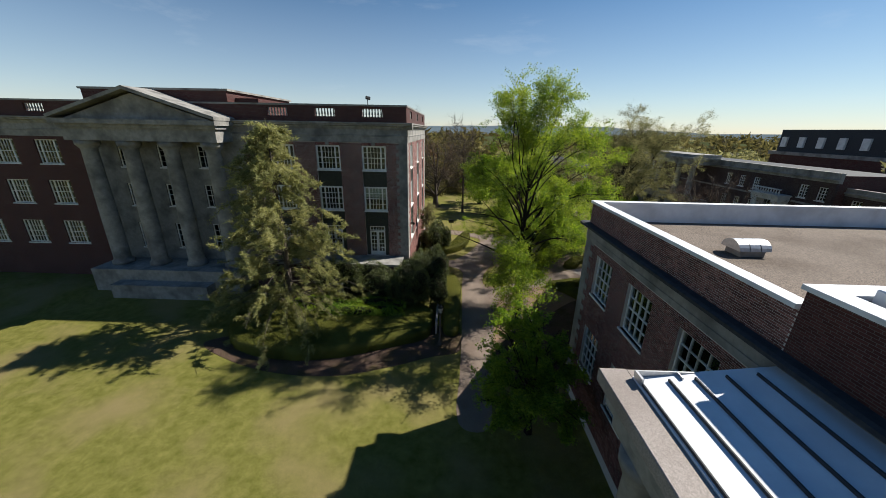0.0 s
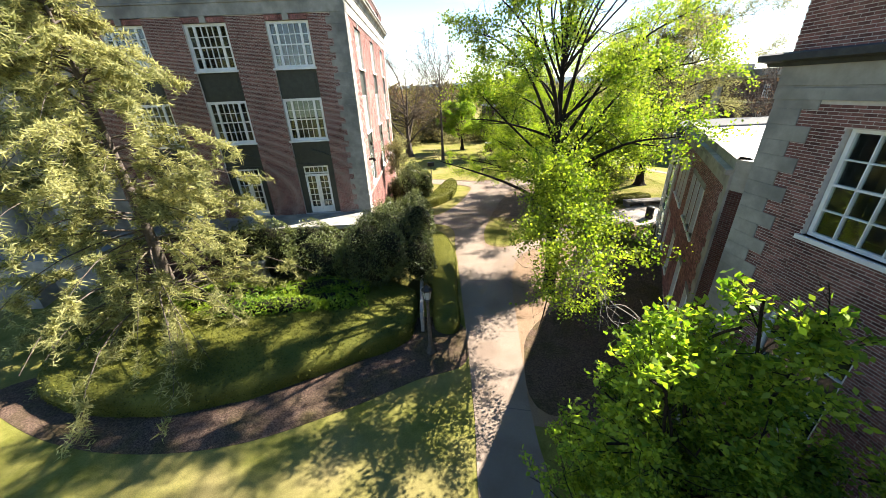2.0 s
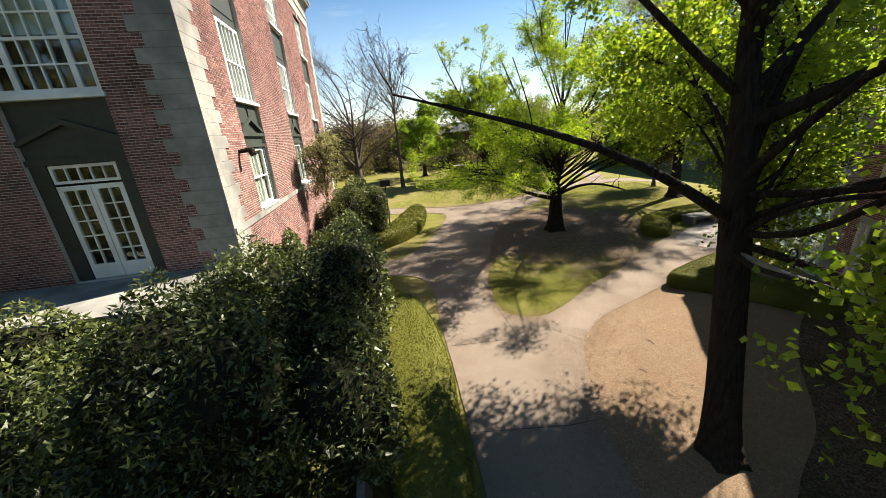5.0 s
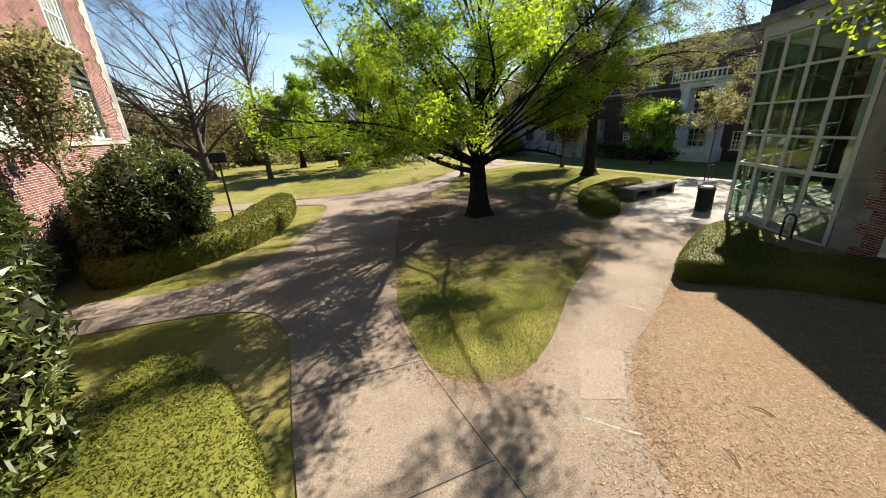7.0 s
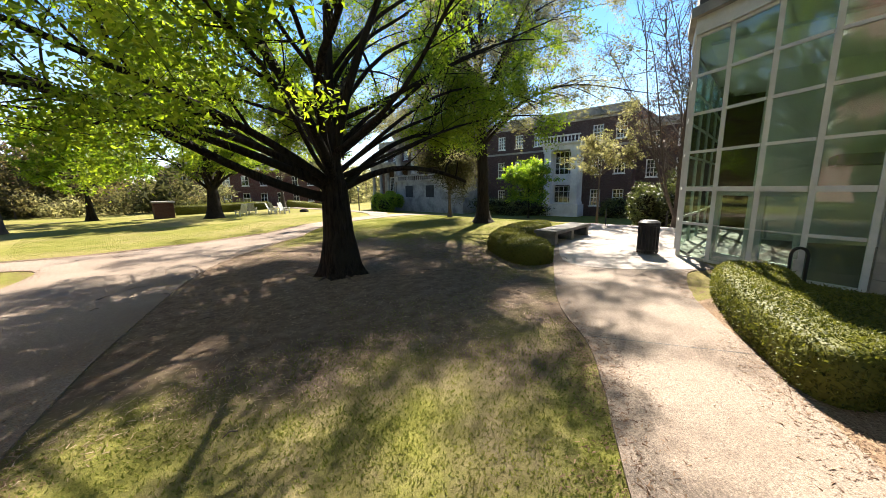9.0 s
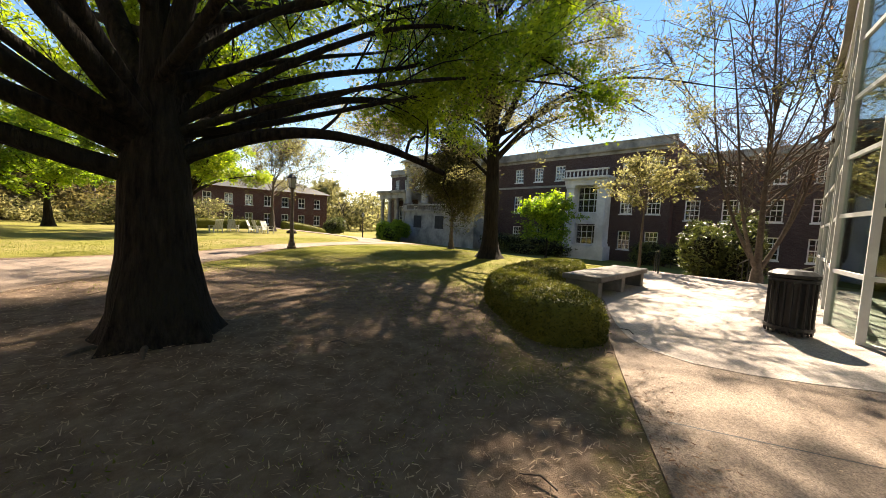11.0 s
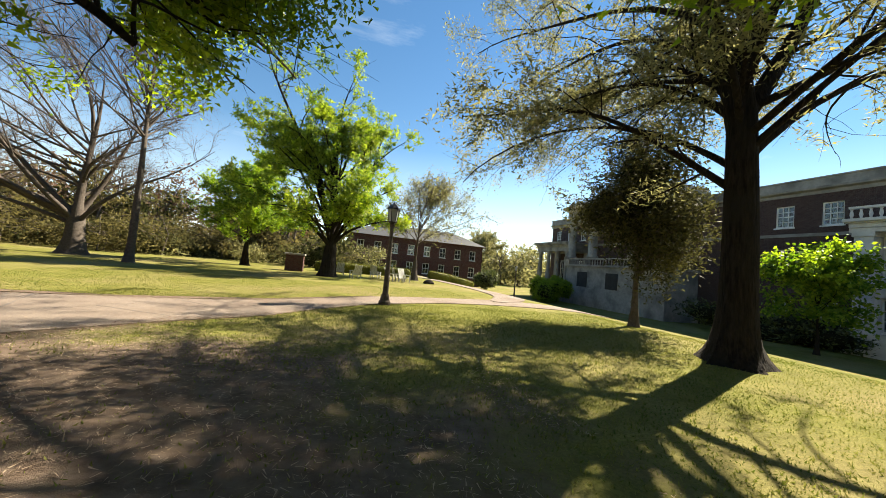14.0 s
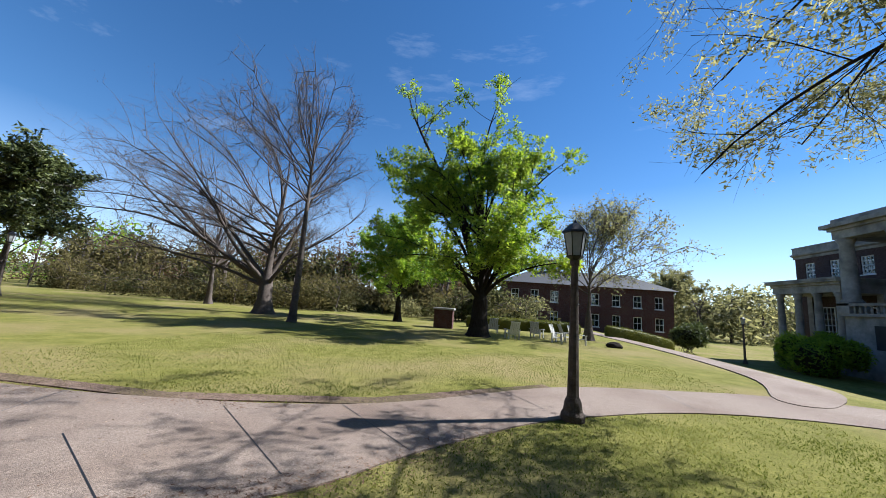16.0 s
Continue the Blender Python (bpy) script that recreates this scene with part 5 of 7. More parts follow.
class Wood:
    """Collects tapered tubes in plain arrays, so that thousands of twigs stay quick."""
    def __init__(self):
        self.v, self.f = [], []

    def tube(self, pts, r0, r1, sides, power=1.0):
        n = len(pts)
        P = np.array(pts)
        T = np.gradient(P, axis=0)
        T /= np.linalg.norm(T, axis=1)[:, None] + 1e-9
        ref = np.array([0.31, 0.17, 0.93])
        if abs(T[0] @ ref) > 0.9:
            ref = np.array([0.95, 0.1, 0.2])
        U = np.cross(T, ref)
        U /= np.linalg.norm(U, axis=1)[:, None] + 1e-9
        Wv = np.cross(T, U)
        base = len(self.v)
        for i in range(n):
            r = r0 + (r1 - r0) * (i / (n - 1)) ** power
            for k in range(sides):
                a = 2 * math.pi * k / sides
                self.v.append(tuple(P[i] + r * (math.cos(a) * U[i] + math.sin(a) * Wv[i])))
        for i in range(n - 1):
            for k in range(sides):
                a, b = base + i * sides + k, base + i * sides + (k + 1) % sides
                self.f.append((a, b, b + sides, a + sides))

    def trunk(self, pts, radii, sides, rng, flare=0.0):
        """A trunk with root flare and fluted, uneven girth."""
        base = len(self.v)
        ph = rng.uniform(0, 6.28, 3)
        for i, (p, r) in enumerate(zip(pts, radii)):
            for k in range(sides):
                a = 2 * math.pi * k / sides
                h = p[2] - pts[0][2]
                lob = 1 + flare * math.exp(-h / 0.35) * (0.6 + 0.7 * max(0, math.sin(5 * a + ph[0]))) + 0.05 * math.sin(3 * a + ph[1] + 0.3 * h) + 0.03 * math.sin(9 * a + ph[2])
                self.v.append((p[0] + r * lob * math.cos(a), p[1] + r * lob * math.sin(a), p[2]))
        for i in range(len(pts) - 1):
            for k in range(sides):
                a, b = base + i * sides + k, base + i * sides + (k + 1) % sides
                self.f.append((a, b, b + sides, a + sides))

    def make(self, name, mat, parent):
        ob = mesh_ob(name, self.v, self.f, mat, True)
        ob.parent = parent
        ob.matrix_parent_inverse = Matrix.Translation(parent.location).inverted()
        return ob


def tree(label, base, height, trunk_r, crown, seed, limbs=(), n_limbs=14, n_sub=7, n_twig=5, leaves=30000, leaf=0.11, leaf_mat=None, bark=None,
         fork=0.3, lean=(0, 0), droop=0.0, twig_len=1.2, spread=0.45, flare=0.6, leaf_flat=0.25, category="tree", up=0.10, long=1.5, group="", low=-1.0, name="tree", leader=1.0, clear=(), sub_from=0.22, stubs=(), twig_r=0.005, lean_pow=2.0, limb_r=0.38, dead=(), leaf_sides=4, clump=-1.0, grain=0.42, reach=(0.72, 0.95)):
    """A tree: trunk, limbs towards points of its crown (centre x, y, z and half sizes), smaller boughs, twigs, and leaves along the twigs."""
    rng = np.random.default_rng(seed)
    x, y = base
    z = ground_z(x, y) - 0.05
    ob = thing(name, label, category, group, (x, y, z))
    w = Wood()
    cx, cy, cz, rx, ry, rz = crown
    top = np.array([x + lean[0], y + lean[1], z + height * 0.86])
    n = 12
    pts, radii = [], []
    for i in range(n + 1):
        t = i / n
        wob = 0.18 * trunk_r * np.array([math.sin(seed + 5 * t), math.cos(1.7 * seed + 4 * t), 0]) * (3 * t)
        pts.append(np.array([x, y, z]) + (top - np.array([x, y, z])) * np.array([t ** lean_pow, t ** lean_pow, t]) + wob)
        radii.append(trunk_r * (1 - 0.25 * min(t / max(fork, 0.01), 1)) * (1.0 if t <= fork else max(0.06, (1 - (t - fork) / (1 - fork)) ** 1.1) * (leader if t > fork + 0.04 else 1.0)))
    # closer rings near the ground for the flare
    p0, r0 = pts[0], radii[0]
    near = [p0 + (pts[1] - p0) * s for s in (0, 0.08, 0.18, 0.35, 0.6)]
    w.trunk(near + pts[1:], [r0] * 5 + radii[1:], 18, rng, flare)
    def on_trunk(t):
        f = t * n
        i = min(int(f), n - 1)
        return pts[i] + (pts[i + 1] - pts[i]) * (f - i), radii[i] + (radii[i + 1] - radii[i]) * (f - i)
    ways = []
    for at, end, r, *lift in limbs:
        s, tr = on_trunk(at / height)
        ways.append((s, np.array(end, float), r, lift[0] if lift else up))
    for k in range(n_limbs):
        az = 2.399 * k + rng.uniform(-0.4, 0.4)
        el = rng.uniform(-0.35, 1.0)
        d = np.array([math.cos(az) * math.cos(el * 1.45), math.sin(az) * math.cos(el * 1.45), math.sin(el * 1.45)])
        end = np.array([cx, cy, cz]) + d * np.array([rx, ry, rz]) * rng.uniform(*reach)
        end[2] = max(end[2], z + 1.2 if low < 0 else low)
        t = fork + (0.92 - fork) * min(max((end[2] - z) / height - 0.18, 0.0), 0.9) * rng.uniform(0.6, 1.0)
        s, tr = on_trunk(min(max(t, fork * 0.85), 0.9))
        ways.append((s, end, min(tr * 0.55, trunk_r * limb_r), up))
    tips = []
    def free(v):
        return not any(c[0] < v[0] < c[1] and c[2] < v[1] < c[3] and v[2] < c[4] for c in clear)
    shoots = np.random.default_rng(seed + 500)
    for at, end, r, *shape in stubs:
        s, tr = on_trunk(at / height)
        arch, tip = shape or (0.16, 0.42)
        bough = bend(s, end, rng, 0.0, 0.035, 12, arch)
        w.tube(bough, r, r * tip, 12)
        # crooked side shoots, rising from the outer half of the bough
        for i, size in ((6, 0.9), (8, 1.1), (10, 1.0), (11, 0.8), (12, 0.7)):
            along = bough[i] - bough[i - 1]
            way = along / np.linalg.norm(along) * 0.8 + shoots.normal(size=3) * 0.5 + np.array([0, 0, 0.55])
            side = bend(bough[i], bough[i] + way / np.linalg.norm(way) * size, shoots, 0.0, 0.09, 6, 0.03)
            w.tube(side, r * 0.62 * tip, 0.008, 7)
    for s, e, r, lift in ways:
        L = np.linalg.norm(e - s)
        main = bend(s, e, rng, droop * 0.5, 0.055, 12, lift)
        w.tube(main, r, 0.016, 9, 0.7)

        for j in range(n_sub):
            f = rng.uniform(sub_from, 1.0)
            i = min(int(f * 12), 11)
            q = main[i] + (main[i + 1] - main[i]) * (f * 12 - i)
            along = (main[i + 1] - main[i]) / (np.linalg.norm(main[i + 1] - main[i]) + 1e-9)
            dv = along * 0.75 + rng.normal(size=3) * 0.55
            dv[2] += 0.12 - droop
            dv[2] = max(dv[2], -0.25 - droop)
            dv /= np.linalg.norm(dv)
            sub_e = q + dv * L * spread * rng.uniform(0.5, 1.0) * (1.15 - 0.5 * f)
            sub = bend(q, sub_e, rng, droop, 0.07, 7, 0.04)
            if not all(free(v) for v in sub):
                continue
            rs = min(max(r * 0.36 * (1.1 - f), 2.4 * twig_r), 0.055)
            w.tube(sub, rs, 0.006, 5)
            for m_ in range(n_twig):
                g = rng.uniform(0.2, 1.0)
                i2 = min(int(g * 7), 6)
                q2 = sub[i2] + (sub[i2 + 1] - sub[i2]) * (g * 7 - i2)
                tv = rng.normal(size=3) * 0.7 + dv * 0.6
                tv[2] += 0.05 - droop * 1.2
                tv /= np.linalg.norm(tv)
                tw = bend(q2, q2 + tv * twig_len * rng.uniform(0.5, 1.2), rng, droop * 0.6, 0.08, 3)
                if not free(tw[1]) or not free(tw[-1]):
                    continue
                w.tube(tw, max(rs * 0.3, twig_r), twig_r * 0.5, 3)
                tips.append(tw)
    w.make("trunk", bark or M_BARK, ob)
    for at, end, r in dead:
        dw = Wood()
        s, tr = on_trunk(at / height)
        main = bend(s, end, rng, 0.0, 0.05, 14, 0.06)
        dw.tube(main, r, 0.01, 7)
        for j in range(34):
            q = main[rng.integers(6, 15)]
            d = rng.normal(size=3) * np.array([0.75, 0.6, 0.5]) + (np.array(end) - s) * 0.07
            tw = bend(q, q + d, rng, 0.12, 0.12, 6)
            dw.tube(tw, 0.016, 0.006, 4)
            for _ in range(5):
                q2 = tw[rng.integers(1, 7)]
                dw.tube(bend(q2, q2 + rng.normal(size=3) * 0.3, rng, 0.05, 0.12, 3), 0.008, 0.0035, 3)
        dw.make("dead_bough", M_DEADWOOD, ob)["label"] = "bleached leafless bough"
    if leaves:
        # leaves gather in masses with gaps of sky between them
        full = [tw for tw in tips if noise.noise(Vector(tw[2]) * grain + Vector((seed, 0, 0))) + 0.4 * noise.noise(Vector(tw[2]) * grain * 2.7) > clump]
        T = np.array(full)
        k = rng.integers(0, len(T), leaves)
        f = rng.uniform(0.15, 1.0, leaves) * 2.999
        i = f.astype(int)
        a = (f - i)[:, None]
        pos = T[k, i] * (1 - a) + T[k, i + 1] * a + rng.normal(size=(leaves, 3)) * np.array([0.16, 0.16, 0.13]) * (twig_len / 1.2)
        size = leaf * rng.uniform(0.6, 1.25, leaves)
        cards("crown", pos, size, leaf_mat or M_LEAF_LIME, ob, rng, leaf_flat, long, sides=leaf_sides)
    return ob


def conifer(label, base, height, radius, seed, leaves, leaf_mat, name="tree", skirt=0.6):
    """A feathery evergreen: a straight stem with tiers of long drooping sprays."""
    rng = np.random.default_rng(seed)
    x, y = base
    z = ground_z(x, y) - 0.05
    ob = thing(name, label, "tree", "", (x, y, z))
    w = Wood()
    stem = [np.array([x + 0.15 * math.sin(3 * t), y + 0.1 * math.cos(4 * t), z + height * t]) for t in np.linspace(0, 1, 12)]
    w.tube(stem, 0.32, 0.02, 10)
    tips = []
    for k in range(150):
        t = rng.uniform(0.03, 0.97) ** 1.15
        R = radius * (1 - t) ** 0.85 * rng.uniform(0.65, 1.1) + 0.35
        az = rng.uniform(0, 6.28)
        s = np.array([x, y, z + height * t])
        e = s + np.array([math.cos(az) * R, math.sin(az) * R, -skirt * R * rng.uniform(0.0, 0.7) + 0.25 * R])
        e[2] = max(e[2], z + 0.5)
        main = bend(s, e, rng, 0.18, 0.05, 6, 0.10)
        w.tube(main, 0.05, 0.008, 5)
        for j in range(9):
            f = rng.uniform(0.2, 1.0) * 5.999
            i = int(f)
            q = main[i] + (main[i + 1] - main[i]) * (f - i)
            v = (e - s) / R * rng.uniform(0.4, 0.9) + rng.normal(size=3) * 0.45
            v[2] -= 0.25
            tw = bend(q, q + v * rng.uniform(0.5, 1.3), rng, 0.15, 0.06, 3)
            w.tube(tw, 0.012, 0.004, 3)
            tips.append(tw)
    w.make("trunk", M_BARKGREY, ob)
    T = np.array(tips)
    k = rng.integers(0, len(T), leaves)
    f = rng.uniform(0.0, 1.0, leaves) * 2.999
    i = f.astype(int)
    a = (f - i)[:, None]
    pos = T[k, i] * (1 - a) + T[k, i + 1] * a + rng.normal(size=(leaves, 3)) * 0.07
    cards("crown", pos, 0.07 * rng.uniform(0.6, 1.4, leaves), leaf_mat, ob, rng, 0.2, 3.8, sides=3)
    return ob


def hedge(name, label, outline, height, mat, leaves, leaf=0.035, seed=1, category="hedge", rough=0.06, round_=0.16, density_top=1.0):
    """A clipped hedge: a rounded body with a skin of small leaves."""
    rng = np.random.default_rng(seed)
    cx, cy = sum(p[0] for p in outline) / len(outline), sum(p[1] for p in outline) / len(outline)
    ob = thing(name, label, category, "", (cx, cy, ground_z(cx, cy)))
    n = len(outline)
    P = [Vector(p) for p in outline]
    area = sum(P[i].x * P[(i + 1) % n].y - P[(i + 1) % n].x * P[i].y for i in range(n))
    s = 1 if area > 0 else -1
    nor = []
    for i in range(n):
        d = (P[(i + 1) % n] - P[i - 1]).normalized()
        nor.append(Vector((d.y, -d.x)) * s)
    bm = bmesh.new()
    rings = []
    for inset, zz in ((0.0, -0.1), (-0.04, height * 0.5), (0.0, height - round_), (round_ * 0.35, height - round_ * 0.3), (round_, height)):
        ring = []
        for p, q in zip(P, nor):
            v = p - q * inset
            g = ground_z(v.x, v.y)
            wob = rough * noise.noise(Vector((v.x * 1.3, v.y * 1.3, zz * 1.5)))
            ring.append(bm.verts.new((v.x + q.x * wob, v.y + q.y * wob, g + zz + (wob * 0.6 if zz > 0.2 else 0))))
        rings.append(ring)
    for a, b in zip(rings, rings[1:]):
        for k in range(n):
            bm.faces.new((a[k], a[(k + 1) % n], b[(k + 1) % n], b[k]))
    topf = bm.faces.new(rings[-1])
    bmesh.ops.triangulate(bm, faces=[topf])
    bmesh.ops.recalc_face_normals(bm, faces=bm.faces)
    tris = []
    for f in bm.faces:
        vs = [np.array(v.co) for v in f.verts]
        for k in range(1, len(vs) - 1):
            tris.append((vs[0], vs[k], vs[k + 1]))
    T = np.array(tris)
    ar = np.linalg.norm(np.cross(T[:, 1] - T[:, 0], T[:, 2] - T[:, 0]), axis=1)
    k = rng.choice(len(T), leaves, p=ar / ar.sum())
    a, b = rng.uniform(size=(2, leaves))
    flip = a + b > 1
    a[flip], b[flip] = 1 - a[flip], 1 - b[flip]
    pos = T[k, 0] + a[:, None] * (T[k, 1] - T[k, 0]) + b[:, None] * (T[k, 2] - T[k, 0])
    pos += rng.normal(size=pos.shape) * 0.018
    body = part("body", bm, mat, ob, "", True)
    cards("leaves", pos, leaf * rng.uniform(0.6, 1.5, leaves), mat, ob, rng, 0.0, 1.5, sides=3)
    return ob


def shrub(label, base, size, seed, leaves, mat, leaf=0.07, name="shrub", category="shrub", lumps=9, stems=12, zoff=0.0):
    """A dense bush: stems, and leaves spread over overlapping uneven lumps."""
    rng = np.random.default_rng(seed)
    x, y = base
    z = ground_z(x, y)
    sx, sy, sz = size
    ob = thing(name, label, category, "", (x, y, z))
    w = Wood()
    pos = []
    L = []
    for k in range(lumps):
        c = np.array([x + rng.uniform(-0.62, 0.62) * sx, y + rng.uniform(-0.62, 0.62) * sy, z + zoff + sz * rng.uniform(0.25, 0.72)])
        r = np.array([sx, sy, sz * 0.9]) * rng.uniform(0.32, 0.5)
        L.append((c, r))
    for k in range(stems):
        c, r = L[k % lumps]
        e = c + rng.normal(size=3) * r * 0.4
        w.tube(bend((x + rng.normal() * sx * 0.2, y + rng.normal() * sy * 0.2, z), e, rng, 0, 0.06, 4), 0.03, 0.008, 5)
    w.make("stems", M_BARKGREY, ob)
    # solid lumps coloured near-black as inner shade, keeping the light out
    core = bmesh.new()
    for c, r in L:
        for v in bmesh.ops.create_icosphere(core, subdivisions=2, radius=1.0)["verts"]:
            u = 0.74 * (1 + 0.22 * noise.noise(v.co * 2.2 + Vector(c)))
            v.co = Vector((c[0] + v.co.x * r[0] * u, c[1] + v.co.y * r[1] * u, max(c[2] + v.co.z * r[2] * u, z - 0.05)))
    part("inner_shade", core, M_SHRUBSHADE, ob, "", True)
    per = leaves // lumps
    for c, r in L:
        d = rng.normal(size=(per, 3))
        d /= np.linalg.norm(d, axis=1)[:, None]
        d *= (rng.uniform(0.55, 1.0, per) ** 0.5)[:, None]
        bumps = 1 + 0.16 * np.sin(5 * d[:, :1] + 3 * d[:, 1:2]) + 0.1 * np.sin(9 * d[:, 2:3] + 4 * d[:, :1])
        q = c + d * r * bumps
        pos.append(q[q[:, 2] > z + 0.05])
    pos = np.concatenate(pos)
    cards("foliage", pos, 1.2 * leaf * rng.uniform(0.6, 1.3, len(pos)), mat, ob, rng, 0.1, 1.6, sides=3)
    return ob


# the tall young-leaved tree by the walk
tree("tall tree in fresh lime-green leaf, dark rough bark, beside the walk", (6.82, 27.1), 20.0, 0.31, (7.4, 28.0, 12.5, 6.3, 6.5, 7.8), 3, limbs=[
    (6.4, (10.5, 29.0, 8.4), 0.13), (7.5, (9.0, 22.5, 8.5), 0.13), (6.0, (11.6, 29.6, 6.2), 0.0495), (6.6, (12.6, 30.8, 8.6), 0.055), (5.4, (10.2, 28.6, 4.9), 0.0385), (5.6, (11.0, 30.6, 7.4), 0.044),
    (5.2, (3.5, 19.3, 3.2), 0.07, 0.10), (5.6, (4.9, 19.8, 5.8), 0.07, 0.08), (5.0, (4.4, 23.6, 4.6), 0.06, 0.05), (5.4, (4.4, 21.4, 5.2), 0.07, 0.08), (6.2, (4.8, 21.6, 7.4), 0.08), (6.4, (4.6, 22.4, 7.6), 0.08), (5.2, (6.8, 23.6, 5.4), 0.06),
    (6.0, (12.0, 32.0, 7.4), 0.07), (6.4, (10.6, 31.6, 8.0), 0.07), (5.0, (9.0, 28.8, 3.6), 0.05), (9.0, (3.0, 24.5, 13.0), 0.14), (10.0, (10.0, 30.0, 15.0), 0.13),
    (8.0, (12.8, 27.2, 11.0), 0.11), (9.0, (13.4, 28.4, 13.4), 0.11), (9.0, (2.6, 27.4, 12.4), 0.10), (8.0, (2.8, 29.4, 10.4), 0.09), (6.0, (7.6, 31.2, 6.6), 0.0385), (6.4, (9.0, 31.8, 6.4), 0.0385), (7.0, (10.8, 31.2, 7.8), 0.0385), (7.4, (12.2, 32.4, 9.0), 0.08), (6.6, (6.6, 30.8, 7.8), 0.07), (5.4, (11.2, 30.2, 5.6), 0.033), (6.2, (12.6, 31.0, 6.8), 0.033), (5.2, (10.2, 29.4, 5.0), 0.0275)],
    n_limbs=22, n_sub=9, n_twig=6, leaves=145000, leaf=0.086, leaf_sides=4, long=1.2, clump=-0.18, reach=(0.45, 0.95), leaf_mat=M_LEAF_TALL, fork=0.36, spread=0.34, lean=(0.2, 2.2), lean_pow=1.0, leader=0.85, sub_from=0.38, limb_r=0.3, stubs=[(5.6, (1.0, 28.8, 6.9), 0.11, 0.05, 0.14)], dead=[(5.0, (5.5, 18.8, 4.4), 0.05)],
    clear=((-4.0, 3.0, 25.0, 34.0, 9.5), (-4.0, 2.4, 17.0, 22.0, 6.8), (-4.0, 3.9, 22.0, 25.4, 7.0), (-4.0, 5.8, 25.4, 27.4, 6.8), (-4.0, 5.8, 27.4, 34.0, 6.0)))
# the broad low-branching tree over bare soil
tree("broad spreading tree with low heavy limbs and small bright leaves", (10.8, 41.9), 15.0, 0.44, (10.2, 42.0, 8.0, 8.0, 7.0, 6.4), 11, limbs=[
    (2.3, (3.0, 40.4, 3.8), 0.14), (2.4, (17.0, 42.9, 4.4), 0.12, 0.17), (2.8, (5.0, 38.0, 7.0), 0.14), (3.0, (15.5, 45.4, 9.0), 0.15), (3.2, (9.0, 46.5, 10.5), 0.16), (3.2, (13.0, 39.6, 11.0), 0.15), (2.95, (19.0, 40.4, 5.2), 0.066), (3.0, (7.2, 35.8, 5.8), 0.12), (2.5, (4.2, 45.0, 3.8), 0.14), (3.0, (14.0, 46.6, 5.4), 0.13), (2.6, (2.4, 42.8, 4.6), 0.13), (2.7, (3.8, 38.6, 4.2), 0.12), (2.9, (6.0, 36.8, 4.4), 0.073), (2.8, (12.4, 46.4, 4.8), 0.073), (4.0, (13.8, 45.2, 6.4), 0.073), (3.2, (14.6, 46.4, 8.0), 0.073), (3.25, (11.0, 46.8, 6.2), 0.073), (3.6, (12.6, 34.8, 8.2), 0.073), (2.8, (13.8, 48.2, 4.8), 0.066), (3.9, (12.6, 47.8, 5.4), 0.066),
    (3.0, (17.4, 41.4, 6.2), 0.073), (3.45, (18.4, 43.4, 7.6), 0.073), (3.7, (17.0, 39.2, 7.2), 0.066), (3.65, (16.2, 44.4, 6.4), 0.066), (4.4, (18.8, 41.6, 8.6), 0.073), (2.9, (18.4, 40.8, 5.4), 0.059), (2.9, (17.8, 39.8, 4.6), 0.053),
    (2.8, (12.0, 47.4, 4.3), 0.059), (2.8, (10.0, 47.0, 4.1), 0.059), (2.8, (13.4, 46.0, 4.1), 0.053), (2.8, (8.4, 46.4, 4.4), 0.059), (2.9, (12.8, 48.2, 4.4), 0.059), (3.4, (11.6, 48.4, 4.6), 0.059), (3.75, (13.3, 47.9, 5.0), 0.053)],
    stubs=[(2.5, (14.2, 40.4, 2.35), 0.10), (2.5, (12.95, 45.0, 3.25), 0.085)],
    n_limbs=15, n_sub=10, n_twig=6, leaves=165000, leaf=0.073, leaf_sides=3, long=1.3, clump=0.1, grain=0.5, reach=(0.45, 0.95), leaf_mat=M_LEAF_LIME, fork=0.17, spread=0.34, up=0.06, flare=0.7, leader=0.5, limb_r=0.22, sub_from=0.3, clear=((-5.0, 9.0, 37.0, 47.0, 1.7), (-5.0, 9.0, 30.0, 37.0, 3.2), (9.0, 25.0, 30.0, 49.0, 3.3), (12.0, 30.0, 47.6, 60.0, 99.0), (14.6, 30.0, 47.0, 60.0, 99.0), (-5.0, 30.0, 48.9, 60.0, 99.0)))
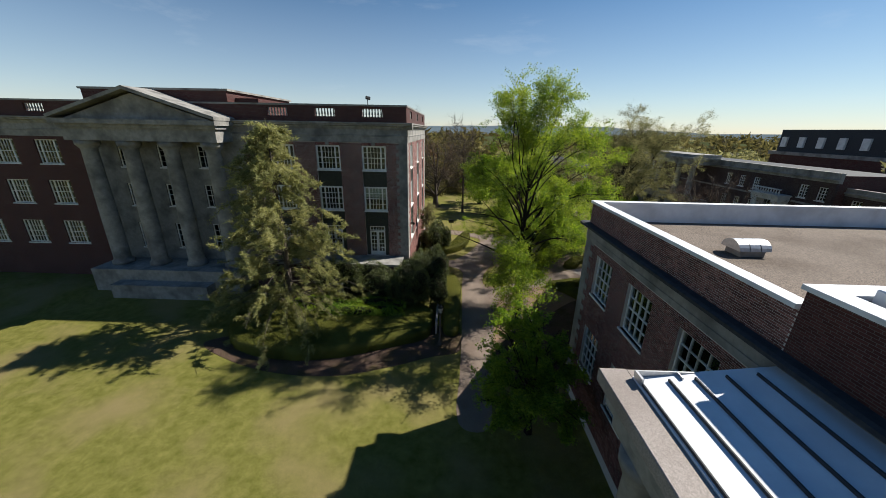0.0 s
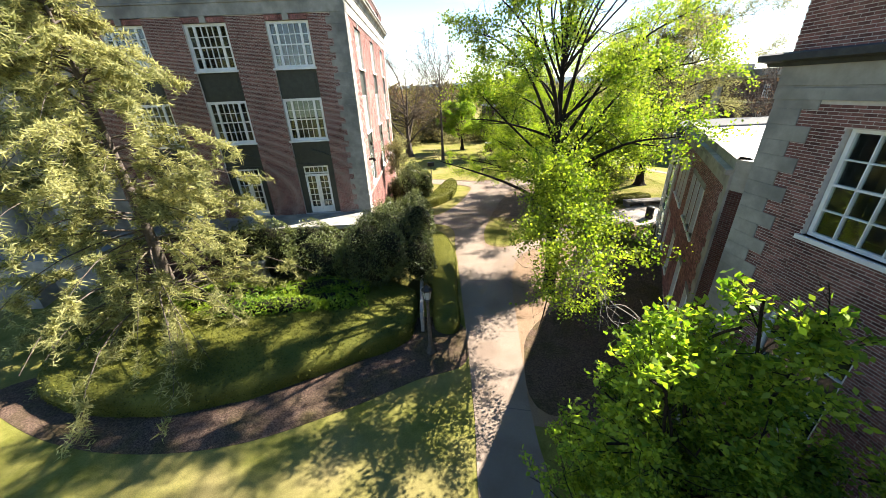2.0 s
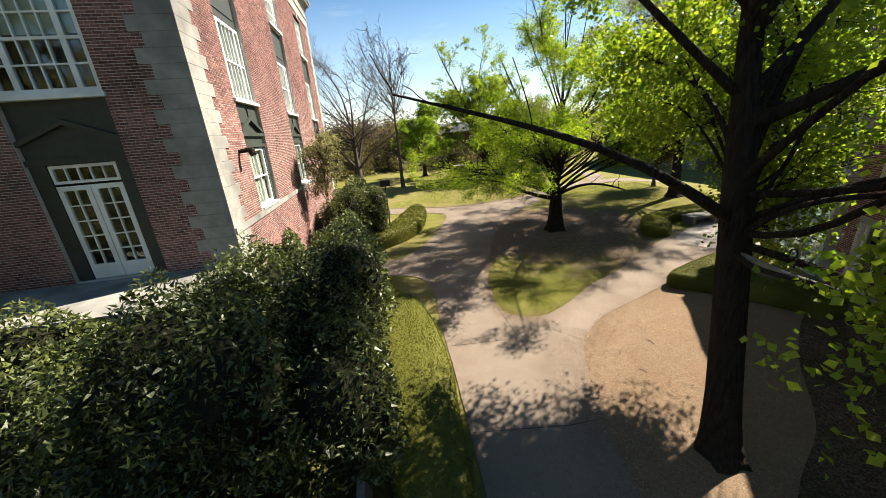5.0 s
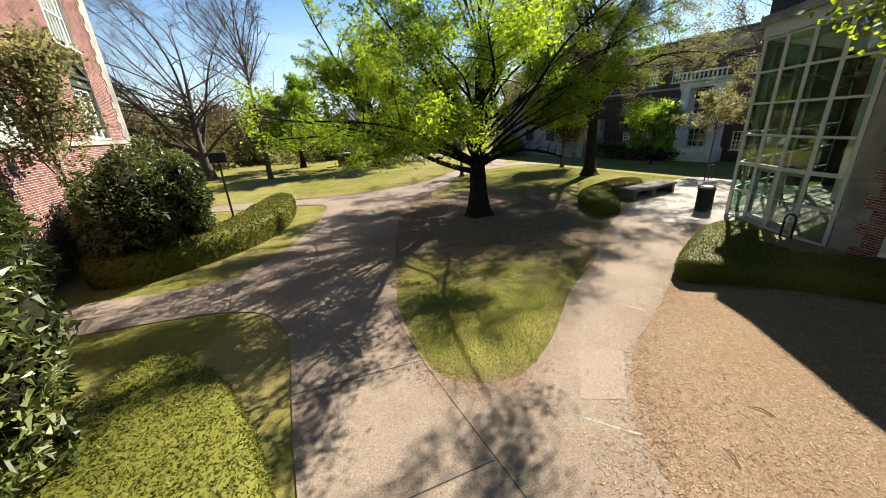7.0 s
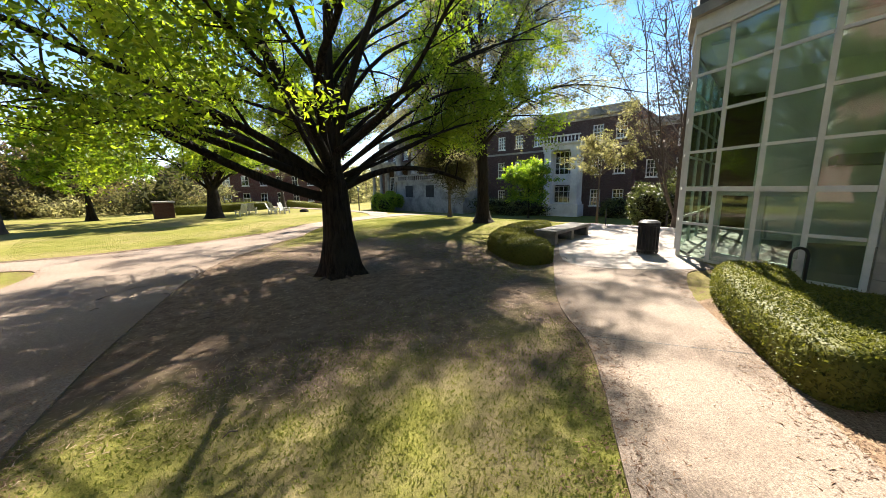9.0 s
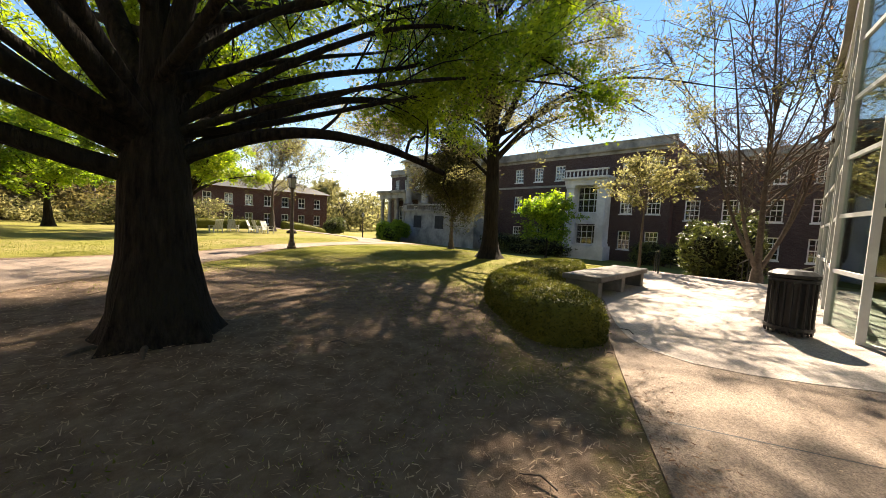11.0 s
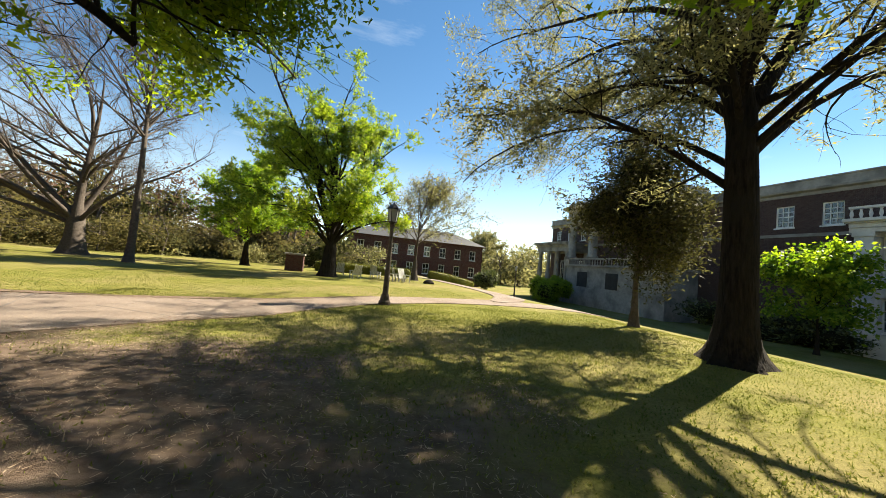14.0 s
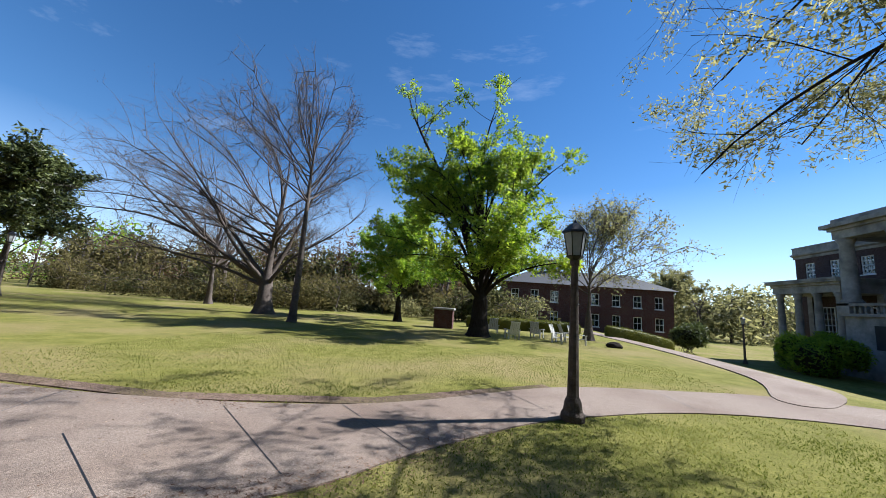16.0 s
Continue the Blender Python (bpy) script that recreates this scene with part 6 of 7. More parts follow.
# the oak on the lawn
tree("tall oak with olive new leaves and dark trunk on the lawn", (23.3, 46.5), 19.5, 0.36, (24.6, 46.3, 12.4, 10.2, 10.2, 7.4), 21, limbs=[
    (5.6, (19.8, 48.0, 16.0), 0.23, 0.0), (6.4, (27.6, 44.8, 16.5), 0.23, 0.0), (7.6, (24.6, 50.5, 14.5), 0.16, 0.0), (4.4, (17.6, 49.4, 5.6), 0.10), (5.2, (30.0, 45.0, 8.4), 0.12), (7.0, (20.0, 40.0, 9.5), 0.11, 0.15), (5.0, (19.6, 54.6, 5.4), 0.09, 0.2), (8.4, (20.4, 56.5, 12.4), 0.11, 0.1), (7.2, (21.6, 57.0, 9.4), 0.10, 0.15), (5.8, (24.5, 38.0, 6.4), 0.09, 0.2),
    (7.8, (20.2, 42.0, 9.6), 0.10, 0.12), (5.4, (25.6, 41.6, 6.6), 0.09, 0.22), (8.8, (27.2, 42.4, 10.6), 0.11, 0.1), (6.6, (29.4, 41.6, 7.4), 0.10, 0.2), (9.2, (18.4, 44.6, 12.6), 0.11, 0.08), (8.0, (22.6, 40.4, 13.4), 0.11, 0.06),
    (6.0, (18.6, 45.4, 7.6), 0.09, 0.12), (6.8, (20.6, 44.4, 6.8), 0.08, 0.16), (6.2, (21.0, 50.4, 7.0), 0.08, 0.16), (7.4, (26.8, 48.8, 8.0), 0.08, 0.14), (7.8, (28.4, 53.0, 9.4), 0.10, 0.1), (8.6, (26.4, 55.6, 10.6), 0.10, 0.1), (7.0, (30.4, 51.0, 9.8), 0.10, 0.1), (6.6, (24.4, 54.6, 7.4), 0.09, 0.14), (6.4, (22.4, 55.6, 6.6), 0.08, 0.2), (7.4, (23.6, 57.2, 8.2), 0.08, 0.16)],
    n_limbs=26, n_sub=11, n_twig=7, leaves=150000, leaf=0.066, leaf_sides=3, leaf_mat=M_LEAF_OLIVE, fork=0.32, spread=0.40, droop=0.06, long=2.3, flare=1.1, leader=0.5, limb_r=0.2, clump=-0.05, grain=0.5, reach=(0.35, 0.95), sub_from=0.12, clear=((5.0, 40.0, 30.0, 70.0, 3.0),))
conifer("feathery grey-green evergreen with drooping sprays", (-13.6, 27.0), 16.6, 8.0, 5, 120000, M_LEAF_CONIFER, skirt=0.8)
# tree standing close below the parapet
tree("small broad-leaved tree, deep green in shade with bright sunlit tips", (5.3, 14.9), 8.2, 0.16, (5.3, 14.6, 2.9, 3.2, 2.9, 2.3), 31, limbs=[(3.0, (2.9, 13.8, 6.9), 0.04), (3.2, (3.6, 13.6, 7.8), 0.04), (3.2, (4.1, 13.9, 7.9), 0.04), (3.2, (4.7, 13.6, 7.8), 0.04), (2.6, (2.5, 13.7, 5.9), 0.04), (3.0, (3.3, 14.3, 7.0), 0.04), (2.8, (4.8, 15.6, 5.9), 0.04), (2.8, (6.4, 15.4, 5.8), 0.04), (2.4, (2.9, 14.8, 4.2), 0.04), (2.6, (7.0, 15.8, 5.2), 0.04), (2.8, (3.9, 15.2, 5.9), 0.04), (2.0, (2.2, 14.4, 3.4), 0.03), (1.8, (2.3, 13.6, 2.8), 0.03), (2.2, (2.7, 13.0, 4.4), 0.03), (2.2, (3.6, 12.3, 4.0), 0.03), (2.2, (5.2, 12.0, 4.2), 0.03), (1.6, (3.0, 12.8, 2.0), 0.03)], n_limbs=28, n_sub=8, n_twig=5, leaves=62000, leaf=0.064, leaf_sides=4, long=1.7, leaf_mat=M_LEAF_MID, fork=0.16, low=0.6, spread=0.24, twig_len=0.5, leader=0.5, clump=-0.25, grain=0.9, clear=((-9.0, 20.0, 17.8, 30.0, 99.0), (-9.0, 1.8, 0.0, 30.0, 99.0), (7.9, 20.0, 0.0, 30.0, 99.0)))
# holly-like tree before the shaded hall
tree("slender olive-brown evergreen tree, dense and dark", (25.5, 51.2), 8.0, 0.14, (25.5, 51.2, 4.0, 2.5, 2.5, 3.7), 41, droop=0.12, n_limbs=30, n_sub=8, n_twig=5, leaves=30000, leaf=0.10, leaf_sides=3, reach=(0.4, 0.95), leaf_mat=M_LEAF_HOLLY, bark=M_BARKGREY, fork=0.14, low=1.0)
# far lawn
tree("tall bright green tree in full spring leaf with two tops", (14.3, 68.4), 15.0, 0.55, (13.4, 68.4, 6.8, 7.0, 6.2, 6.2), 51, limbs=[
    (3.0, (8.6, 68.2, 16.0), 0.24), (3.2, (14.8, 68.6, 15.8), 0.24), (3.0, (19.2, 68.0, 11.2), 0.16), (3.0, (17.6, 69.0, 12.6), 0.16), (3.4, (11.4, 68.0, 12.6), 0.2), (2.6, (7.4, 67.6, 6.0), 0.16), (2.6, (19.0, 67.0, 4.6), 0.16), (2.8, (18.8, 68.4, 7.4), 0.14), (2.6, (12.6, 63.6, 4.2), 0.14), (3.0, (9.2, 66.4, 9.4), 0.16), (3.0, (16.0, 66.0, 9.4), 0.16)],
    n_limbs=24, n_sub=11, n_twig=5, leaves=62000, leaf=0.15, leaf_sides=3, leaf_mat=M_LEAF_TALL, fork=0.2, low=2.0, twig_len=0.9, spread=0.36, leader=0.5)
tree("dark green broad tree behind the bright one", (7.0, 76.0), 11.0, 0.3, (7.6, 76.0, 5.6, 5.2, 4.6, 4.8), 53, n_limbs=24, n_sub=10, n_twig=5, leaves=34000, leaf=0.15, leaf_sides=3, leaf_mat=M_LEAF_MID, fork=0.15, low=1.2, twig_len=0.9, spread=0.36, leader=0.5)
tree("wide bare tree with heavy trunk and reddish buds", (-2.6, 71.5), 17.0, 0.62, (-8.6, 71.5, 9.8, 14.0, 8.0, 7.8), 61, limbs=[(2.6, (-21.0, 70.0, 8.0), 0.2), (2.8, (-18.0, 73.0, 11.0), 0.2), (2.5, (5.4, 70.5, 8.5), 0.18), (3.0, (-13.0, 69.0, 15.5), 0.2), (3.0, (1.5, 74.0, 14.0), 0.2), (2.4, (-16.0, 68.0, 5.5), 0.16), (3.2, (-7.0, 72.0, 17.2), 0.22), (2.8, (-10.0, 66.0, 12.0), 0.18), (2.8, (-20.0, 75.0, 6.0), 0.16), (2.9, (-22.5, 71.0, 10.5), 0.18), (3.0, (-18.0, 70.0, 14.0), 0.18), (3.0, (-21.0, 72.0, 12.5), 0.16)], n_limbs=22, n_sub=15, n_twig=8, leaves=16000, leaf=0.045, leaf_mat=M_LEAF_BUD, bark=M_BARKGREY, fork=0.16, twig_len=1.5, spread=0.38, up=0.06, leader=0.6, twig_r=0.0085)
tree("slender bare tree with rising grey limbs", (2.9, 66.7), 19.0, 0.22, (1.4, 66.7, 12.5, 5.0, 4.6, 6.0), 71, n_limbs=26, n_sub=9, n_twig=7, leaves=1500, leaf=0.045, leaf_mat=M_LEAF_BUD, bark=M_BARKGREY, fork=0.3, twig_len=1.1, up=0.0, spread=0.34, twig_r=0.010)
tree("spreading tree coming into pale leaf", (22.0, 73.0), 10.5, 0.30, (23.4, 73.0, 6.2, 5.6, 5.4, 4.0), 81, n_limbs=24, n_sub=10, n_twig=6, leaves=12000, leaf=0.10, leaf_mat=M_LEAF_OLIVE, bark=M_BARKGREY, fork=0.16, spread=0.36, up=0.08, leader=0.5, twig_r=0.010)
tree("big dark glossy evergreen tree at the edge of the lawn", (-19.6, 66.0), 10.5, 0.3, (-19.8, 66.0, 6.2, 4.4, 4.2, 4.6), 91, n_limbs=22, n_sub=8, n_twig=5, leaves=26000, leaf=0.24, leaf_sides=3, leaf_mat=M_LEAF_DARK, bark=M_BARKGREY, fork=0.12, low=1.6, spread=0.36, leader=0.6)
tree("bare wide tree, grey twigs against the sky", (-17.5, 84.0), 11.0, 0.4, (-17.5, 84.0, 6.4, 6.0, 6.0, 5.0), 95, n_limbs=16, n_sub=9, n_twig=6, leaves=3500, leaf=0.06, leaf_mat=M_LEAF_BUD, bark=M_BARKGREY, fork=0.2, twig_len=1.5)
tree("bare tall tree beyond the brick end wall", (-13.5, 78.0), 11.0, 0.3, (-13.5, 78.0, 7.0, 5.5, 5.5, 4.5), 97, n_limbs=18, n_sub=10, n_twig=7, leaves=4000, leaf=0.05, leaf_mat=M_LEAF_BUD, bark=M_BARKGREY, fork=0.2, twig_len=1.5)
tree("pale green round tree beyond the far walk", (44.0, 108.0), 9.5, 0.3, (44.0, 108.0, 5.6, 5.0, 5.0, 4.4), 99, n_limbs=16, n_sub=8, n_twig=4, leaves=18000, leaf=0.18, leaf_mat=M_LEAF_OLIVE, fork=0.2)
# around the plaza and the shaded hall
tree("many-stemmed tree, bare grey limbs with a few leaves", (28.6, 37.3), 11.5, 0.17, (28.8, 37.0, 7.4, 5.6, 5.2, 5.0), 103, limbs=[(0.6, (26.0, 38.6, 9.0), 0.09, 0.0), (0.5, (31.0, 35.6, 10.0), 0.09, 0.0), (0.7, (28.0, 39.4, 10.6), 0.09, 0.0), (0.6, (29.6, 34.6, 8.6), 0.08, 0.0)], n_limbs=24, n_sub=11, n_twig=8, leaves=5000, leaf=0.06, leaf_mat=M_LEAF_BUD, bark=M_BARKGREY, fork=0.05, twig_len=1.2, twig_r=0.009, up=0.0)
tree("small thin tree with pale green leaves", (29.0, 41.6), 5.6, 0.07, (29.4, 41.2, 4.0, 2.9, 2.9, 1.9), 107, reach=(0.5, 1.0), n_limbs=18, n_sub=6, n_twig=4, leaves=5200, leaf=0.085, clump=-0.05, grain=0.9, leaf_mat=M_LEAF_OLIVE, bark=M_BARKGREY, fork=0.42, twig_len=0.7, low=2.0)
tree("small bright green tree before the shaded hall", (43.5, 54.6), 5.6, 0.12, (43.5, 54.6, 2.2, 3.0, 3.0, 2.6), 109, n_limbs=16, n_sub=7, n_twig=4, leaves=12000, leaf=0.16, leaf_mat=M_LEAF_MID, fork=0.15)
shrub("dense pale-flecked shrub beside the steps", (31.8, 38.8), (1.8, 1.8, 3.4), 113, 14000, M_LEAF_DARK, 0.10)
shrub("dark shrubs at the foot of the shaded hall", (47.0, 60.0), (1.6, 6.0, 2.2), 117, 9000, M_LEAF_DARK, 0.14)
shrub("dark clipped shrubs below the brick wall of the shaded hall", (48.6, 45.6), (1.0, 2.6, 2.2), 118, 7000, M_LEAF_DARK, 0.12)
shrub("bright green shrub beside the far walk", (42.0, 80.5), (2.8, 3.4, 3.6), 119, 16000, M_LEAF_LIME, 0.14)
shrub("round dark shrub by the far walk", (37.0, 90.0), (2.2, 2.2, 3.2), 121, 9000, M_LEAF_DARK, 0.14)
# beds beside the hall
hedge("groundcover_bed", "broad mound of clipped groundcover with a shaded edge", smooth_outline([(-17.6, 24.6), (-15.6, 21.6), (-11.4, 20.5), (-7.4, 21.0), (-3.9, 22.4), (-1.5, 23.5), (-0.8, 25.0), (-1.2, 27.4), (-6.0, 28.6), (-12.0, 28.6), (-17.0, 27.6)]), 0.9, M_HEDGE, 68200, 0.053, 6, "groundcover", 0.12, 0.3)
hedge("hedge", "low clipped hedge curling beside the bare soil, sunlit top", smooth_outline([(14.5, 38.7), (14.9, 38.2), (15.5, 38.2), (16.2, 38.9), (16.9, 39.9), (18.2, 40.35), (20.0, 40.6), (21.1, 41.0), (21.2, 41.6), (20.3, 41.9), (18.2, 41.7), (16.9, 41.3), (15.9, 40.7), (15.0, 39.6)]), 0.56, M_HEDGE, 95000, 0.024, 2)
hedge("hedge", "clipped box hedge before the glass entrance, half in shade", smooth_outline([(11.0, 33.2), (11.5, 32.5), (12.6, 31.3), (13.6, 29.8), (14.6, 30.4), (13.6, 32.0), (13.4, 32.9), (15.2, 33.4), (15.3, 34.2), (14.6, 34.4), (12.6, 33.9)], 5), 0.56, M_HEDGE, 76000, 0.024, 3)
hedge("hedge", "clipped yellow-green hedge along the walk", smooth_outline([(0.3, 24.6), (1.35, 24.4), (1.55, 27.0), (1.75, 30.5), (1.55, 33.2), (0.6, 35.2), (-0.3, 35.0), (-0.5, 33.0), (-0.2, 30.0), (0.2, 27.0)]), 0.65, M_HEDGE, 90000, 0.026, 4)
hedge("hedge", "dark clipped hedge beside the lawn walk", smooth_outline([(2.6, 50.2), (3.5, 49.6), (3.0, 46.2), (1.8, 43.6), (-0.6, 41.6), (-2.6, 41.6), (-2.6, 43.0), (-0.6, 43.4), (0.8, 45.2), (1.6, 47.6)]), 0.85, M_HEDGE, 31000, 0.053, 5)
shrub("large dark glossy evergreen shrub against the terrace", (-2.05, 29.3), (3.0, 3.2, 4.5), 8, 110000, M_LEAF_DARK, 0.06, lumps=18)
shrub("large dark glossy evergreen shrub beside the brick wall", (-1.7, 33.4), (1.9, 2.6, 3.9), 18, 50000, M_LEAF_DARK, 0.064, lumps=10)
shrub("dark glossy evergreen shrubs along the terrace wall", (-8.2, 29.4), (4.2, 1.5, 3.3), 9, 48000, M_LEAF_DARK, 0.072, lumps=12)
shrub("rounded dark evergreen shrub by the brick end wall", (-1.4, 43.4), (2.4, 2.6, 3.7), 10, 45000, M_LEAF_DARK, 0.08)
shrub("low dark leafy groundcover in the shaded bed", (-8.4, 26.6), (5.6, 1.5, 1.0), 16, 20000, M_LEAF_MID, 0.085, lumps=16, zoff=0.55)
shrub("bright green leafy shrubs in the shaded bed", (-4.4, 26.2), (2.0, 1.2, 1.5), 12, 9000, M_LEAF_MID, 0.12)
tree("thin reddish young tree against the brick wall", (-2.4, 42.0), 6.6, 0.06, (-2.3, 42.2, 4.8, 0.9, 1.5, 2.0), 14, n_limbs=14, n_sub=6, n_twig=4, leaves=6000, leaf=0.08, leaf_mat=M_LEAF_OLIVE, bark=M_BARKGREY, fork=0.3, twig_len=0.6, low=2.2)


def woods(label, spots, seed, leaf_mat, leaf, per):
    """Far woods: many stems and loose leaf masses in one body."""
    rng = np.random.default_rng(seed)
    pos = []
    w = Wood()
    for x, y, h, r in spots:
        z = ground_z(x, y) if abs(x) < 200 else 0
        w.tube([np.array([x, y, z - 0.2]), np.array([x + rng.normal() * 0.4, y, z + h * 0.5]), np.array([x + rng.normal(), y + rng.normal(), z + h * 0.9])], 0.02 * h, 0.03, 5)
        for _ in range(9):
            a = rng.uniform(0, 6.28)
            s = np.array([x, y, z + h * rng.uniform(0.25, 0.7)])
            e = s + np.array([math.cos(a) * r, math.sin(a) * r, h * rng.uniform(0.1, 0.35)])
            w.tube(bend(s, e, rng, 0, 0.08, 3), 0.006 * h, 0.015, 3)
        for _ in range(7):
            c = np.array([x + rng.normal() * r * 0.5, y + rng.normal() * r * 0.5, z + h * rng.uniform(0.04, 0.88)])
            n = per // 11
            d = rng.normal(size=(n, 3))
            d /= np.linalg.norm(d, axis=1)[:, None]
            pos.append(c + d * (rng.uniform(0.3, 1, n) ** 0.6)[:, None] * np.array([r * 0.55, r * 0.55, h * 0.22]))
    pos = np.concatenate(pos)
    ob = thing("woods", label, "woods", "", (spots[0][0], spots[0][1], 0))
    tagged(w.make("stems", M_BARKGREY, ob), kind="stuff")
    tagged(cards("foliage", pos, 1.55 * leaf * rng.uniform(0.6, 1.4, len(pos)), leaf_mat, ob, rng, 0.1, 1.5, sides=3), kind="stuff")
    return ob


wr = random.Random(4)
woods("thin woods of olive and brown trees behind the lawn", [(wr.uniform(-60, 12), wr.uniform(88, 125), wr.uniform(6, 11), wr.uniform(2.5, 4.5)) for _ in range(60)], 3, M_LEAF_WOODS, 0.28, 900)
woods("brushy undergrowth at the edge of the lawn", [(wr.uniform(-45, 16), wr.uniform(82, 96), wr.uniform(2, 4.5), wr.uniform(2, 3.5)) for _ in range(60)], 13, M_LEAF_WOODS, 0.14, 1100)
woods("dark undergrowth at the edge of the lawn", [(wr.uniform(-45, 20), wr.uniform(84, 98), wr.uniform(2, 4.0), wr.uniform(2, 3.5)) for _ in range(40)], 14, M_LEAF_DIM, 0.15, 1000)
woods("dark evergreen trees behind the lawn", [(wr.uniform(-50, 14), wr.uniform(84, 120), wr.uniform(5, 9), wr.uniform(2, 3.5)) for _ in range(26)], 4, M_LEAF_DIM, 0.32, 900)
woods("olive scrub along the far edge of the lawn", [(wr.uniform(-45, 20), wr.uniform(84, 98), wr.uniform(2, 4.0), wr.uniform(2, 3.0)) for _ in range(26)], 23, M_LEAF_OLIVE, 0.14, 900)
woods("bare brown woods", [(wr.uniform(-75, 10), wr.uniform(92, 140), wr.uniform(8, 14), wr.uniform(3, 5)) for _ in range(40)], 5, M_LEAF_BUD, 0.22, 420)
woods("distant green treetops behind the halls", [(wr.uniform(30, 110), wr.uniform(118, 150), wr.uniform(9, 13), wr.uniform(4, 6)) for _ in range(36)], 6, M_LEAF_OLIVE, 0.45, 800)
woods("far belt of trees across the fields", [(wr.uniform(-60, 260), wr.uniform(160, 260), wr.uniform(8, 13), wr.uniform(5, 9)) for _ in range(70)], 33, M_LEAF_WOODS, 1.0, 300)
woods("far green trees across the fields", [(wr.uniform(20, 260), wr.uniform(150, 230), wr.uniform(7, 11), wr.uniform(5, 8)) for _ in range(40)], 34, M_LEAF_OLIVE, 1.0, 300)
woods("treetops far to the west", [(wr.uniform(-120, -62), wr.uniform(20, 120), wr.uniform(9, 16), wr.uniform(4, 6)) for _ in range(40)], 7, M_LEAF_MID, 0.5, 700)
woods("treetops behind the shaded hall", [(wr.uniform(70, 130), wr.uniform(-20, 130), wr.uniform(9, 13), wr.uniform(4, 6)) for _ in range(50)], 8, M_LEAF_OLIVE, 0.5, 700)


woods("wooded country reaching to the hills", [(wr.uniform(-500, 750), wr.uniform(270, 420) + 500 * wr.random() ** 2, wr.uniform(10, 17), wr.uniform(9, 16)) for _ in range(260)], 35, M_LEAF_WOODS, 2.4, 130)


def hills():
    """Wooded ridges along the horizon; haze is put into the far one's pale blue colour."""
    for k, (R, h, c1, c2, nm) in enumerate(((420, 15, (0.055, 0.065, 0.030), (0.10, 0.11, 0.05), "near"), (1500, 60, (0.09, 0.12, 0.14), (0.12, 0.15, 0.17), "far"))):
        bm = bmesh.new()
        n = 240
        lo, hi, back = [], [], []
        for i in range(n):
            a = 2 * math.pi * i / n
            z = h * (0.55 + 0.45 * noise.noise(Vector((math.cos(a) * 2.2, math.sin(a) * 2.2, k * 3.1))) + 0.10 * noise.noise(Vector((math.cos(a) * 14, math.sin(a) * 14, k))))
            lo.append(bm.verts.new((R * math.cos(a), R * math.sin(a), -8)))
            hi.append(bm.verts.new((R * 1.15 * math.cos(a), R * 1.15 * math.sin(a), z)))
            back.append(bm.verts.new((R * 1.4 * math.cos(a), R * 1.4 * math.sin(a), -8)))
        for i in range(n):
            j = (i + 1) % n
            bm.faces.new((lo[i], lo[j], hi[j], hi[i]))
            bm.faces.new((hi[i], hi[j], back[j], back[i]))
        bmesh.ops.recalc_face_normals(bm, faces=bm.faces)
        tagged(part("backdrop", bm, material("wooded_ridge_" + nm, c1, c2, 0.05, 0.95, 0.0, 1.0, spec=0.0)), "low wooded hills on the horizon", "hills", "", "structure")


hills()

# ---- things out of doors ----
def lamp_post(x, y, height, label="dark post-top lantern on a fluted concrete column", rz=0.0):
    z = ground_z(x, y)
    ob = thing("street_lamp", label, "street lamp", "lamp posts", (x, y, z))
    h = height
    part("base", lathe([(0.21, 0.0), (0.21, 0.10), (0.17, 0.16), (0.15, 0.30), (0.12, 0.38)], 12, (x, y, z)), M_BARKGREY, ob)
    part("column", lathe([(0.105, 0.38), (0.10, 0.6), (0.062, h - 0.92), (0.085, h - 0.88), (0.085, h - 0.80)], 10, (x, y, z)), M_BARKGREY, ob)
    part("lantern_cage", lathe([(0.07, h - 0.80), (0.16, h - 0.74), (0.165, h - 0.72)], 6, (x, y, z)), M_BLACK, ob)
    part("lantern_glass", lathe([(0.13, h - 0.72), (0.20, h - 0.30), (0.20, h - 0.28)], 6, (x, y, z)), M_LAMPGLASS, ob, "frosted lantern glass")
    for k in range(6):
        a = 2 * math.pi * k / 6
        b = bmesh.new()
        tube(b, [(x + 0.135 * math.cos(a), y + 0.135 * math.sin(a), z + h - 0.73), (x + 0.205 * math.cos(a), y + 0.205 * math.sin(a), z + h - 0.28)], [0.012, 0.012], 4)
        part("rib", b, M_BLACK, ob)
    part("cap", lathe([(0.25, h - 0.28), (0.24, h - 0.24), (0.12, h - 0.12), (0.06, h - 0.08), (0.03, h - 0.05), (0.008, h)], 6, (x, y, z)), M_BLACK, ob, "black lantern cap")
    return ob


lamp_post(0.0, 23.0, 3.6)
lamp_post(16.65, 53.35, 3.65)
lamp_post(38.8, 83.7, 4.4)
lamp_post(-15.7, 64.0, 4.4)

# concrete slab bench
bench = thing("bench", "wide low concrete slab bench on block legs, open between", "bench", "", (19.7, 39.7, 0.0))
part("slab", box(bmesh.new(), 18.0, 21.4, 39.25, 40.15, 0.40, 0.52, 0.012), M_BENCH, bench, "weathered concrete slab top")
for x in (18.06, 19.55, 21.1):
    part("leg", box(bmesh.new(), x, x + 0.24, 39.32, 40.08, -0.02, 0.40, 0.01), M_BENCH, bench)
part("end_panel", box(bmesh.new(), 18.30, 19.55, 39.98, 40.06, -0.02, 0.395, 0.005), M_BENCH, bench)
part("end_panel", box(bmesh.new(), 19.79, 21.1, 39.98, 40.06, -0.02, 0.395, 0.005), M_BENCH, bench)

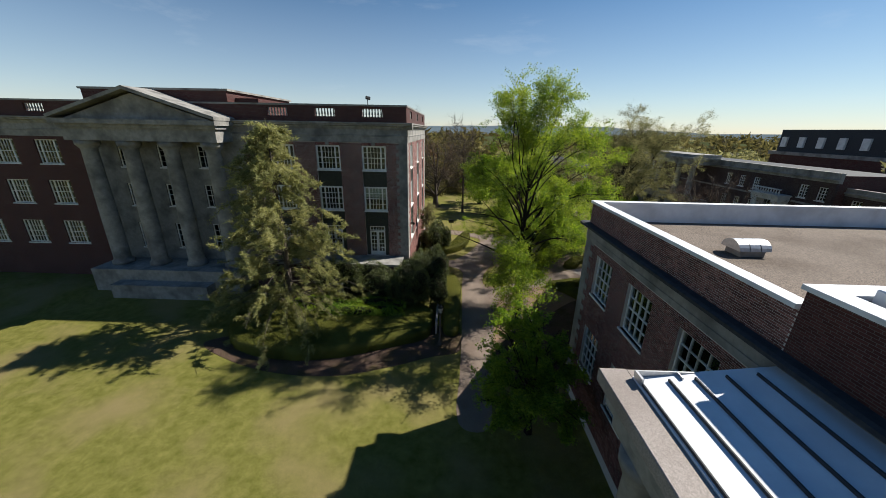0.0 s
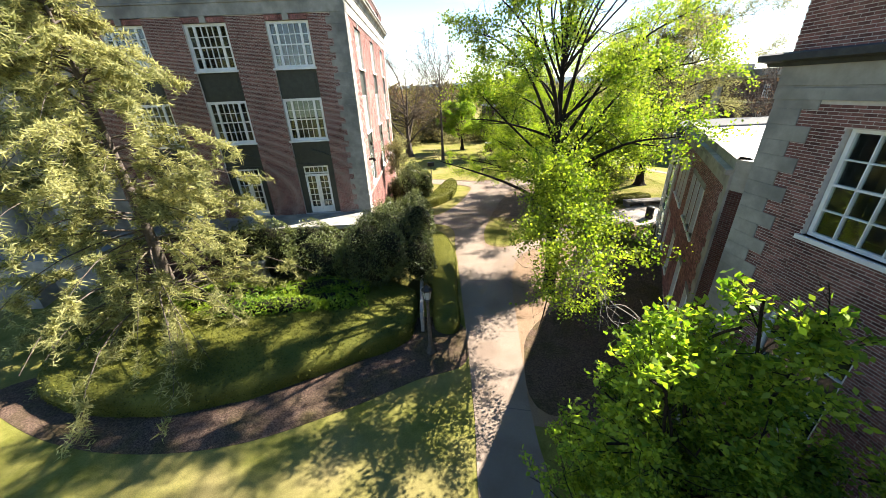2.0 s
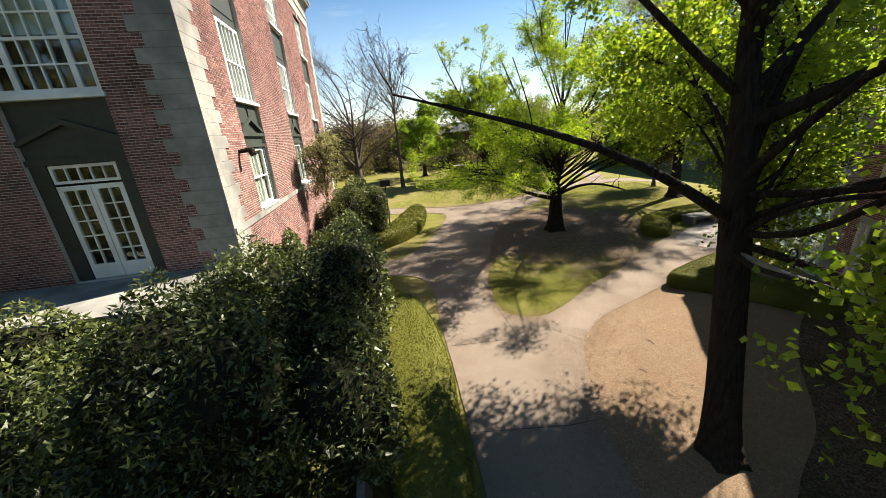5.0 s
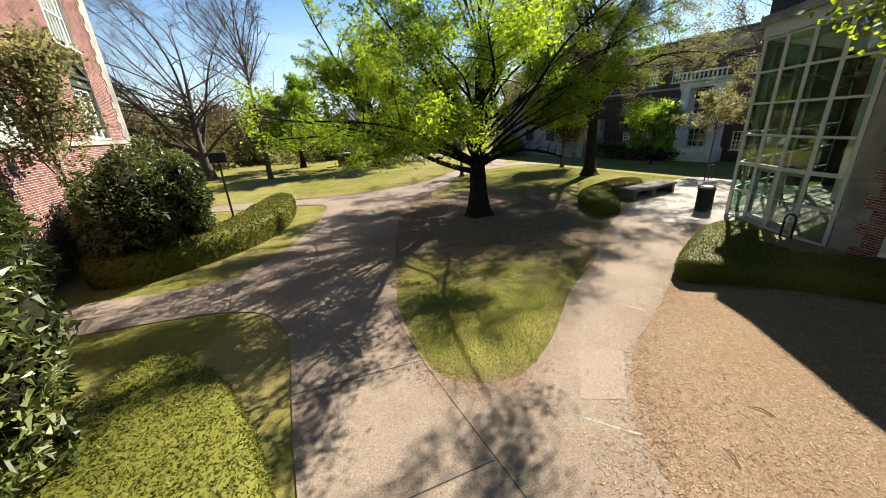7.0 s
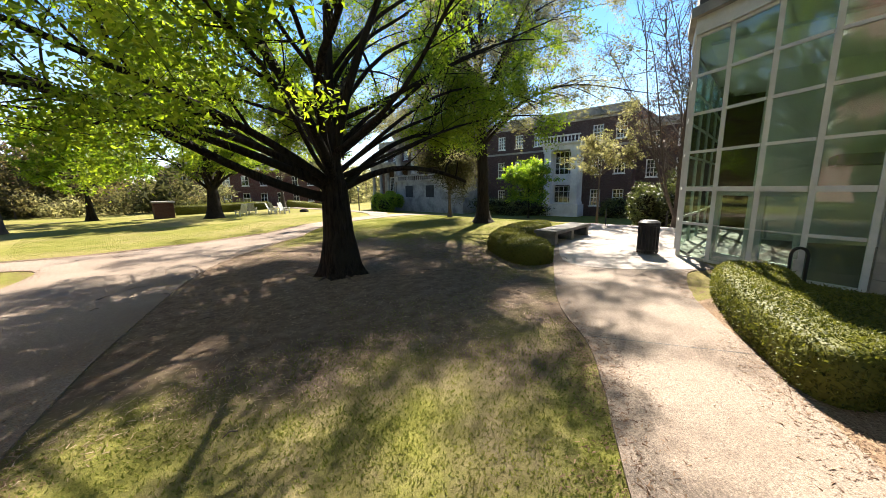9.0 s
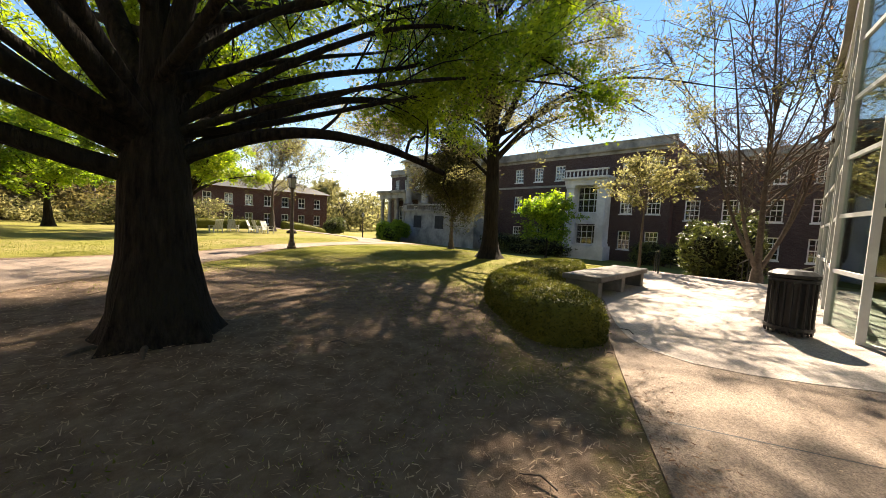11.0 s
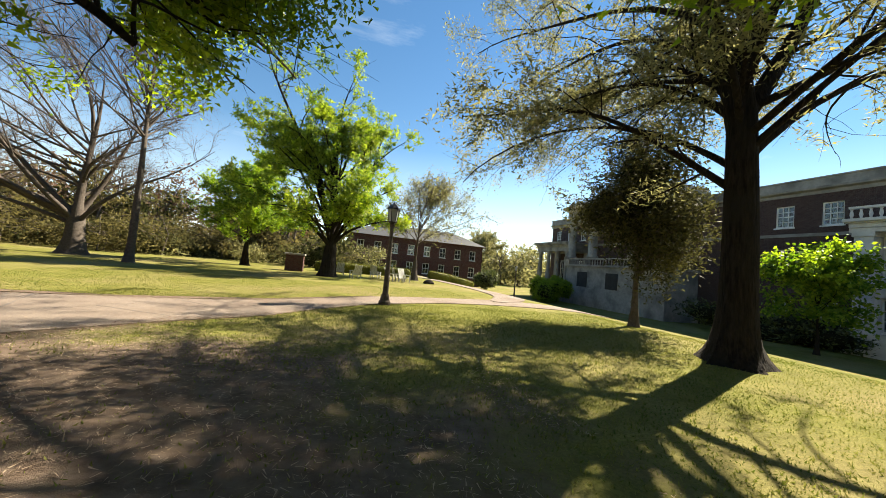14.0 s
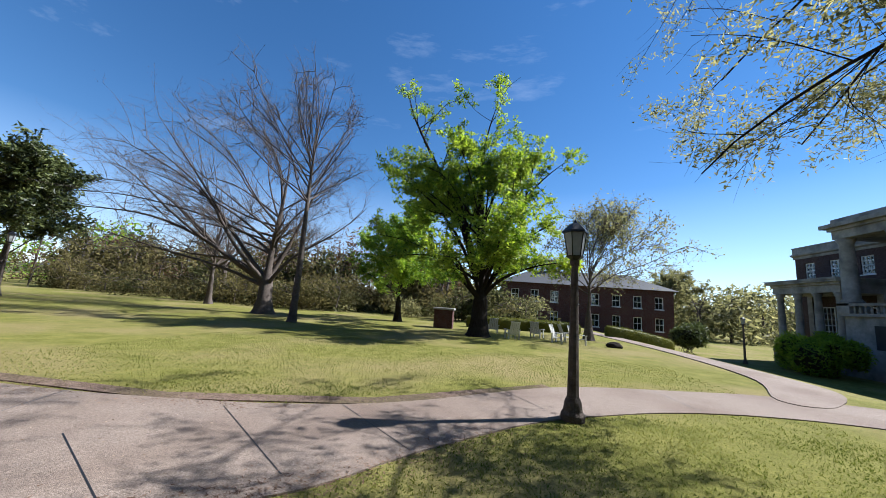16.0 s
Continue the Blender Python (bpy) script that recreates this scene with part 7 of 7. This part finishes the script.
# litter bin
lb = thing("litter_bin", "round black slatted litter bin with a flat lid", "litter bin", "", (18.2, 36.35, 0.02))
part("liner", lathe([(0.24, 0.06), (0.25, 0.85)], 16, (18.2, 36.35, 0.02)), M_BLACK, lb)
for k in range(20):
    a = 2 * math.pi * k / 20
    b = bmesh.new()
    x, y = 18.2 + 0.275 * math.cos(a), 36.35 + 0.275 * math.sin(a)
    tube(b, [(x, y, 0.05), (x, y, 0.9)], [0.018, 0.018], 4)
    part("slat", b, M_BLACK, lb)
for z in (0.10, 0.86):
    part("hoop", lathe([(0.28, z), (0.305, z), (0.305, z + 0.05), (0.28, z + 0.05)], 20, (18.2, 36.35, 0.02)), M_BLACK, lb)
part("lid", lathe([(0.31, 0.93), (0.31, 0.98), (0.22, 1.04), (0.10, 1.05)], 20, (18.2, 36.35, 0.02)), M_BLACK, lb)

# hoop beside the glass doors
hp = thing("bicycle_hoop", "black steel hoop stand beside the glass doors", "stand", "", (16.6, 33.15, 0.0))
b = bmesh.new()
arc = [(16.6, 33.02, 0.0), (16.6, 33.02, 0.6)] + [(16.6, 33.15 - 0.13 * math.cos(t), 0.6 + 0.16 * math.sin(t)) for t in np.linspace(0.3, 2.84, 7)] + [(16.6, 33.28, 0.6), (16.6, 33.28, 0.0)]
tube(b, arc, [0.032] * len(arc), 8)
part("hoop", b, M_BLACK, hp)
part("plate", boxes((16.57, 16.63, 33.07, 33.23, 0.25, 0.5)), M_STEEL, hp)

# rails at the plaza steps
for (x0, y0), (x1, y1) in (((25.3, 39.9), (27.6, 40.6)), ((27.6, 37.5), (30.0, 38.0)), ((28.1, 35.7), (30.4, 36.2))):
    r = thing("handrail", "dark steel handrail on posts beside the plaza steps", "handrail", "step rails", (x0, y0, 0.0))
    z0, z1 = ground_z(x0, y0), ground_z(x1, y1)
    b = bmesh.new()
    tube(b, [(x0, y0, z0 + 0.9), (x1, y1, z1 + 0.9)], [0.025, 0.025], 8)
    part("rail", b, M_BLACK, r)
    for x, y, z in ((x0, y0, z0), (x1, y1, z1), ((x0 + x1) / 2, (y0 + y1) / 2, ground_z((x0 + x1) / 2, (y0 + y1) / 2))):
        b = bmesh.new()
        tube(b, [(x, y, z - 0.1), (x, y, z + 0.9)], [0.022, 0.022], 6)
        part("post", b, M_BLACK, r)

# garden chairs of slatted wood by the far tree
def garden_chair(x, y, rz):
    z = ground_z(x, y)
    ob = thing("garden_chair", "slatted wooden garden chair with sloping back on the lawn", "chair", "garden chairs", (0, 0, 0))
    for k in range(5):
        u = -0.25 + 0.125 * k
        b = bmesh.new()
        box(b, u - 0.05, u + 0.05, 0.0, 0.025, 0.0, 0.85)
        b.transform(pose(0, 0.22, 0.28, -22, 0, 0))
        part("back_slat", b, M_BLIND, ob)
        b = box(bmesh.new(), -0.3, 0.3, -0.34 + 0.115 * k, -0.25 + 0.115 * k, 0.36 - 0.025 * k, 0.38 - 0.025 * k)
        part("seat_slat", b, M_BLIND, ob)
    for s in (-1, 1):
        part("arm", box(bmesh.new(), s * 0.36 - 0.06, s * 0.36 + 0.06, -0.36, 0.36, 0.55, 0.575), M_BLIND, ob)
        part("leg", box(bmesh.new(), s * 0.33 - 0.03, s * 0.33 + 0.03, -0.34, -0.26, 0.0, 0.55), M_BLIND, ob)
        part("leg", box(bmesh.new(), s * 0.33 - 0.03, s * 0.33 + 0.03, 0.24, 0.32, 0.0, 0.55), M_BLIND, ob)
    return ob


chair = garden_chair(16.4, 68.6, 0)
chair.matrix_basis = pose(16.4, 68.6, ground_z(16.4, 68.6), 0, 0, 200)
for x, y, rz in ((18.2, 71.2, 150), (19.2, 68.8, 60), (19.9, 69.8, 100), (20.2, 68.4, 30), (15.2, 72.0, 190)):
    copy_thing(chair, pose(x, y, ground_z(x, y), 0, 0, rz))

# brick pier on the lawn
pier = thing("brick_pier", "square red brick pier with a stone cap on the far lawn", "pier", "", (11.5, 73.0, 0.0))
part("shaft", boxes((10.8, 12.2, 72.5, 73.5, -0.1, 1.35)), M_BRICK_X, pier)
part("cap", box(bmesh.new(), 10.7, 12.3, 72.4, 73.6, 1.35, 1.5, 0.02), M_STONE, pier)
hedge("hedge", "low clipped hedge behind the garden chairs", smooth_outline([(13.5, 77.5), (14.0, 76.6), (22.0, 78.6), (22.4, 79.8), (18.0, 79.4)]), 0.9, M_HEDGE, 12000, 0.08, 15)
hedge("hedge", "clipped hedge beside the far walk", smooth_outline([(25.5, 80.0), (26.3, 79.4), (32.0, 82.6), (31.4, 83.8)]), 0.9, M_HEDGE, 8000, 0.08, 16)
rock = thing("boulder", "small dark boulder lying on the lawn", "boulder", "", (22.4, 68.8, 0))
bm = bmesh.new()
bmesh.ops.create_icosphere(bm, subdivisions=2, radius=0.4)
for v in bm.verts:
    v.co = Vector((22.4, 68.8, ground_z(22.4, 68.8) + 0.1)) + Vector((v.co.x * 1.2, v.co.y * 0.8, v.co.z * 0.6)) * (1 + 0.25 * noise.noise(v.co * 3))
part("stone", bm, M_BARK, rock)

# roof things
vent = thing("roof_vent", "galvanised hooded roof ventilator on a curb", "roof vent", "", (12.9, 13.7, 10.85))
part("curb", box(bmesh.new(), 12.4, 13.4, 13.25, 14.05, 10.85, 11.1, 0.01), M_STONE, vent)
for k in range(3):
    b = bmesh.new()
    x0 = 12.25 + k * 0.44
    ring = [(x0, 13.65 + 0.5 * math.cos(t), 11.12 + 0.40 * math.sin(t)) for t in np.linspace(0, math.pi, 10)]
    a_ = [b.verts.new(p) for p in ring]
    c_ = [b.verts.new((p[0] + 0.40, p[1], p[2])) for p in ring]
    for i in range(9):
        b.faces.new((a_[i], a_[i + 1], c_[i + 1], c_[i]))
    b.faces.new(a_[::-1])
    b.faces.new(c_)
    b.faces.new((a_[0], c_[0], c_[-1], a_[-1]))
    part("hood", b, M_STEEL, vent)
fl = thing("floodlight", "small dark floodlight on a post on the parapet", "floodlight", "", (-7.2, 33.3, 17.55))
b = bmesh.new()
tube(b, [(-7.2, 33.3, 17.5), (-7.2, 33.3, 18.0)], [0.03, 0.03], 6)
part("post", b, M_BLACK, fl)
b = box(bmesh.new(), -0.22, 0.22, -0.08, 0.08, -0.14, 0.14, 0.02)
b.transform(pose(-7.15, 33.28, 18.12, -35, 10, 20))
part("head", b, M_BLACK, fl)
wl = thing("wall_lamp", "short dark bracket lamp on the brick end wall", "wall lamp", "", (-3.6, 34.9, 6.2))
b = bmesh.new()
tube(b, [(-3.66, 34.75, 6.15), (-3.30, 34.75, 6.20)], [0.06, 0.07], 8)
part("bracket", b, M_BARK, wl)
b = bmesh.new()
tube(b, [(-3.30, 34.75, 6.22), (-3.22, 34.75, 6.02)], [0.09, 0.11], 8)
part("head", b, M_BARK, wl)

# low pale kerb wall between shrub and hedge
kw = thing("low_wall", "low pale concrete wall between shrub and hedge", "wall", "", (-0.35, 27.0, -0.3))
part("wall", box(bmesh.new(), -0.45, -0.30, 24.5, 29.2, -0.8, 0.55, 0.01), M_PLAZA, kw)

# condenser box in the bed
ac = thing("utility_box", "pale weathered utility box in the planting", "utility box", "", (-10.2, 27.9, 0.0))
part("case", box(bmesh.new(), -10.9, -9.5, 28.9, 29.7, -0.6, 1.6, 0.02), M_PLAZA, ac)
part("lid", box(bmesh.new(), -11.0, -9.4, 28.8, 29.8, 1.6, 1.68, 0.01), M_STONE, ac)

# joints and a pale inset slab in the walk
def joint(points, w=0.016):
    bm = bmesh.new()
    for (x0, y0), (x1, y1) in zip(points, points[1:]):
        d = Vector((x1 - x0, y1 - y0)).normalized()
        n = Vector((-d.y, d.x)) * w / 2
        v = [bm.verts.new((x, y, ground_z(x, y) + 0.0165)) for x, y in ((x0 - n.x, y0 - n.y), (x1 - n.x, y1 - n.y), (x1 + n.x, y1 + n.y), (x0 + n.x, y0 + n.y))]
        f = bm.faces.new(v)
        f.normal_update()
        if f.normal.z < 0:
            f.normal_flip()
    tagged(part("trim", bm, M_BLACK), "dark sawn joint in the concrete walk", "joint", "", "structure")


for row in ([(4.35, 35.9), (4.2, 33.5), (4.22, 30.9), (4.15, 28.3)], [(2.05, 31.67), (4.18, 31.48)], [(2.1, 34.0), (4.2, 33.7)], [(1.95, 28.6), (4.15, 28.3), (5.0, 28.3)], [(5.35, 31.75), (6.05, 30.8)], [(1.0, 40.1), (0.95, 37.8)],
            [(10.2, 50.3), (11.9, 49.4)], [(11.05, 51.8), (13.1, 50.2)], [(12.66, 52.6), (14.2, 51.2)], [(15.3, 55.2), (16.2, 53.8)], [(19.4, 56.8), (19.6, 55.0)], [(4.2, 24.0), (1.75, 24.2)], [(3.6, 19.5), (1.55, 20.0)], [(8.3, 51.7), (9.9, 47.8)],
            [(9.0, 32.6), (8.3, 34.1)], [(11.8, 33.7), (11.0, 35.5)], [(14.6, 34.8), (13.6, 37.0)], [(20.0, 34.0), (20.0, 40.9)], [(23.5, 33.6), (23.5, 40.9)], [(17.5, 35.2), (16.8, 38.6)]):
    joint(row)
patch = bmesh.new()
for x, y in ((5.85, 31.65), (6.4, 31.3), (7.35, 32.05), (6.75, 32.5)):
    patch.verts.new((x, y, ground_z(x, y) + 0.018))
patch.faces.new(patch.verts[:])
patch.normal_update()
tagged(part("paving_patch", patch, M_PATCH), "paler square patch of concrete in the walk", "paving", "", "structure")

# small dark sign on a post by the far lawn walk
sp = thing("sign_post", "small dark box sign on a slim post beside the walk", "sign", "", (0.7, 47.6, 0.0))
part("post", tube(bmesh.new(), [(0.7, 47.6, -0.05), (0.7, 47.6, 2.9)], [0.05, 0.045], 8), M_BLACK, sp)
part("board", box(bmesh.new(), 0.35, 1.05, 47.5, 47.7, 2.9, 3.35, 0.02), M_BLACK, sp)


# ---- ground cover ----
def scatter(n, box_, rng, keep):
    """Random plan points within a box that pass keep."""
    out = []
    while len(out) < n:
        x, y = rng.uniform(box_[0], box_[1]), rng.uniform(box_[2], box_[3])
        if keep(x, y):
            out.append((x, y, ground_z(x, y)))
    return np.array(out)


gr = np.random.default_rng(77)
def on_lawn(x, y):
    if inside(x, y, WALK_C) or inside(x, y, STRAW):
        return False
    worn = math.hypot((x - 10.6) / 6.0, (y - 42.2) / 6.2)
    if worn < 1.25 and gr.uniform(0.5, 1.3) > worn + 0.5 * noise.noise(Vector((x * 0.6, y * 0.6, 4.0))):
        return False
    return noise.noise(Vector((x * 0.9, y * 0.9, 9.0))) > gr.uniform(-1.1, 0.25)


def on_soil(x, y):
    return inside(x, y, SOIL) or (inside(x, y, STRAW) and y > 20) or (abs(x - 17) < 6 and 36 < y < 50 and not inside(x, y, WALK_C) and noise.noise(Vector((x * 0.35, y * 0.35, 9.0))) < 0.1)


for bx, n, sz in (((3.8, 11.5, 32.0, 38.6), 80000, 0.026), ((9.0, 26.0, 38.0, 54.0), 160000, 0.029), ((4.0, 22.0, 50.0, 62.0), 55000, 0.032), ((-2.0, 3.4, 34.5, 52.0), 25000, 0.025)):
    p = scatter(n, bx, gr, on_lawn)
    p[:, 2] -= 0.02
    b = cards("grass", p, sz * gr.uniform(0.6, 1.3, n), M_BLADE, None, gr, 0.0, 1.5, upright=0.9, sides=3)
    tagged(b, "short uneven lawn grass, green and straw coloured", "grass", "", "stuff")
p = scatter(80000, (4.0, 17.5, 22.0, 49.0), gr, on_soil)
p[:, 2] += 0.012
tagged(cards("leaf_litter", p, 0.010 * gr.uniform(0.5, 1.8, len(p)), M_LITTER, None, gr, 0.92, 5.0, sides=3), "scattered dry leaves and straw on bare soil", "leaf litter", "", "stuff")
p = scatter(14000, (3.6, 14.0, 25.0, 34.5), gr, lambda x, y: inside(x, y, STRAW) and not inside(x, y, SHADE_BED))
p[:, 2] += 0.014
tagged(cards("leaf_litter", p, 0.009 * gr.uniform(0.4, 2.2, len(p)), M_LITTER, None, gr, 0.88, 3.4, sides=3), "pale dry leaves and straw on the bed", "leaf litter", "", "stuff")
p = scatter(1500, (1.2, 16.0, 19.0, 54.0), gr, lambda x, y: inside(x, y, WALK_C) and noise.noise(Vector((x * 0.5, y * 0.5, 2.0))) > -0.1)
p[:, 2] += 0.018
tagged(cards("leaf_litter", p, 0.018 * gr.uniform(0.4, 1.4, len(p)), M_LITTER, None, gr, 0.9, 1.5), "scattered dry leaf bits on the walk", "leaf litter", "", "stuff")
edge = []
while len(edge) < 26000:
    k = gr.integers(0, len(WALK_C))
    (x0, y0), (x1, y1) = WALK_C[k], WALK_C[(k + 1) % len(WALK_C)]
    f = gr.uniform()
    x, y = x0 + (x1 - x0) * f + gr.normal() * 0.22, y0 + (y1 - y0) * f + gr.normal() * 0.22
    if 2.5 < x < 17.0 and 26.0 < y < 53.0 and noise.noise(Vector((x * 0.5, y * 0.5, 3.0))) > gr.uniform(-0.5, 0.4):
        edge.append((x, y, ground_z(x, y) + (0.018 if inside(x, y, WALK_C) else 0.010)))
edge = np.array(edge)
tagged(cards("leaf_litter", edge, 0.014 * gr.uniform(0.4, 1.6, len(edge)), M_STRAWBITS, None, gr, 0.92, 3.2, sides=3), "reddish straw and leaf bits drifted along the walk", "leaf litter", "", "stuff")
# surface roots round the spreading tree
for k in range(9):
    a = 2 * math.pi * k / 9 + gr.uniform(-0.3, 0.3)
    L = gr.uniform(0.5, 1.3)
    pts = [(10.8 + math.cos(a + 0.15 * math.sin(2.0 * t + k)) * (0.4 + L * t), 41.9 + math.sin(a + 0.15 * math.sin(2.0 * t + k)) * (0.4 + L * t), 0.0 - 0.07 * t + 0.03 * math.sin(9 * t + k)) for t in np.linspace(0, 1, 8)]
    b = tube(bmesh.new(), pts, [0.04 * (1 - 0.6 * t) for t in np.linspace(0, 1, 8)], 7)
    r = thing("surface_root", "knotted surface root in the bare soil", "root", "surface roots", (pts[0][0], pts[0][1], 0.0))
    part("root", b, M_BARKGREY, r, "", True)
# fallen sticks
for k in range(26):
    x, y = (gr.uniform(5.5, 16.0), gr.uniform(37.0, 45.0)) if k < 16 else (gr.uniform(6.0, 11.0), gr.uniform(24.0, 31.0))
    a, L = gr.uniform(0, 3.14), gr.uniform(0.12, 0.4)
    z = ground_z(x, y) + 0.02
    pts = [(x, y, z), (x + math.cos(a) * L * 0.5, y + math.sin(a) * L * 0.5, z + 0.02), (x + math.cos(a + 0.3) * L, y + math.sin(a + 0.3) * L, z)]
    st = thing("stick", "fallen dry stick on the bare soil", "stick", "fallen sticks", (x, y, z))
    part("twig", tube(bmesh.new(), pts, [0.008, 0.007, 0.004], 5), M_BARKGREY, st)
# worn reddish soil edge along the north side of the lawn walk
EDGE = [(-12.0, 56.4), (-4.0, 55.0), (2.0, 53.2), (6.0, 51.6), (9.8, 51.75), (13.2, 52.85), (16.7, 55.75), (16.5, 56.05), (13.0, 53.2), (9.7, 52.1), (6.05, 51.95), (2.1, 53.5), (-3.9, 55.3), (-12.0, 56.75)]
sheet("walk_edge", EDGE, 0.012, M_DIRT, "narrow worn reddish soil edge beside the walk", "soil", 0.8)
